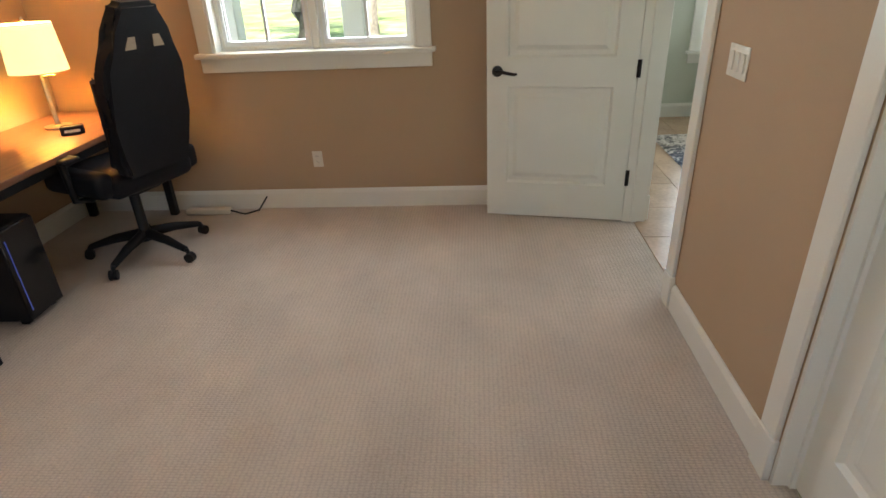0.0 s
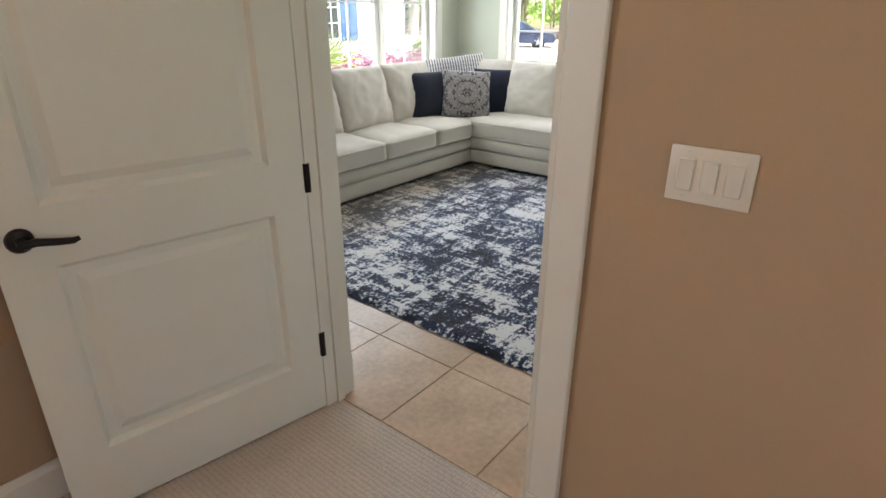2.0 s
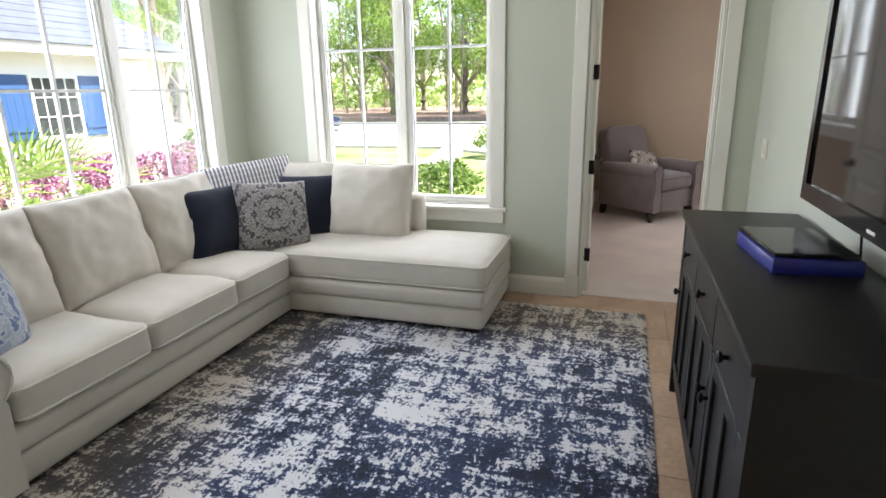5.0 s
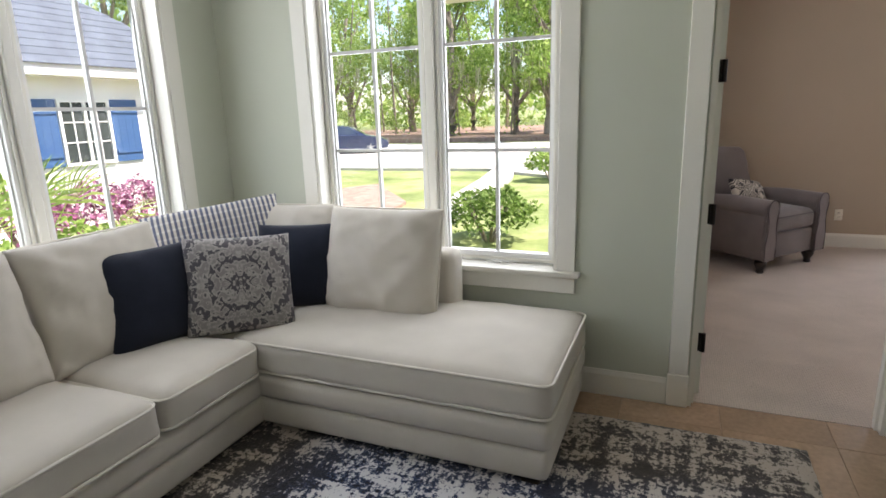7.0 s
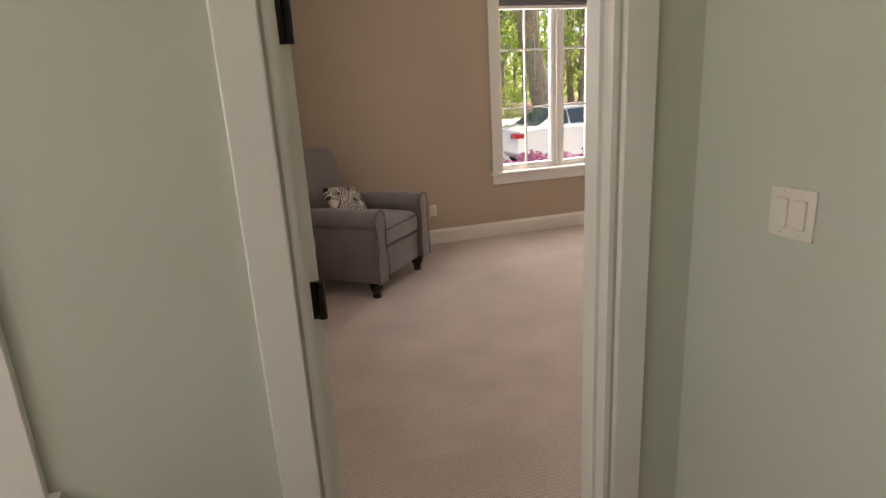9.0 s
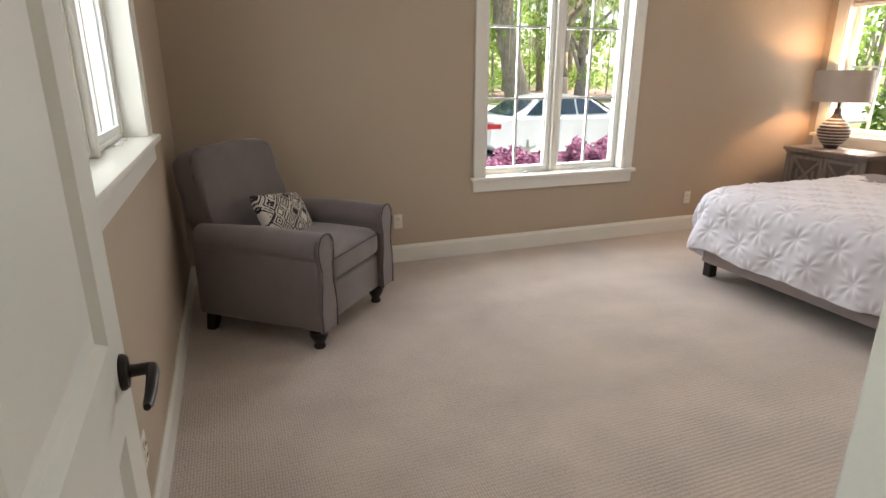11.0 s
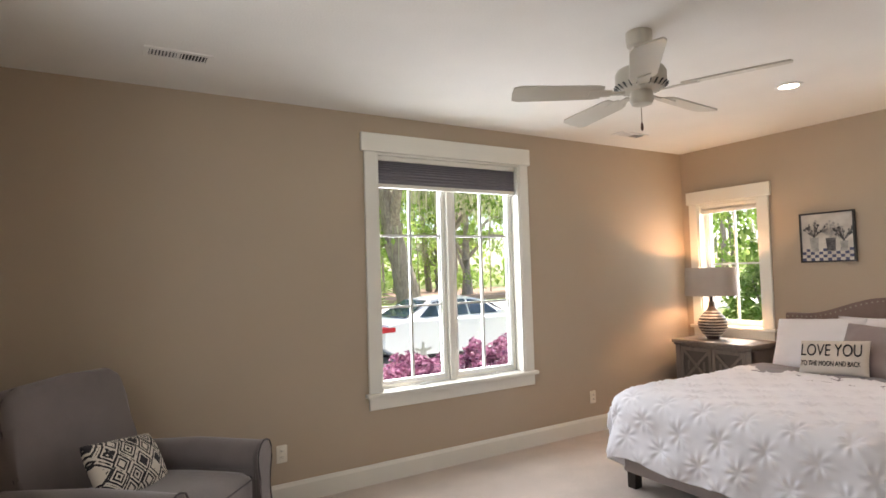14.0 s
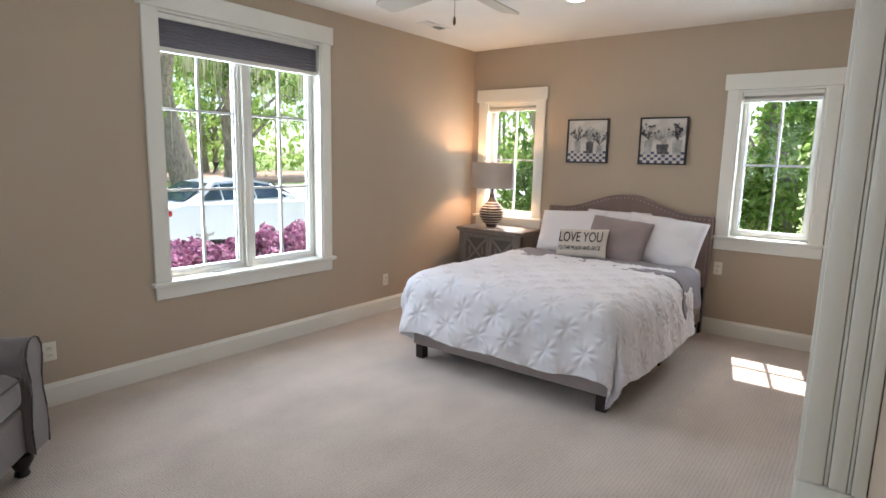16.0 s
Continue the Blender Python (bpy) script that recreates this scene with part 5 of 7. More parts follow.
# ---- pictures ----
M_FRAME = mat("black_frame", (0.02, 0.016, 0.014), rough=0.4, vary=0.2)
M_CANVAS = ramp_mat("cream_canvas", [(0.35, (0.55, 0.50, 0.45)), (0.65, (0.74, 0.70, 0.64))], 4, 3, 0.85)
M_INKWASH = ramp_mat("ink_wash", [(0.3, (0.03, 0.03, 0.035)), (0.6, (0.20, 0.19, 0.19))], 18, 3, 0.85)
M_PALEWASH = ramp_mat("pale_wash", [(0.3, (0.30, 0.29, 0.27)), (0.7, (0.62, 0.60, 0.57))], 14, 3, 0.85)
M_INDIGO = mat("indigo_check", (0.10, 0.11, 0.19), rough=0.85, vary=0.2)


def flower_picture(m, label, seed, jar):
    p = thing("framed_picture", m, label, "picture", "pictures over the bed")
    w = 0.43
    rnd = random.Random(seed)
    bm = bmesh.new()
    f = 0.014
    h = w / 2
    for a in ((-h, -h + f, -h, h), (h - f, h, -h, h), (-h + f, h - f, -h, -h + f), (-h + f, h - f, h - f, h)):
        box(bm, a[0], a[1], -0.032, 0, a[2], a[3])
    part("frame", bm, M_FRAME, p, smooth=False)
    part("canvas", bx(-h + f, h - f, -0.022, -0.004, -h + f, h - f), M_CANVAS, p, "cream painted canvas")
    bm = bmesh.new()
    n = 12
    cell = (2 * h - 2 * f) / n
    for i in range(n):
        for k in range(4):
            if (i + k) % 2 == 0 or k % 2 == 0 and i % 2 == 0:
                x, z = -h + f + i * cell, -h + f + k * cell * 0.8
                box(bm, x, x + cell * 0.92, -0.0235, -0.0225, z, z + cell * 0.72)
    tagged(part("checked_cloth", bm, M_INDIGO, p, "indigo and white check"), kind="stuff")
    # jars with stems and petals, painted flat
    for jx, jw, jz, dark in jar:
        bm = bmesh.new()
        prism(bm, [(jx - jw * 0.8, -0.12), (jx + jw * 0.8, -0.12), (jx + jw, jz), (jx - jw, jz)], -0.0250, -0.0240)
        part("painted_jar", bm, M_INKWASH if dark else M_PALEWASH, p)
        bm = bmesh.new()
        for _ in range(26):
            a = radians(rnd.uniform(35, 145))
            ln = rnd.uniform(0.05, 0.15)
            x, z = jx + math.cos(a) * ln * 0.8, jz + math.sin(a) * ln
            box(bm, -0.0012, 0.0012, -0.0005, 0.0005, -ln / 2, ln / 2, pose((x + jx) / 2, -0.0245, (z + jz) / 2, 0, 90 - math.degrees(a), 0))
            r = rnd.uniform(0.007, 0.017)
            k = rnd.randint(5, 7)
            prism(bm, [(x + r * math.cos(6.283 * q / k) * rnd.uniform(0.6, 1), z + r * math.sin(6.283 * q / k) * rnd.uniform(0.6, 1)) for q in range(k)], -0.0262, -0.0252)
        part("painted_bouquet", bm, M_INKWASH if not dark else M_PALEWASH if rnd.random() < 0.3 else M_INKWASH, p)
    return p


flower_picture(plate_at("s", 9.0, -2.20, 1.715), "black-framed ink picture of flowers in two jars", 5, [(0.03, 0.040, -0.01, True), (-0.10, 0.035, 0.00, False), (0.13, 0.03, -0.04, False)])
flower_picture(plate_at("s", 8.265, -2.20, 1.715), "black-framed ink picture of flowers in three vases", 6, [(0.0, 0.055, -0.03, True), (-0.13, 0.04, 0.01, False), (0.13, 0.045, 0.01, False)])


# ---- ceiling fan, vents, downlight ----
M_FANWHITE = mat("fan_white", (0.50, 0.46, 0.39), rough=0.45, vary=0.05, bump=0.05)


def ceiling_fan():
    f = thing("ceiling_fan", pose(8.46, 0.78, 0.06), "five-blade off-white ceiling fan with a pull chain", "ceiling fan")
    bm = bmesh.new()
    lathe(bm, [(0.03, 2.555), (0.06, 2.57), (0.065, 2.60), (0.065, H - 0.06)], 28)
    part("canopy", bm, M_FANWHITE, f)
    bm = bmesh.new()
    lathe(bm, [(0.013, 2.46), (0.013, 2.56)], 14)
    part("downrod", bm, M_FANWHITE, f)
    bm = bmesh.new()
    lathe(bm, [(0.05, 2.335), (0.11, 2.345), (0.125, 2.365), (0.125, 2.425), (0.115, 2.445), (0.05, 2.475), (0.02, 2.485)], 36)
    motor = part("motor_housing", bm, M_FANWHITE, f)
    bm = bmesh.new()
    for k in range(24):
        a = 360 * k / 24
        box(bm, -0.004, 0.004, -0.002, 0.002, -0.018, 0.018, pose(0, 0, 0, 0, 0, a) @ pose(0, -0.1185, 2.354, 55, 0, 0))
    part("vent_slots", bm, M_SLOT, motor)
    bm = bmesh.new()
    lathe(bm, [(0.025, 2.26), (0.05, 2.268), (0.06, 2.29), (0.055, 2.325), (0.05, 2.336)], 28)
    part("switch_housing", bm, M_FANWHITE, f)
    for k in range(5):
        rz = 60 + 72 * k
        bm = bmesh.new()
        out = [(0.20, -0.055), (0.24, -0.064), (0.62, -0.074), (0.655, -0.058), (0.66, 0), (0.655, 0.058), (0.62, 0.074), (0.24, 0.064), (0.20, 0.055)]
        a = [bm.verts.new((x, y, 0.004)) for x, y in out]
        b = [bm.verts.new((x, y, -0.004)) for x, y in out]
        bm.faces.new(a)
        bm.faces.new(b[::-1])
        for i in range(len(a)):
            bm.faces.new((a[i], b[i], b[(i + 1) % len(a)], a[(i + 1) % len(a)]))
        bl = part("blade", bm, M_FANWHITE, f, m=pose(0, 0, 2.335, 0, 0, rz) @ pose(0, 0, 0, 12, 0, 0))
        bm = bmesh.new()
        box(bm, 0.09, 0.16, -0.014, 0.014, -0.012, -0.004)
        box(bm, 0.155, 0.27, -0.03, 0.03, -0.010, -0.004)
        part("blade_iron", bm, M_FANWHITE, bl)
    bm = bmesh.new()
    tube(bm, [(0.02, -0.02, 2.262), (0.022, -0.022, 2.18)], 0.0018, 6)
    ch = part("pull_chain", bm, M_NAIL, f)
    bm = bmesh.new()
    lathe(bm, [(0.003, 0), (0.008, 0.012), (0.006, 0.035), (0.002, 0.045)], 12, pose(0.022, -0.022, 2.14))
    part("chain_pull", bm, mat("brown_wood_pull", (0.12, 0.05, 0.025), rough=0.4), ch)


ceiling_fan()


def ceiling_vent(x, y, w, d, rz, label):
    v = thing("ceiling_vent", pose(x, y, H, 0, 0, rz), label, "air vent", "ceiling vents")
    f = 0.025
    bm = bmesh.new()
    for a in ((-w / 2, w / 2, -d / 2, -d / 2 + f), (-w / 2, w / 2, d / 2 - f, d / 2), (-w / 2, -w / 2 + f, -d / 2 + f, d / 2 - f), (w / 2 - f, w / 2, -d / 2 + f, d / 2 - f), (-0.008, 0.008, -d / 2 + f, d / 2 - f)):
        box(bm, a[0], a[1], a[2], a[3], -0.008, 0.0)
    part("frame", bm, M_CEIL, v, smooth=False)
    part("backing", bx(-w / 2 + f, w / 2 - f, -d / 2 + f, d / 2 - f, -0.0025, -0.0005), M_SLOT, v)
    n = int((w - 2 * f) / 0.016)
    sl = None
    for k in range(n):
        xx = -w / 2 + f + (k + 0.5) * (w - 2 * f) / n
        if abs(xx) < 0.012:
            continue
        m = pose(xx, 0, -0.006, 0, 38 if xx < 0 else -38, 0)
        if sl is None:
            sl = part("slat", bx(-0.005, 0.005, -d / 2 + f, d / 2 - f, -0.0005, 0.0005), M_CEIL, v, m=m)
        else:
            share("slat", sl, v, m)


ceiling_vent(9.80, 2.78, 0.33, 0.14, 90, "white ceiling register near the armchair corner")
ceiling_vent(10.0, -0.95, 0.33, 0.14, 90, "white ceiling register near the window wall")
ceiling_vent(7.20, -0.22, 0.36, 0.36, 0, "square white ceiling return vent")

dl = thing("downlight", pose(8.57, -0.85, H), "lit recessed ceiling downlight with a white trim ring", "downlight")
bm = bmesh.new()
rings = []
for r, z in ((0.085, 0.0), (0.085, -0.006), (0.06, -0.008), (0.06, -0.001)):
    rings.append([bm.verts.new((r * math.cos(2 * math.pi * i / 32), r * math.sin(2 * math.pi * i / 32), z)) for i in range(32)])
for a, b in zip(rings, rings[1:]):
    for i in range(32):
        bm.faces.new((a[i], a[(i + 1) % 32], b[(i + 1) % 32], b[i]))
part("trim_ring", bm, M_VINYL, dl)
bm = bmesh.new()
lathe(bm, [(0.059, -0.005), (0.059, -0.003)], 32)
part("lens", bm, glow_mat("downlight_lens", (1.0, 0.86, 0.66), 9.0), dl)
spot = bpy.data.lights.new("downlight_lamp", "SPOT")
spot.energy, spot.color, spot.spot_size, spot.spot_blend, spot.shadow_soft_size = 8, (1.0, 0.80, 0.58), radians(110), 0.8, 0.05
sp = new("downlight_lamp", spot)
sp.matrix_world = look((8.57, -0.85, H - 0.02), (8.57, -0.85, 0))

# ---- pleated shades ----
M_PLEAT = mat("grey_pleated_shade", (0.22, 0.21, 0.24), rough=0.85, vary=0.05, bump=0.15, grain=300)


def pleated_shade(m, w, h, pleats, material, label):
    s = thing("pleated_shade", m, label, "window shade", "bedroom shades")
    part("head_rail", rbox(-w / 2, w / 2, -0.02, 0.02, -0.035, 0, 0.003, 1), M_TRIM, s)
    bm = bmesh.new()
    rows = []
    n = pleats * 2
    for k in range(n + 1):
        y = -0.018 if k % 2 else -0.004
        zz = -0.035 - (h - 0.065) * (0.55 * k / n + 0.45 * (k / n) ** 2.2)
        rows.append([bm.verts.new((-w / 2 + 0.004, y, zz)), bm.verts.new((w / 2 - 0.004, y, zz)), bm.verts.new((w / 2 - 0.004, 0.016, zz)), bm.verts.new((-w / 2 + 0.004, 0.016, zz))])
    for a, b in zip(rows, rows[1:]):
        for i in range(4):
            bm.faces.new((a[i], a[(i + 1) % 4], b[(i + 1) % 4], b[i]))
    part("pleats", bm, material, s, "stacked grey pleats", smooth=False)
    part("bottom_rail", rbox(-w / 2, w / 2, -0.018, 0.018, -h, -h + 0.03, 0.003, 1), M_TRIM, s)


pleated_shade(at_wall("e", 0.705, 10.435) @ pose(0, 0, 2.401), 1.30, 0.24, 9, M_PLEAT, "grey pleated shade drawn most of the way up")
pleated_shade(at_wall("s", 9.90, -2.235) @ pose(0, 0, 2.121), 0.595, 0.085, 3, M_SHADE, "cream pleated shade fully raised behind the lamp")
pleated_shade(at_wall("s", 7.35, -2.235) @ pose(0, 0, 2.121), 0.575, 0.085, 3, M_SHADE, "cream pleated shade fully raised beside the bed")


# casement cranks on the sills
def crank(m):
    c = thing("window_crank", m, "small white casement crank on the sill", "window crank", "casement cranks")
    part("base", rbox(-0.04, 0.04, -0.012, 0.012, 0, 0.014, 0.004, 1), M_VINYL, c)
    bm = bmesh.new()
    tube(bm, [(0, 0, 0.012), (0.0, -0.012, 0.024), (0.05, -0.014, 0.02), (0.085, -0.014, 0.014)], 0.005, 8)
    part("handle", bm, M_VINYL, c)


for side, along, face, z in (("n", 8.05, 3.70, BN[2]), ("n", 8.78, 3.70, BN[2]), ("e", 0.98, 10.46, BE[2]), ("e", 0.30, 10.46, BE[2]), ("e", 4.57, 6.46, LE[2]), ("e", 5.29, 6.46, LE[2])):
    crank(at_wall(side, along, face) @ pose(0, 0, z))


# ==== office things ====
M_DESKWOOD = mat("walnut_desk", (0.20, 0.085, 0.045), rough=0.4, vary=0.3, scale=3, bump=0.08, grain=60, stretch=(10, 1, 1))
M_STEEL = mat("dark_steel", (0.03, 0.032, 0.036), rough=0.4, metal=0.6, vary=0.2)
dk = thing("desk", pose(-1.78, 2.08, 0), "brown wood desk on a dark steel frame against the wall", "desk")
part("tabletop", rbox(0, 0.72, 0, 1.85, 0.715, 0.75, 0.006, 2), M_DESKWOOD, dk)
for x in (0.03, 0.64):
    for y in (0.03, 1.77):
        part("leg", rbox(x, x + 0.05, y, y + 0.05, 0, 0.715, 0.004, 1), M_STEEL, dk)
part("apron", bx(0.64, 0.66, 0.08, 1.77, 0.65, 0.715), M_STEEL, dk)

pc = thing("computer_tower", pose(-1.40, 2.58, 0.0, 0, 0, 0), "black computer tower under the desk", "computer")
part("case", rbox(-0.23, 0.23, -0.12, 0.12, 0.02, 0.52, 0.012, 2), M_BLACK, pc)
part("front_panel", rbox(0.225, 0.245, -0.115, 0.115, 0.03, 0.51, 0.006, 1), M_GLOSSBLACK, pc, "gloss black front panel")
for x in (-0.18, 0.18):
    for y in (-0.09, 0.09):
        part("foot", bx(x - 0.02, x + 0.02, y - 0.015, y + 0.015, 0, 0.02), M_BLACK, pc)
M_BLUELED = glow_mat("blue_indicator", (0.05, 0.08, 0.35), 0.12)
part("light_strip", bx(0.2455, 0.2475, -0.10, -0.095, 0.08, 0.46), M_BLUELED, pc, "thin blue light strip")


def gaming_chair():
    c = thing("office_chair", pose(-0.98, 3.27, 0, 0, 0, -112) @ Matrix.Scale(1.06, 4), "black high-backed gaming chair on a five-star caster base", "office chair")
    # front is -y
    bm = bmesh.new()
    lathe(bm, [(0.05, 0.09), (0.045, 0.13), (0.028, 0.15), (0.028, 0.42)], 18)
    part("gas_lift", bm, M_BLACK, c)
    for k in range(5):
        a = 2 * math.pi * k / 5 + 0.3
        bm = bmesh.new()
        tube(bm, [(0.03 * math.cos(a), 0.03 * math.sin(a), 0.125), (0.17 * math.cos(a), 0.17 * math.sin(a), 0.11), (0.31 * math.cos(a), 0.31 * math.sin(a), 0.075)], [0.032, 0.026, 0.018], 10)
        arm = part("base_arm", bm, M_BLACK, c)
        bm = bmesh.new()
        for s in (-1, 1):
            lathe(bm, [(0.010, 0), (0.028, 0.002), (0.028, 0.018), (0.010, 0.02)], 16, pose(0.33 * math.cos(a), 0.33 * math.sin(a), 0.029, 0, 0, math.degrees(a) + 20) @ pose(0, 0.012 * s - 0.01, 0, -90, 0, 0))
        tube(bm, [(0.315 * math.cos(a), 0.315 * math.sin(a), 0.08), (0.325 * math.cos(a), 0.325 * math.sin(a), 0.05)], 0.012, 8)
        part("caster", bm, M_BLACK, arm)
    part("mechanism", rbox(-0.10, 0.10, -0.13, 0.13, 0.40, 0.45, 0.01, 1), M_BLACK, c)
    part("seat", puff_box(0.52, 0.52, 0.12, 0.05, 0.02, 2), M_BLACKLEATHER, c, m=pose(0, -0.02, 0.44))
    for s in (-1, 1):
        part("seat_bolster", rbox(s * 0.27 - 0.05, s * 0.27 + 0.05, -0.24, 0.22, 0.46, 0.60, 0.04, 3), M_BLACKLEATHER, c)
        bm = bmesh.new()
        tube(bm, [(s * 0.24, 0.02, 0.43), (s * 0.33, 0.02, 0.45), (s * 0.34, 0.02, 0.66)], [0.018, 0.018, 0.02], 10)
        post = part("arm_post", bm, M_BLACK, c)
        part("arm_pad", rbox(s * 0.34 - 0.05, s * 0.34 + 0.05, -0.16, 0.12, 0.66, 0.69, 0.014, 3), M_BLACK, post)
    # back with shoulder wings and two strap holes
    bm = bmesh.new()
    side = [(0.19, 0.0), (0.22, 0.12), (0.20, 0.28), (0.235, 0.44), (0.225, 0.55), (0.165, 0.64), (0.125, 0.70), (0.125, 0.79), (0.10, 0.83)]
    prism(bm, side + [(-x, z) for x, z in side[::-1]], -0.045, 0.055)
    bmesh.ops.bevel(bm, geom=bm.edges[:], offset=0.022, segments=3, affect="EDGES")
    bk = part("backrest", bm, M_BLACKLEATHER, c, m=pose(0, 0.24, 0.55, -10))
    for s in (-1, 1):
        bm = bmesh.new()
        prism(bm, [(s * 0.05, 0.63), (s * 0.11, 0.63), (s * 0.085, 0.685), (s * 0.05, 0.685)], -0.0485, 0.0585)
        part("strap_hole", bm, mat("pale_gap", (0.52, 0.42, 0.30), rough=0.8), bk, "opening for a head strap")
        bm = bmesh.new()
        tube(bm, [(s * 0.17, -0.05, 0.05), (s * 0.17, -0.06, 0.30), (s * 0.19, -0.06, 0.48)], 0.035, 10)
        part("bolster", bm, M_BLACKLEATHER, bk)
    part("lumbar_cushion", cushion(0.34, 0.20, 0.09, 14, 0.1, 0.4, 41), M_BLACKLEATHER, c, m=pose(0, 0.19, 0.68, 76))


gaming_chair()

M_WARMSHADE = glow_mat("lit_cream_shade", (1.0, 0.72, 0.30), 0.42)
M_BRASS = mat("brushed_nickel", (0.45, 0.40, 0.33), rough=0.3, metal=0.9, vary=0.1)
lm = thing("table_lamp", pose(-1.46, 3.48, 0.75), "lit table lamp with a cream drum shade on the desk", "lamp")
bm = bmesh.new()
lathe(bm, [(0.075, 0), (0.075, 0.012), (0.02, 0.02), (0.014, 0.03), (0.012, 0.36)], 24)
part("base", bm, M_BRASS, lm)
bm = bmesh.new()
tube(bm, [(0.0, 0, 0.30), (0.05, 0.03, 0.305), (0.06, 0.035, 0.30)], 0.006, 8)
part("switch_arm", bm, M_BRASS, lm)
shade(0.155, 0.135, 0.26, 0.33, M_WARMSHADE, lm, "glowing cream drum shade")
bm = bmesh.new()
lathe(bm, [(0.004, 0.58), (0.010, 0.60), (0.010, 0.615), (0.003, 0.625)], 12)
part("finial", bm, M_BRASS, lm)
bm = bmesh.new()
lathe(bm, [(0.012, 0.38), (0.03, 0.42), (0.03, 0.45), (0.01, 0.48)], 16)
part("bulb", bm, glow_mat("desk_bulb", (1.0, 0.75, 0.4), 5.0), lm)
bulb_light("desk_lamp_bulb", (-1.46, 3.48, 0.75 + 0.50), 20, (1.0, 0.60, 0.25), 0.04)

cup = thing("pen_cup", pose(-1.36, 3.80, 0.75), "dark pen cup holding a few pens", "pen cup")
bm = bmesh.new()
lathe(bm, [(0.036, 0), (0.04, 0.10), (0.036, 0.10), (0.033, 0.01)], 18)
part("cup", bm, M_BLACK, cup)
for k, (dx, dy, h) in enumerate(((0.01, 0.0, 0.19), (-0.015, 0.01, 0.23), (0.0, -0.015, 0.17))):
    bm = bmesh.new()
    tube(bm, [(dx * 0.5, dy * 0.5, 0.02), (dx * 2, dy * 2, h)], 0.0045, 8)
    part("pen", bm, M_STEEL if k else M_BLUEBOX, cup)
pb = thing("photo_block", pose(-1.26, 3.32, 0.75, 0, 0, 30), "small black box on the desk", "box")
part("body", rbox(-0.06, 0.06, -0.03, 0.03, 0, 0.05, 0.005, 1), M_BLACK, pb)
part("label_strip", bx(-0.04, 0.04, -0.0315, -0.0302, 0.015, 0.03), M_VINYL, pb)
gp = thing("desk_ornament", pose(-1.22, 3.86, 0.75), "small bright green ornament on a pale stem", "ornament")
bm = bmesh.new()
lathe(bm, [(0.03, 0), (0.03, 0.008), (0.008, 0.014), (0.006, 0.12)], 16)
part("stem", bm, M_VINYL, gp)
bm = bmesh.new()
bmesh.ops.create_icosphere(bm, subdivisions=3, radius=0.04, matrix=pose(0, 0, 0.155))
for v in bm.verts:
    v.co.z = 0.155 + (v.co.z - 0.155) * (1.15 if v.co.z > 0.155 else 0.8)
part("head", bm, mat("bright_green_plastic", (0.02, 0.42, 0.05), rough=0.35), gp, "bright green knob")
pw = thing("power_strip", pose(-0.86, 3.88, 0, 0, 0, 0), "grey power strip and cord by the baseboard", "power strip")
part("body", rbox(-0.16, 0.16, -0.03, 0.03, 0, 0.04, 0.008, 2), M_PLATE, pw)
bm = bmesh.new()
tube(bm, [(0.16, 0, 0.02), (0.28, -0.05, 0.012), (0.36, 0.02, 0.012), (0.42, 0.06, 0.10)], 0.006, 8)
part("cord", bm, M_STEEL, pw)


# ==== outdoors ====
G = -0.60
M_GRASS = ramp_mat("lawn_grass", [(0.30, (0.10, 0.15, 0.04)), (0.5, (0.24, 0.29, 0.11)), (0.7, (0.40, 0.40, 0.22))], 0.6, 8, 0.95, bump=0.6, grain=25)
M_CONCRETE = mat("pale_concrete", (0.52, 0.50, 0.46), rough=0.9, vary=0.1, scale=0.8, bump=0.3, grain=20)
M_MULCH = ramp_mat("pine_straw", [(0.3, (0.22, 0.13, 0.10)), (0.7, (0.48, 0.35, 0.29))], 4, 8, 0.95, bump=0.6, grain=30)
M_BARK = ramp_mat("oak_bark", [(0.3, (0.15, 0.12, 0.10)), (0.55, (0.33, 0.28, 0.235)), (0.75, (0.48, 0.43, 0.37))], 5, 8, 0.95, stretch=(3, 3, 0.6), bump=0.9, grain=14)
M_LEAF = ramp_mat("oak_leaves", [(0.15, (0.06, 0.11, 0.02)), (0.5, (0.16, 0.27, 0.06)), (0.85, (0.30, 0.42, 0.12))], 0.6, 3, 0.6, island=0.7, bump=0.1, through_light=0.5)
M_LEAFB = ramp_mat("bright_leaves", [(0.15, (0.16, 0.26, 0.05)), (0.5, (0.32, 0.48, 0.12)), (0.85, (0.52, 0.62, 0.22))], 0.6, 3, 0.6, island=0.7, bump=0.1, through_light=0.55)
M_PURPLE = ramp_mat("purple_leaves", [(0.15, (0.14, 0.045, 0.09)), (0.5, (0.40, 0.15, 0.27)), (0.85, (0.62, 0.33, 0.47))], 2, 3, 0.55, island=0.75, bump=0.1, through_light=0.3)
M_MOSS = ramp_mat("grey_moss", [(0.2, (0.30, 0.31, 0.19)), (0.8, (0.56, 0.56, 0.40))], 3, 3, 0.95, island=0.6, bump=0.3, through_light=0.4)
bm = bmesh.new()
ng = 80
gv = {}
for i in range(ng + 1):
    for j in range(ng + 1):
        # finer near the house, coarse towards the horizon
        u, v = 2 * i / ng - 1, 2 * j / ng - 1
        x, y = 6 + 900 * math.copysign(abs(u) ** 3, u), 3 + 900 * math.copysign(abs(v) ** 3, v)
        far = max(0.0, math.hypot(x - 6, y - 3) - 45)
        gv[i, j] = bm.verts.new((x, y, G + min(2.0, 0.012 * far) + 0.05 * noise.noise(Vector((x * 0.15, y * 0.15, 0)))))
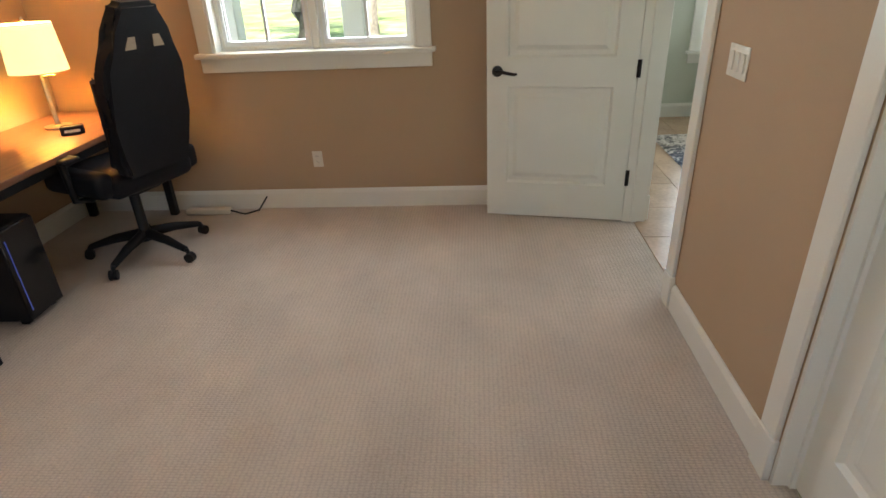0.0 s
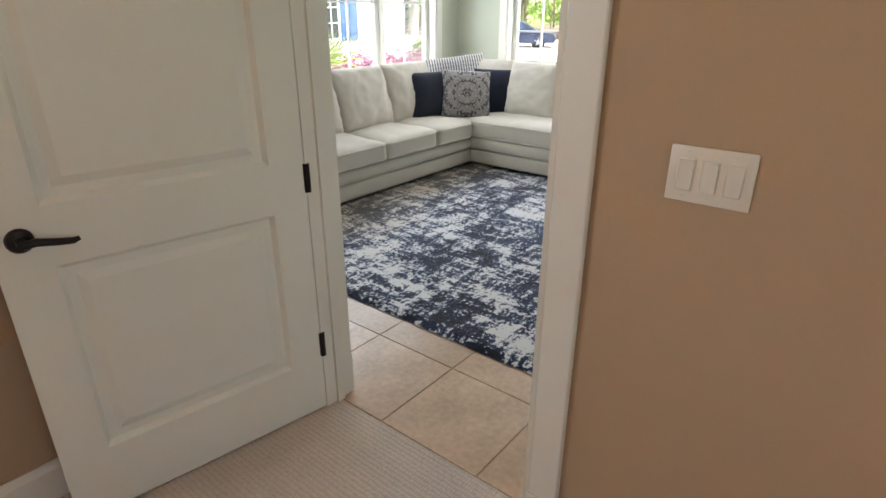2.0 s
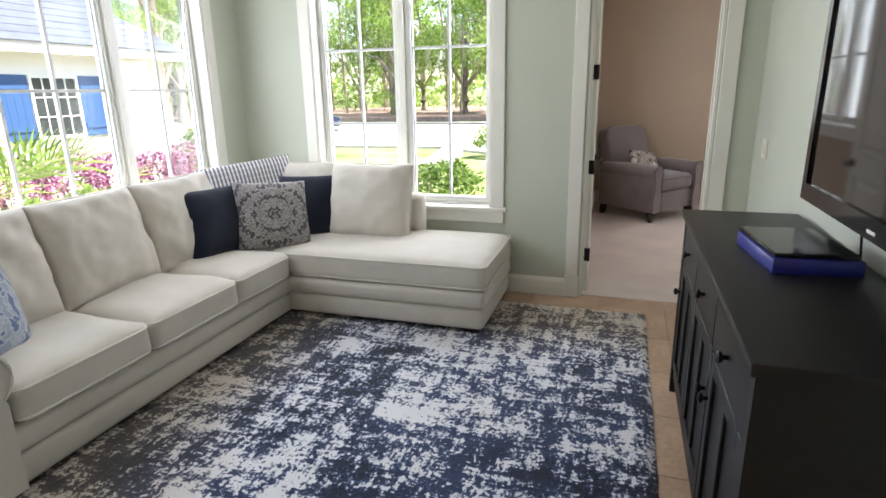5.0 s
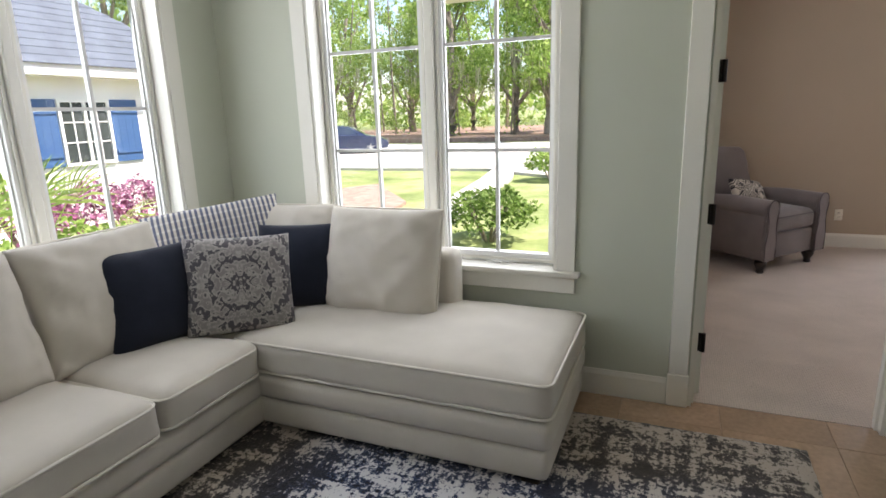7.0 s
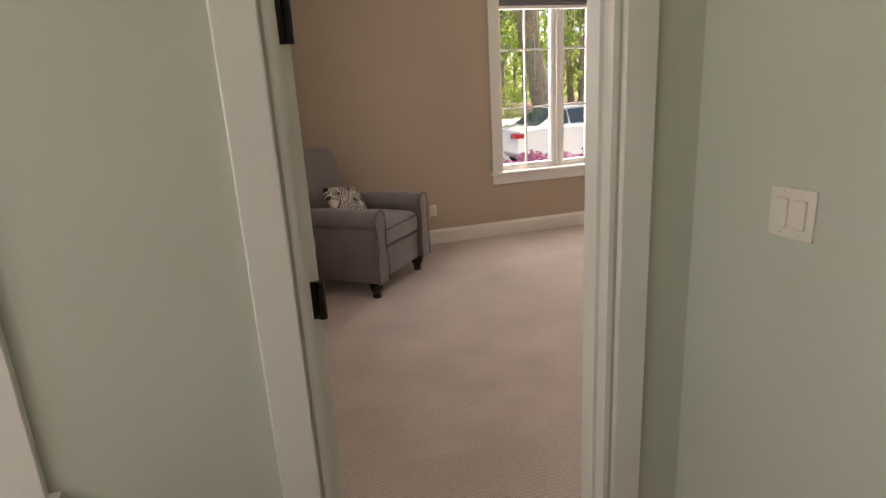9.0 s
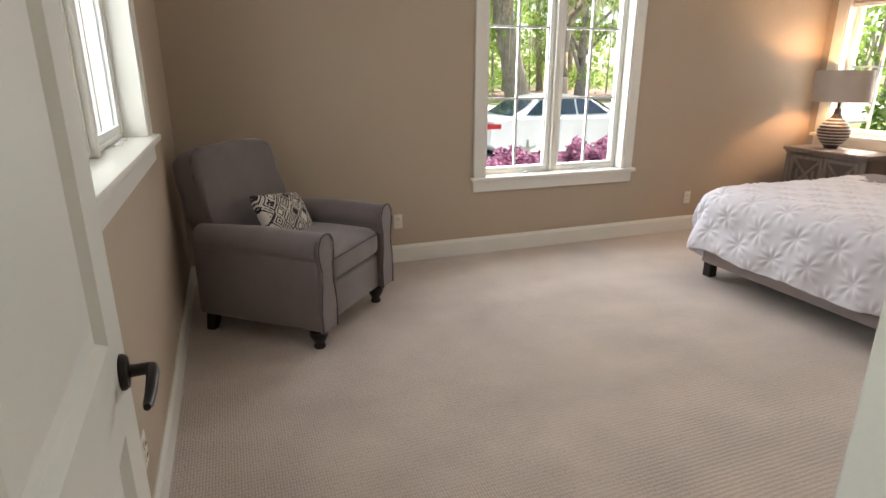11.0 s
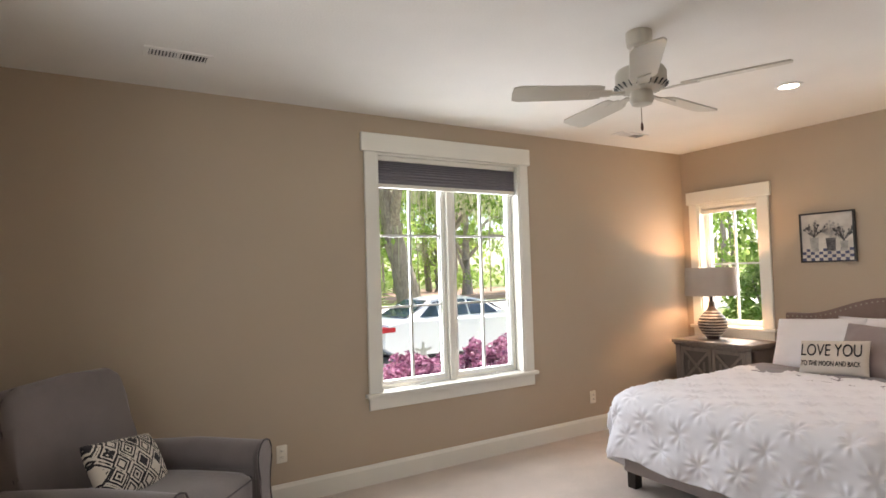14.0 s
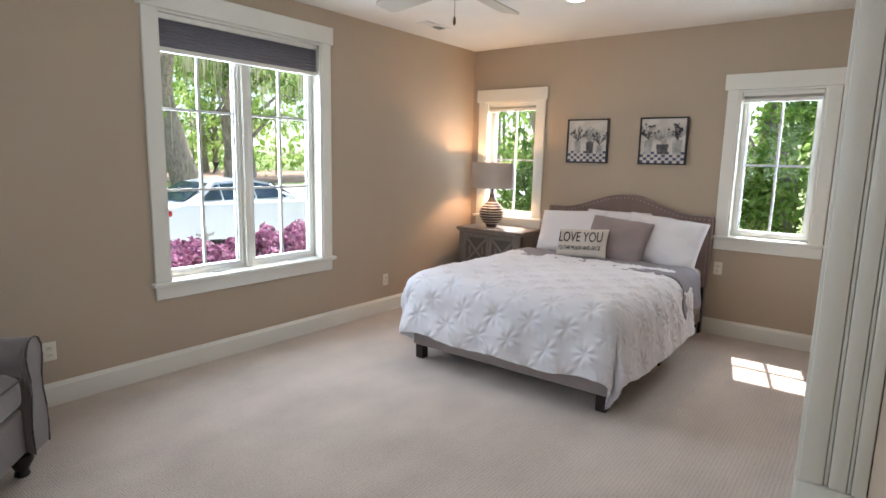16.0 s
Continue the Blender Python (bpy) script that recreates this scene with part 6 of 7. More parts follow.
for i in range(ng):
    for j in range(ng):
        bm.faces.new((gv[i, j], gv[i + 1, j], gv[i + 1, j + 1], gv[i, j + 1]))
setting("ground", bm, M_GRASS, "sunlit lawn round the house", True)


def slab(name, outline, z, material, label):
    bm = bmesh.new()
    a = [bm.verts.new((x, y, z)) for x, y in outline]
    b = [bm.verts.new((x, y, G - 0.3)) for x, y in outline]
    bm.faces.new(a)
    for i in range(len(a)):
        bm.faces.new((a[i], b[i], b[(i + 1) % len(a)], a[(i + 1) % len(a)]))
    return setting(name, bm, material, label)


slab("driveway", [(15.6, -13), (21.5, -13), (21.8, 4), (22.9, 8), (22.9, 10), (19.5, 5), (15.6, 2.5)], G + 0.09, M_CONCRETE, "pale concrete driveway")
slab("road", [(23.5, -70), (36, -70), (40, 10), (34, 70), (21, 70), (23, 10)], G + 0.10, M_CONCRETE, "sun-bleached road beyond the lawn")
slab("pavement", [(13.0, 7.6), (20.5, 8.4), (22.85, 9.0), (22.85, 9.8), (20.0, 9.3), (13.0, 8.4)], G + 0.085, M_CONCRETE, "curving concrete garden path")
slab("ground_bed", [(7.2, 8.2), (15.5, 9.6), (18.5, 12.0), (16, 13.5), (7.2, 12.4)], G + 0.075, M_MULCH, "mulched planting bed")
slab("ground_woods", [(42, -60), (75, -60), (75, 70), (37, 70), (43, 10)], G + 0.30, M_MULCH, "leaf litter under the woods")


def leaf_mesh(bm, centre, radius, count, size, rnd, squash=0.8, shell=0.55):
    """Many small bent leaves filling a clump, thicker towards its outside."""
    c = Vector(centre)
    for _ in range(count):
        d = Vector((rnd.gauss(0, 1), rnd.gauss(0, 1), rnd.gauss(0, 1))).normalized()
        p = c + Vector((d.x, d.y, d.z * squash)) * radius * (shell + (1.25 - shell) * rnd.random()) * (0.8 + 0.35 * noise.noise(d * 2.2 + c))
        q = Euler((rnd.uniform(0, 6.28), rnd.uniform(0, 6.28), rnd.uniform(0, 6.28))).to_matrix()
        s = size * rnd.uniform(0.6, 1.3)
        a = [bm.verts.new(p + q @ Vector(o)) for o in ((-s * 0.5, 0, 0), (0, -s * 0.32, s * 0.1), (s * 0.5, 0, 0), (0, s * 0.32, s * 0.1))]
        bm.faces.new(a)


def tree(x, y, h, tr, crown, seed, label, leaf=M_LEAF, lean=(0, 0), size=0.22, clumps=26, per=150, low=0.45, moss=0):
    rnd = random.Random(seed)
    t = thing("tree", pose(x, y, G), label, "tree", "trees round the house")
    top = Vector((lean[0], lean[1], h * 0.62))
    pts, rad = [], []
    for k in range(9):
        f = k / 8
        p = top * f
        pts.append((p.x + rnd.uniform(-1, 1) * tr * 0.35 * f, p.y + rnd.uniform(-1, 1) * tr * 0.35 * f, p.z - 0.1 * (k == 0)))
        rad.append(tr * (1.35 if k == 0 else 1.0 - 0.55 * f))
    bm = bmesh.new()
    tube(bm, pts, rad, 14)
    for v in bm.verts:
        v.co += Vector((noise.noise(v.co * 3), noise.noise(v.co * 3 + Vector((5, 0, 0))), 0)) * tr * 0.22
    trunk = part("trunk", bm, M_BARK, t)
    tips = []
    for k in range(8):
        f = rnd.uniform(low, 1.0)
        b0 = Vector(pts[min(8, int(f * 8))])
        a = rnd.uniform(0, 6.28)
        ln = crown * rnd.uniform(0.6, 1.0)
        b2 = b0 + Vector((math.cos(a) * ln, math.sin(a) * ln, h * rnd.uniform(0.08, 0.36)))
        b1 = (b0 + b2) / 2 + Vector((0, 0, h * 0.06))
        bm = bmesh.new()
        tube(bm, [b0, b1, b2], [tr * 0.42, tr * 0.26, tr * 0.07], 8)
        part("limb", bm, M_BARK, trunk)
        tips += [b1, b2]
    bm = bmesh.new()
    for k in range(clumps):
        base = tips[k % len(tips)] if rnd.random() < 0.75 else Vector((rnd.uniform(-1, 1) * crown * 0.6, rnd.uniform(-1, 1) * crown * 0.6, h * rnd.uniform(0.7, 1.0))) + top * 0.4
        c = base + Vector((rnd.uniform(-1, 1), rnd.uniform(-1, 1), rnd.uniform(-0.5, 0.8))) * crown * 0.3
        leaf_mesh(bm, c, crown * rnd.uniform(0.18, 0.34), per, size, rnd)
    part("crown", bm, leaf, t, smooth=False)
    if moss:
        bm = bmesh.new()
        for _ in range(moss):
            b = tips[rnd.randrange(len(tips))] + Vector((rnd.uniform(-1, 1), rnd.uniform(-1, 1), rnd.uniform(-0.1, 0.25))) * crown * 0.42
            ln = rnd.uniform(0.5, 2.0)
            for _ in range(5):
                o = b + Vector((rnd.uniform(-0.18, 0.18), rnd.uniform(-0.18, 0.18), rnd.uniform(-0.1, 0.1)))
                w = rnd.uniform(0.015, 0.05)
                a = rnd.uniform(0, 3.14)
                dx, dy = math.cos(a) * w, math.sin(a) * w
                prev = None
                l2 = ln * rnd.uniform(0.5, 1.0)
                for q in range(4):
                    f = q / 3
                    k = 1 - 0.75 * f
                    c = o + Vector((rnd.uniform(-0.04, 0.04), rnd.uniform(-0.04, 0.04), -l2 * f))
                    cur = (bm.verts.new(c + Vector((dx, dy, 0)) * k), bm.verts.new(c - Vector((dx, dy, 0)) * k))
                    if prev:
                        bm.faces.new((prev[0], prev[1], cur[1], cur[0]))
                    prev = cur
        tagged(part("moss", bm, M_MOSS, t, "hanging grey-green moss", smooth=False), kind="stuff")
    return t


# the leaning oak with moss beyond the bedroom's east window, and others about it
tree(23.6, -6.1, 11, 0.46, 4.6, 11, "leaning mossy live oak beyond the white car", lean=(-0.6, 2.0), low=0.55, moss=360, clumps=30, per=160)
tree(27.0, -9.5, 12, 0.38, 4.8, 12, "mossy live oak by the driveway", low=0.5, moss=340, clumps=30, per=160)
t1 = tree(25.5, -1.5, 10, 0.30, 3.6, 13, "leafy oak by the road", leaf=M_LEAFB, low=0.4, moss=60, clumps=34, per=170)
t2 = tree(45, 20, 15, 0.38, 4.6, 14, "tall woodland oak with hanging moss", leaf=M_LEAFB, low=0.2, moss=90, clumps=42, per=190, size=0.24)
t3 = tree(47, 13, 16, 0.34, 4.2, 15, "tall woodland tree in bright leaf", leaf=M_LEAFB, low=0.15, moss=40, clumps=44, per=190, size=0.24)
rt = random.Random(4)
for k in range(26):
    src = (t2, t3)[k % 2]
    ang = k / 26
    copy_thing(src, pose(44 + rt.uniform(-1, 16), -32 + 92 * ang + rt.uniform(-2, 2), G + 0.25, 0, 0, rt.uniform(0, 360)) @ Matrix.Scale(rt.uniform(0.8, 1.2), 4))
# north and south of the house
for x, y, s in ((23, 33, 1.1), (31, 30, 1.0), (9, 40, 1.1), (2, 38, 1.0), (-4, 18, 0.9), (-1.2, 13, 0.7), (37, 34, 1.0), (31, 38, 1.0)):
    copy_thing((t2, t3)[int(x) % 2], pose(x, y, G, 0, 0, rt.uniform(0, 360)) @ Matrix.Scale(s, 4))
for x, y, s in ((10.9, -9.4, 0.72), (5.2, -11, 0.7), (9, -13, 0.8), (12.5, -10.5, 0.7), (16, -14, 0.9)):
    copy_thing((t1, t3)[int(x) % 2], pose(x, y, G, 0, 0, rt.uniform(0, 360)) @ Matrix.Scale(s, 4))


def shrub(name, x, y, rx, ry, h, material, count, size, seed, label, category="shrub", group="shrubs by the house"):
    """A mounded shrub: short woody stems and a broken skin of leaves."""
    rnd = random.Random(seed)
    s = thing(name, pose(x, y, G), label, category, group)
    bm = bmesh.new()
    for k in range(7):
        a = rnd.uniform(0, 6.28)
        tube(bm, [(0.1 * rx * math.cos(a), 0.1 * ry * math.sin(a), 0), (0.55 * rx * math.cos(a), 0.55 * ry * math.sin(a), h * 0.7)], [0.03, 0.012], 6)
    part("stem", bm, M_BARK, s)
    bm = bmesh.new()
    for k in range(count):
        a, e = rnd.uniform(0, 6.28), math.asin(rnd.uniform(-0.25, 1))
        d = Vector((math.cos(a) * math.cos(e), math.sin(a) * math.cos(e), math.sin(e)))
        r = (0.82 + 0.30 * noise.noise(d * 2.6 + Vector((seed, 0, 0)))) * (1 - 0.35 * rnd.random() ** 2)
        p = Vector((d.x * rx * r, d.y * ry * r, h * 0.42 + d.z * h * 0.58 * r))
        q = Euler((rnd.uniform(-1, 1), rnd.uniform(-1, 1), rnd.uniform(0, 6.28))).to_matrix()
        z = size * rnd.uniform(0.6, 1.3)
        bm.faces.new([bm.verts.new(p + q @ Vector(o)) for o in ((-z * 0.5, 0, 0), (0, -z * 0.3, z * 0.12), (z * 0.5, 0, 0), (0, z * 0.3, z * 0.12))])
    part("foliage", bm, material, s, smooth=False)
    return s


for k in range(6):
    shrub("purple_shrub", 12.9 + 0.25 * (k % 2), -3.6 + 1.05 * k, 0.85, 0.75, 1.16 + 0.07 * (k % 3), M_PURPLE, 4600, 0.08, 60 + k, "purple-leaved shrub in a row below the bedroom window", group="purple hedge")
for k in range(6):
    shrub("purple_shrub", 9.0 + 1.05 * k, 12.9 - 0.1 * (k % 2), 0.8, 0.7, 1.35 - 0.06 * k, M_PURPLE, 1200, 0.09, 80 + k, "purple-leaved shrub before the white house", group="purple hedge by the house")
shrub("green_shrub", 12.3, 6.5, 1.0, 0.9, 0.95, M_LEAF, 1800, 0.10, 101, "dark green mounded shrub below the living room window")
shrub("green_shrub", 11.6, 7.6, 0.6, 0.6, 0.6, M_LEAF, 900, 0.09, 102, "low dark green shrub by the path")
shrub("green_shrub", 20.6, 7.2, 0.9, 0.9, 1.1, M_LEAFB, 1000, 0.14, 103, "bright green clipped shrub by the path")
shrub("green_shrub", 21.8, 6.2, 0.8, 0.8, 1.05, M_LEAFB, 1000, 0.14, 104, "bright green clipped shrub by the driveway")
for k, (x, y) in enumerate(((5.2, 8.9), (6.4, 9.2), (7.6, 9.6), (4.0, 8.8))):
    shrub("green_shrub", x, y, 0.75, 0.65, 1.12, M_LEAFB, 1200, 0.10, 110 + k, "bright yellow-green shrub behind the sofa window")
for k in range(7):
    shrub("green_shrub", 5.2 + 1.15 * k, -7.4 - 0.5 * (k % 2), 1.15, 0.9, 2.6 + 0.7 * (k % 3), M_LEAFB, 3200, 0.14, 130 + k, "tall leafy shrub in the back garden", group="back garden shrubs")
for k in range(2):
    shrub("green_shrub", 14.6 + 2.6 * k, 16 - k * 0.2, 1.0, 0.9, 1.3, M_LEAF, 700, 0.14, 150 + k, "green shrub at the end of the white house")
shrub("green_shrub", 26.5, -4.0, 1.2, 1.2, 1.9, M_LEAFB, 1400, 0.18, 160, "bright green shrub beside the oak")
shrub("green_shrub", 24.0, -2.6, 1.1, 1.1, 1.5, M_LEAFB, 1400, 0.16, 161, "bright green shrub beyond the driveway")


def palmetto(x, y, s, label):
    p = thing("palmetto", pose(x, y, G), label, "palm", "palmettos")
    rnd = random.Random(int(x * 10))
    for k in range(11):
        a = radians(360 * k / 11 + rnd.uniform(-10, 10))
        el = radians(rnd.uniform(35, 75))
        tip = Vector((math.cos(a) * math.cos(el), math.sin(a) * math.cos(el), math.sin(el))) * s * rnd.uniform(0.7, 1.0)
        bm = bmesh.new()
        tube(bm, [(0, 0, 0.05), tip * 0.5, tip], [0.012, 0.01, 0.006], 5)
        fan = tip.normalized()
        side = fan.cross(Vector((0, 0, 1))).normalized()
        up = side.cross(fan)
        for q in range(13):
            b = radians(-80 + 160 * q / 12)
            d = (fan * math.cos(b) + side * math.sin(b)) * s * 0.55
            w = up.cross(d).normalized() * 0.014 * s
            e = tip + d + Vector((0, 0, -0.10 * s))
            bm.faces.new([bm.verts.new(v) for v in (tip, tip + d * 0.5 + w, e, tip + d * 0.5 - w)])
        part("frond", bm, M_LEAFB, p, smooth=False)


palmetto(7.3, 10.6, 1.6, "bright fan palmetto in the planting bed")
palmetto(5.2, 10.8, 1.5, "bright fan palmetto by the bed")
palmetto(24.6, -4.6, 1.7, "fan palmetto beside the oak")

# undergrowth between the woodland trunks: thin stems and loose sprays of leaf
ru = random.Random(21)
bm = bmesh.new()
for k in range(620):
    y = -34 + 96 * ru.random()
    leaf_mesh(bm, (44.5 + ru.uniform(0, 18), y, 0.3 + 11 * ru.random() ** 1.3), ru.uniform(0.7, 1.9), 90, 0.20, ru, shell=0.1)
tagged(link("undergrowth", bm, M_LEAFB, False), "airy bright green undergrowth among the woodland trees", "undergrowth", kind="stuff")
bm = bmesh.new()
for k in range(70):
    x, y = 43.5 + ru.uniform(0, 16), -34 + 96 * ru.random()
    r = ru.uniform(0.06, 0.17)
    tube(bm, [(x, y, G), (x + ru.uniform(-0.4, 0.4), y + ru.uniform(-0.4, 0.4), 5), (x + ru.uniform(-1, 1), y + ru.uniform(-1, 1), 12)], [r, r * 0.8, r * 0.4], 7)
tagged(link("young_trunks", bm, M_BARK), "slender trunks standing in the woods", "woods", kind="stuff")

# far woods, one mass of trunks and leaves
rw = random.Random(9)
bm = bmesh.new()
for k in range(1700):
    a = rw.uniform(-math.pi * 0.55, math.pi)
    d = rw.uniform(66, 95)
    c = (6 + d * math.cos(a), 3 + d * math.sin(a), 0.5 + 15 * rw.random() ** 1.4)
    leaf_mesh(bm, c, rw.uniform(1.5, 3.2), 26, 0.9, rw)
tagged(link("far_woods", bm, M_LEAFB, False), "dense sunlit woods beyond the road", "woods", kind="stuff")
bm = bmesh.new()
for k in range(70):
    a = rw.uniform(-math.pi * 0.55, math.pi)
    d = rw.uniform(56, 80)
    x, y = 6 + d * math.cos(a), 3 + d * math.sin(a)
    tube(bm, [(x, y, -1), (x + rw.uniform(-1, 1), y + rw.uniform(-1, 1), 14)], [rw.uniform(0.2, 0.4), 0.12], 7)
tagged(link("far_trunks", bm, M_BARK), "dark trunks among the far woods", "woods", kind="stuff")


# ---- the white house across the planting bed ----
M_WHITEWALL = mat("white_siding", (0.80, 0.80, 0.78), rough=0.8, vary=0.04, scale=2, bump=0.3, grain=30)
M_SHINGLE = mat("slate_shingle", (0.10, 0.12, 0.15), rough=0.85, vary=0.25, scale=3, bump=0.5, grain=20)
M_SHUTTER = mat("blue_shutter_paint", (0.04, 0.11, 0.26), rough=0.5, vary=0.08)
M_DARKGLASS = mat("dark_house_glass", (0.05, 0.06, 0.06), rough=0.08, vary=0.3, scale=2, bump=0.0)


def white_house():
    h = thing("house", pose(0, 0, 0), "white house wing with blue shutters and a slate-grey roof", "house")
    x0, x1, y0, y1, z1 = 4.9, 14.9, 15.0, 22.0, 2.40
    part("wall", bx(x0, x1, y0, y1, G - 0.1, z1), M_WHITEWALL, h)
    part("fascia", bx(x0 - 0.45, x1 + 0.45, y0 - 0.45, y1 + 0.45, z1, z1 + 0.2), M_WHITEWALL, h)
    bm = bmesh.new()
    rows, n = [], 16
    for k in range(n + 1):
        f = k / n
        e = 0.5 - 3.4 * f
        z = z1 + 0.2 + 2.6 * f
        rows.append((e, z))
    for (e0, za), (e1, zb) in zip(rows, rows[1:]):
        # each course a shallow step
        a = [bm.verts.new(v) for v in ((x0 - e0, y0 - e0, za + 0.02), (x1 + e0, y0 - e0, za + 0.02), (x1 + e0, y1 + e0, za + 0.02), (x0 - e0, y1 + e0, za + 0.02))]
        b = [bm.verts.new(v) for v in ((x0 - e1, y0 - e1, zb), (x1 + e1, y0 - e1, zb), (x1 + e1, y1 + e1, zb), (x0 - e1, y1 + e1, zb))]
        c = [bm.verts.new(v) for v in ((x0 - e0, y0 - e0, za), (x1 + e0, y0 - e0, za), (x1 + e0, y1 + e0, za), (x0 - e0, y1 + e0, za))]
        for i in range(4):
            bm.faces.new((a[i], a[(i + 1) % 4], b[(i + 1) % 4], b[i]))
            bm.faces.new((c[i], c[(i + 1) % 4], a[(i + 1) % 4], a[i]))
    bm.faces.new([bm.verts.new(v) for v in ((x0 + 2.9, y0 + 2.9, rows[-1][1]), (x1 - 2.9, y0 + 2.9, rows[-1][1]), (x1 - 2.9, y1 - 2.9, rows[-1][1]), (x0 + 2.9, y1 - 2.9, rows[-1][1]))])
    part("roof", bm, M_SHINGLE, h, "slate-grey shingle roof", smooth=False)
    for wx in (11.75, 7.1):
        w = part("window", bx(wx - 0.50, wx + 0.50, y0 - 0.03, y0, 0.73, 1.92), M_DARKGLASS, h, "white-framed window reflecting trees")
        bm = bmesh.new()
        for a in ((-0.56, -0.50, 0.67, 1.98), (0.50, 0.56, 0.67, 1.98), (-0.50, 0.50, 1.92, 1.98), (-0.50, 0.50, 0.67, 0.73), (-0.03, 0.03, 0.73, 1.92)):
            box(bm, wx + a[0], wx + a[1], y0 - 0.07, y0, a[2], a[3])
        part("frame", bm, M_WHITEWALL, w, smooth=False)
        bm = bmesh.new()
        for xx in (-0.26, 0.26):
            box(bm, wx + xx - 0.012, wx + xx + 0.012, y0 - 0.05, y0 - 0.031, 0.73, 1.92)
        for zz in (1.13, 1.53):
            box(bm, wx - 0.5, wx + 0.5, y0 - 0.048, y0 - 0.031, zz - 0.012, zz + 0.012)
        part("muntin", bm, M_WHITEWALL, w, smooth=False)
        for s in (-1, 1):
            a, b = sorted((wx + s * 0.58, wx + s * 1.24))
            sh = part("shutter", rbox(a, b, y0 - 0.05, y0, 0.67, 1.98, 0.006, 1), M_SHUTTER, h, "blue board shutter")
            bm = bmesh.new()
            for q in range(1, 4):
                xx = a + (b - a) * q / 4
                box(bm, xx - 0.006, xx + 0.006, y0 - 0.054, y0 - 0.0505, 0.69, 1.96)
            for zz in (0.9, 1.75):
                box(bm, a + 0.02, b - 0.02, y0 - 0.075, y0 - 0.0545, zz - 0.05, zz + 0.05)
            part("batten", bm, M_SHUTTER, sh, smooth=False)


white_house()

M_BRICK = mat("red_brown_brick", (0.28, 0.15, 0.10), rough=0.85, vary=0.25, scale=9, bump=0.4, grain=40)
pl = thing("planter_wall", pose(8.2, 11.3, G), "low brown brick planter wall below the purple shrubs", "planter")
part("core", bx(0.01, 5.6, 0.01, 0.20, -0.2, 0.50), M_MULCH, pl)
br = None
for r in range(6):
    for k in range(25):
        m = pose(0.225 * k + (0.11 if r % 2 else 0), 0, 0.005 + 0.084 * r)
        if br is None:
            br = part("brick", rbox(0, 0.212, -0.012, 0.09, 0, 0.072, 0.004, 1), M_BRICK, pl, m=m)
        else:
            share("brick", br, pl, m)


# ---- cars ----
M_RUBBER = mat("tyre_rubber", (0.02, 0.02, 0.02), rough=0.85, vary=0.2)
M_RIM = mat("alloy_rim", (0.45, 0.45, 0.46), rough=0.3, metal=0.9)
M_CARGLASS = mat("tinted_car_glass", (0.03, 0.05, 0.08), rough=0.05, vary=0.1, bump=0.0)
M_TAIL = mat("red_tail_lens", (0.45, 0.02, 0.03), rough=0.15, vary=0.1, bump=0.0)


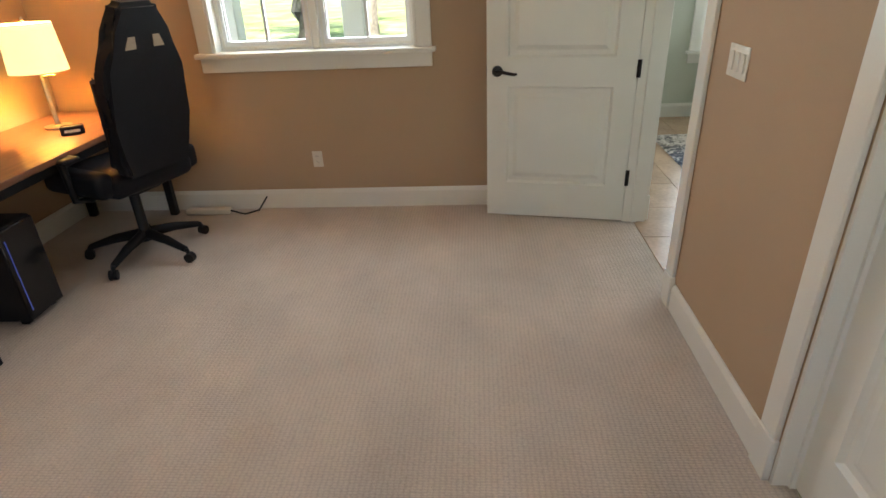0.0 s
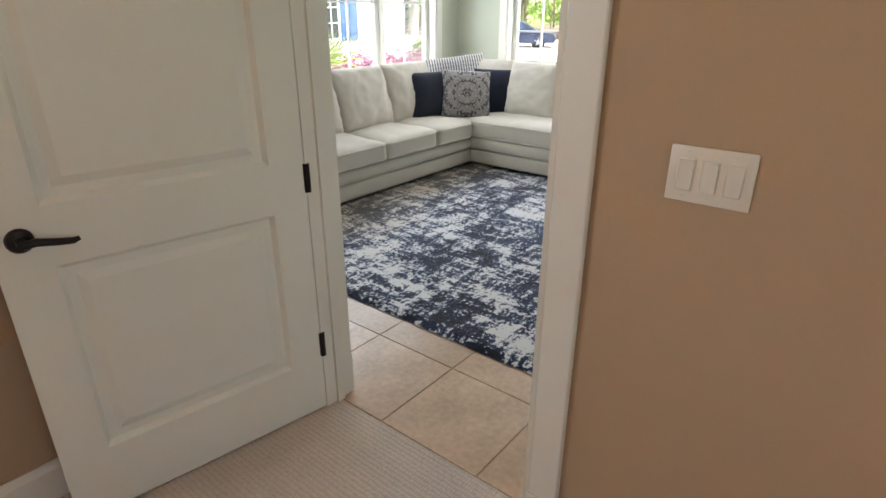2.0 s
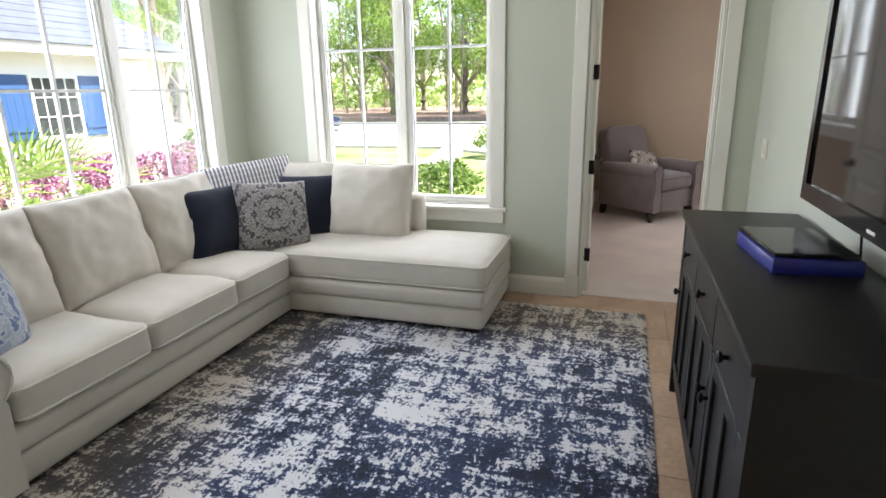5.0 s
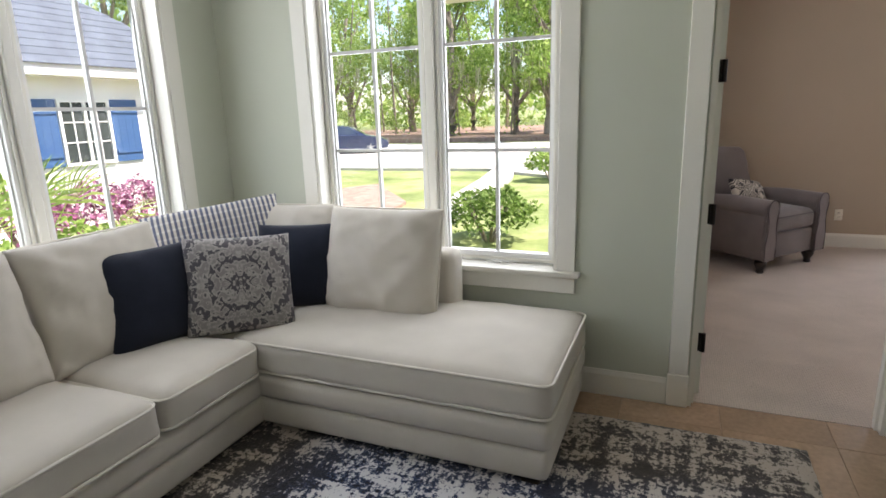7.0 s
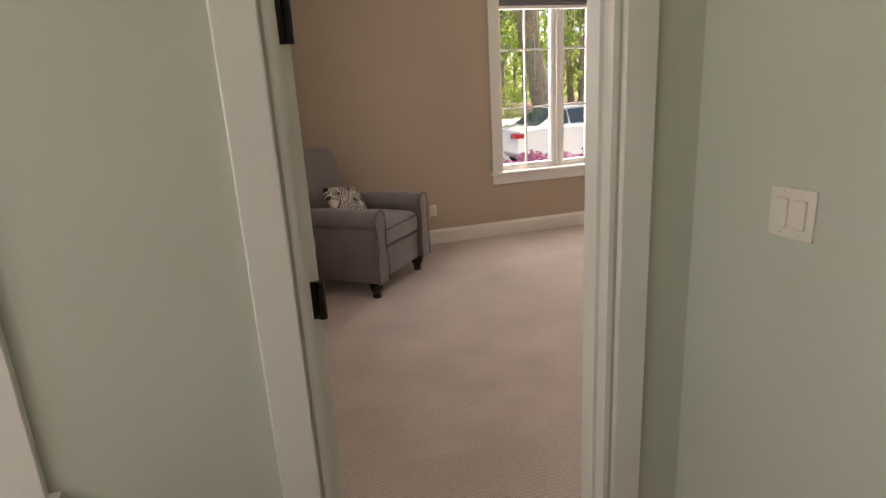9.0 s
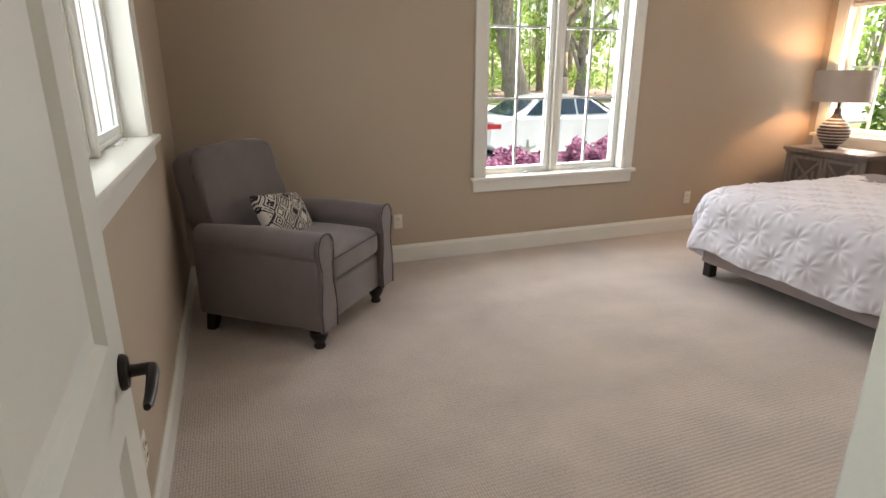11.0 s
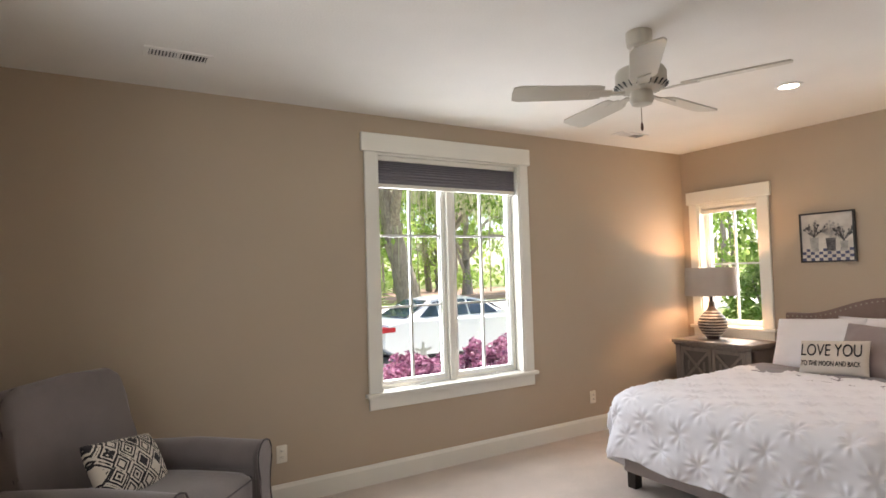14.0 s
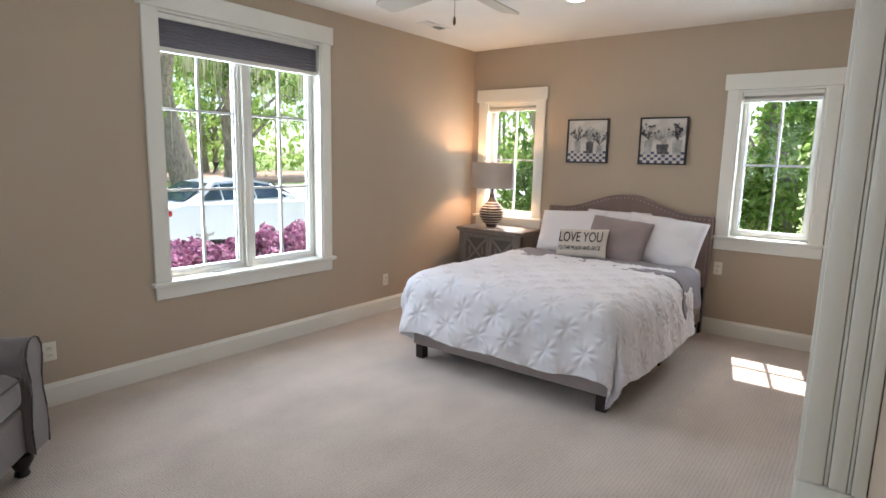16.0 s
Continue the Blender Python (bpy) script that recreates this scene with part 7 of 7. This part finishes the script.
def car(m, paint, label):
    """A saloon: x from the tail (0) to the nose (4.75), y across, z up."""
    c = thing("car", m, label, "car", "parked cars")
    body = [(0.00, 0.45), (0.02, 0.80), (0.10, 0.95), (0.55, 1.02), (1.2, 1.01), (3.2, 0.98), (3.55, 0.96), (4.40, 0.80), (4.70, 0.66), (4.75, 0.45), (4.70, 0.26), (3.95, 0.24), (3.3, 0.22), (1.4, 0.22), (0.3, 0.26)]
    bm = bmesh.new()
    loops = []
    for y, k in ((-0.91, 0.93), (-0.86, 0.985), (-0.6, 1.0), (0.6, 1.0), (0.86, 0.985), (0.91, 0.93)):
        loops.append([bm.verts.new((2.375 + (x - 2.375) * (0.985 if abs(y) > 0.8 else 1.0), y, 0.55 + (z - 0.55) * k)) for x, z in body])
    for a, b in zip(loops, loops[1:]):
        for i in range(len(body)):
            bm.faces.new((a[i], a[(i + 1) % len(body)], b[(i + 1) % len(body)], b[i]))
    bm.faces.new(loops[0])
    bm.faces.new(loops[-1][::-1])
    part("body", bm, paint, c)
    # cabin
    low = [(0.62, 1.00), (3.50, 0.97)]
    roof = [(1.35, 1.40), (1.75, 1.455), (2.35, 1.45), (2.75, 1.37)]
    prof = [low[0]] + roof + [low[1]]
    bm = bmesh.new()
    loops = []
    for y, k in ((-0.80, 0.0), (-0.60, 1.0), (0.0, 1.03), (0.60, 1.0), (0.80, 0.0)):
        if k == 0:
            loops.append([bm.verts.new((x, y if z < 1.1 else math.copysign(0.60, y), z if z < 1.1 else z - 0.03)) for x, z in prof])
        else:
            loops.append([bm.verts.new((x, y, z * (k if z > 1.1 else 1))) for x, z in prof])
    for a, b in zip(loops, loops[1:]):
        for i in range(len(prof) - 1):
            bm.faces.new((a[i], a[i + 1], b[i + 1], b[i]))
    bm.faces.new(loops[0])
    bm.faces.new(loops[-1][::-1])
    part("cabin", bm, paint, c)
    for s in (-1, 1):
        # side glass in three lights
        def on(x, z, o=0.012):
            f = (z - 0.98) / (1.42 - 0.98)
            return (x, s * (0.80 - 0.20 * f + o), z)
        for lights in (((0.95, 1.05), (1.45, 1.05), (1.45, 1.37), (1.38, 1.36)), ((1.50, 1.05), (2.25, 1.05), (2.25, 1.405), (1.50, 1.385)), ((2.31, 1.05), (3.12, 1.05), (2.72, 1.34), (2.31, 1.40))):
            bm = bmesh.new()
            a = [bm.verts.new(on(x, z)) for x, z in lights]
            b = [bm.verts.new(on(x, z, -0.02)) for x, z in lights]
            bm.faces.new(a)
            for i in range(4):
                bm.faces.new((a[i], b[i], b[(i + 1) % 4], a[(i + 1) % 4]))
            part("side_window", bm, M_CARGLASS, c, "tinted side glass", smooth=False)
        part("tail_light", rbox(-0.015, 0.30, min(s * 0.60, s * 0.915), max(s * 0.60, s * 0.915), 0.78, 0.90, 0.02, 2), M_TAIL, c, "red tail light")
        part("headlight", rbox(4.35, 4.72, min(s * 0.55, s * 0.88), max(s * 0.55, s * 0.88), 0.58, 0.68, 0.02, 2), M_RIM, c)
        part("door_mirror", rbox(3.0, 3.18, min(s * 0.86, s * 1.02), max(s * 0.86, s * 1.02), 1.0, 1.12, 0.03, 2), paint, c)
        for x in (0.95, 3.78):
            bm = bmesh.new()
            lathe(bm, [(0.20, -0.10), (0.31, -0.10), (0.325, -0.07), (0.325, 0.07), (0.31, 0.10), (0.20, 0.10)], 28, pose(x, s * 0.80, 0.325, 90))
            w = part("wheel", bm, M_RUBBER, c, "black tyre")
            bm = bmesh.new()
            lathe(bm, [(0.05, -0.105), (0.22, -0.112), (0.23, 0.10), (0.05, 0.112)], 24, pose(x, s * 0.80, 0.325, 90))
            for q in range(5):
                box(bm, -0.025, 0.025, -0.012, 0.012, 0.04, 0.21, pose(x, s * 0.915, 0.325, 0, 72 * q, 0))
            part("rim", bm, M_RIM, w)
            bm = bmesh.new()
            lathe(bm, [(0.38, -0.012), (0.40, 0.0), (0.38, 0.012)], 28, pose(x, s * 0.895, 0.335, 90))
            part("wheel_arch", bm, M_BLACK, c)
    bm = bmesh.new()
    bm.faces.new([bm.verts.new(v) for v in ((2.82, -0.56, 1.355), (3.42, -0.68, 1.02), (3.42, 0.68, 1.02), (2.82, 0.56, 1.355))])
    bmesh.ops.translate(bm, verts=bm.verts[:], vec=(0.03, 0, 0.02))
    part("windscreen", bm, M_CARGLASS, c)
    bm = bmesh.new()
    bm.faces.new([bm.verts.new(v) for v in ((1.30, -0.56, 1.385), (0.70, -0.66, 1.04), (0.70, 0.66, 1.04), (1.30, 0.56, 1.385))])
    bmesh.ops.translate(bm, verts=bm.verts[:], vec=(-0.03, 0, 0.02))
    part("rear_window", bm, M_CARGLASS, c)


M_WHITECAR = mat("white_car_paint", (0.82, 0.83, 0.85), rough=0.2, vary=0.02, bump=0.0, coat=0.6)
M_BLUECAR = mat("dark_blue_car_paint", (0.02, 0.035, 0.09), rough=0.2, vary=0.05, bump=0.0, coat=0.6)
car(pose(18.4, -1.95, G + 0.09, 0, 0, -90), M_WHITECAR, "white saloon car parked on the driveway")
car(pose(29.4, 22.7, G + 0.10, 0, 0, -62), M_BLUECAR, "dark blue saloon car parked by the road")

# ---- porch outside the office ----
slab("pavement_porch", [(-3.0, 4.15), (1.9, 4.15), (1.9, 6.2), (-3.0, 6.2)], -0.10, M_CONCRETE, "pale concrete porch floor")
for k, x in enumerate((-1.25, -0.05, 1.15)):
    col = thing("porch_column", pose(x, 5.85, -0.10), "square white porch column", "column", "porch columns")
    part("shaft", rbox(-0.10, 0.10, -0.10, 0.10, 0.20, 2.62, 0.01, 1), M_WHITEWALL, col)
    part("base", rbox(-0.13, 0.13, -0.13, 0.13, 0, 0.20, 0.01, 1), M_WHITEWALL, col)
    part("capital", rbox(-0.13, 0.13, -0.13, 0.13, 2.62, 2.78, 0.01, 1), M_WHITEWALL, col)

# floor tiles of the living room
def floor_tiles():
    tw, tl, j = 0.46, 0.46, 0.003
    x0, y0 = 2.085, 2.475
    nx, ny = 10, 9
    meshes = {}
    for i in range(nx):
        for k in range(ny):
            a0, a1 = x0 + i * tw, min(x0 + (i + 1) * tw - j, 6.455)
            b0, b1 = y0 + k * tl, min(y0 + (k + 1) * tl - j, 6.315)
            if a1 - a0 < 0.03 or b1 - b0 < 0.03:
                continue
            key = (round(a1 - a0, 3), round(b1 - b0, 3))
            if key not in meshes:
                bm = rbox(0, key[0], 0, key[1], -0.01, -0.001, 0.002, 1)
                me = bpy.data.meshes.new("tile")
                bm.to_mesh(me)
                bm.free()
                me.materials.append(M_TILE)
                meshes[key] = me
            t = new("tile", meshes[key])
            t.parent = floor_living
            t.matrix_basis = pose(a0, b0, 0)


floor_tiles()
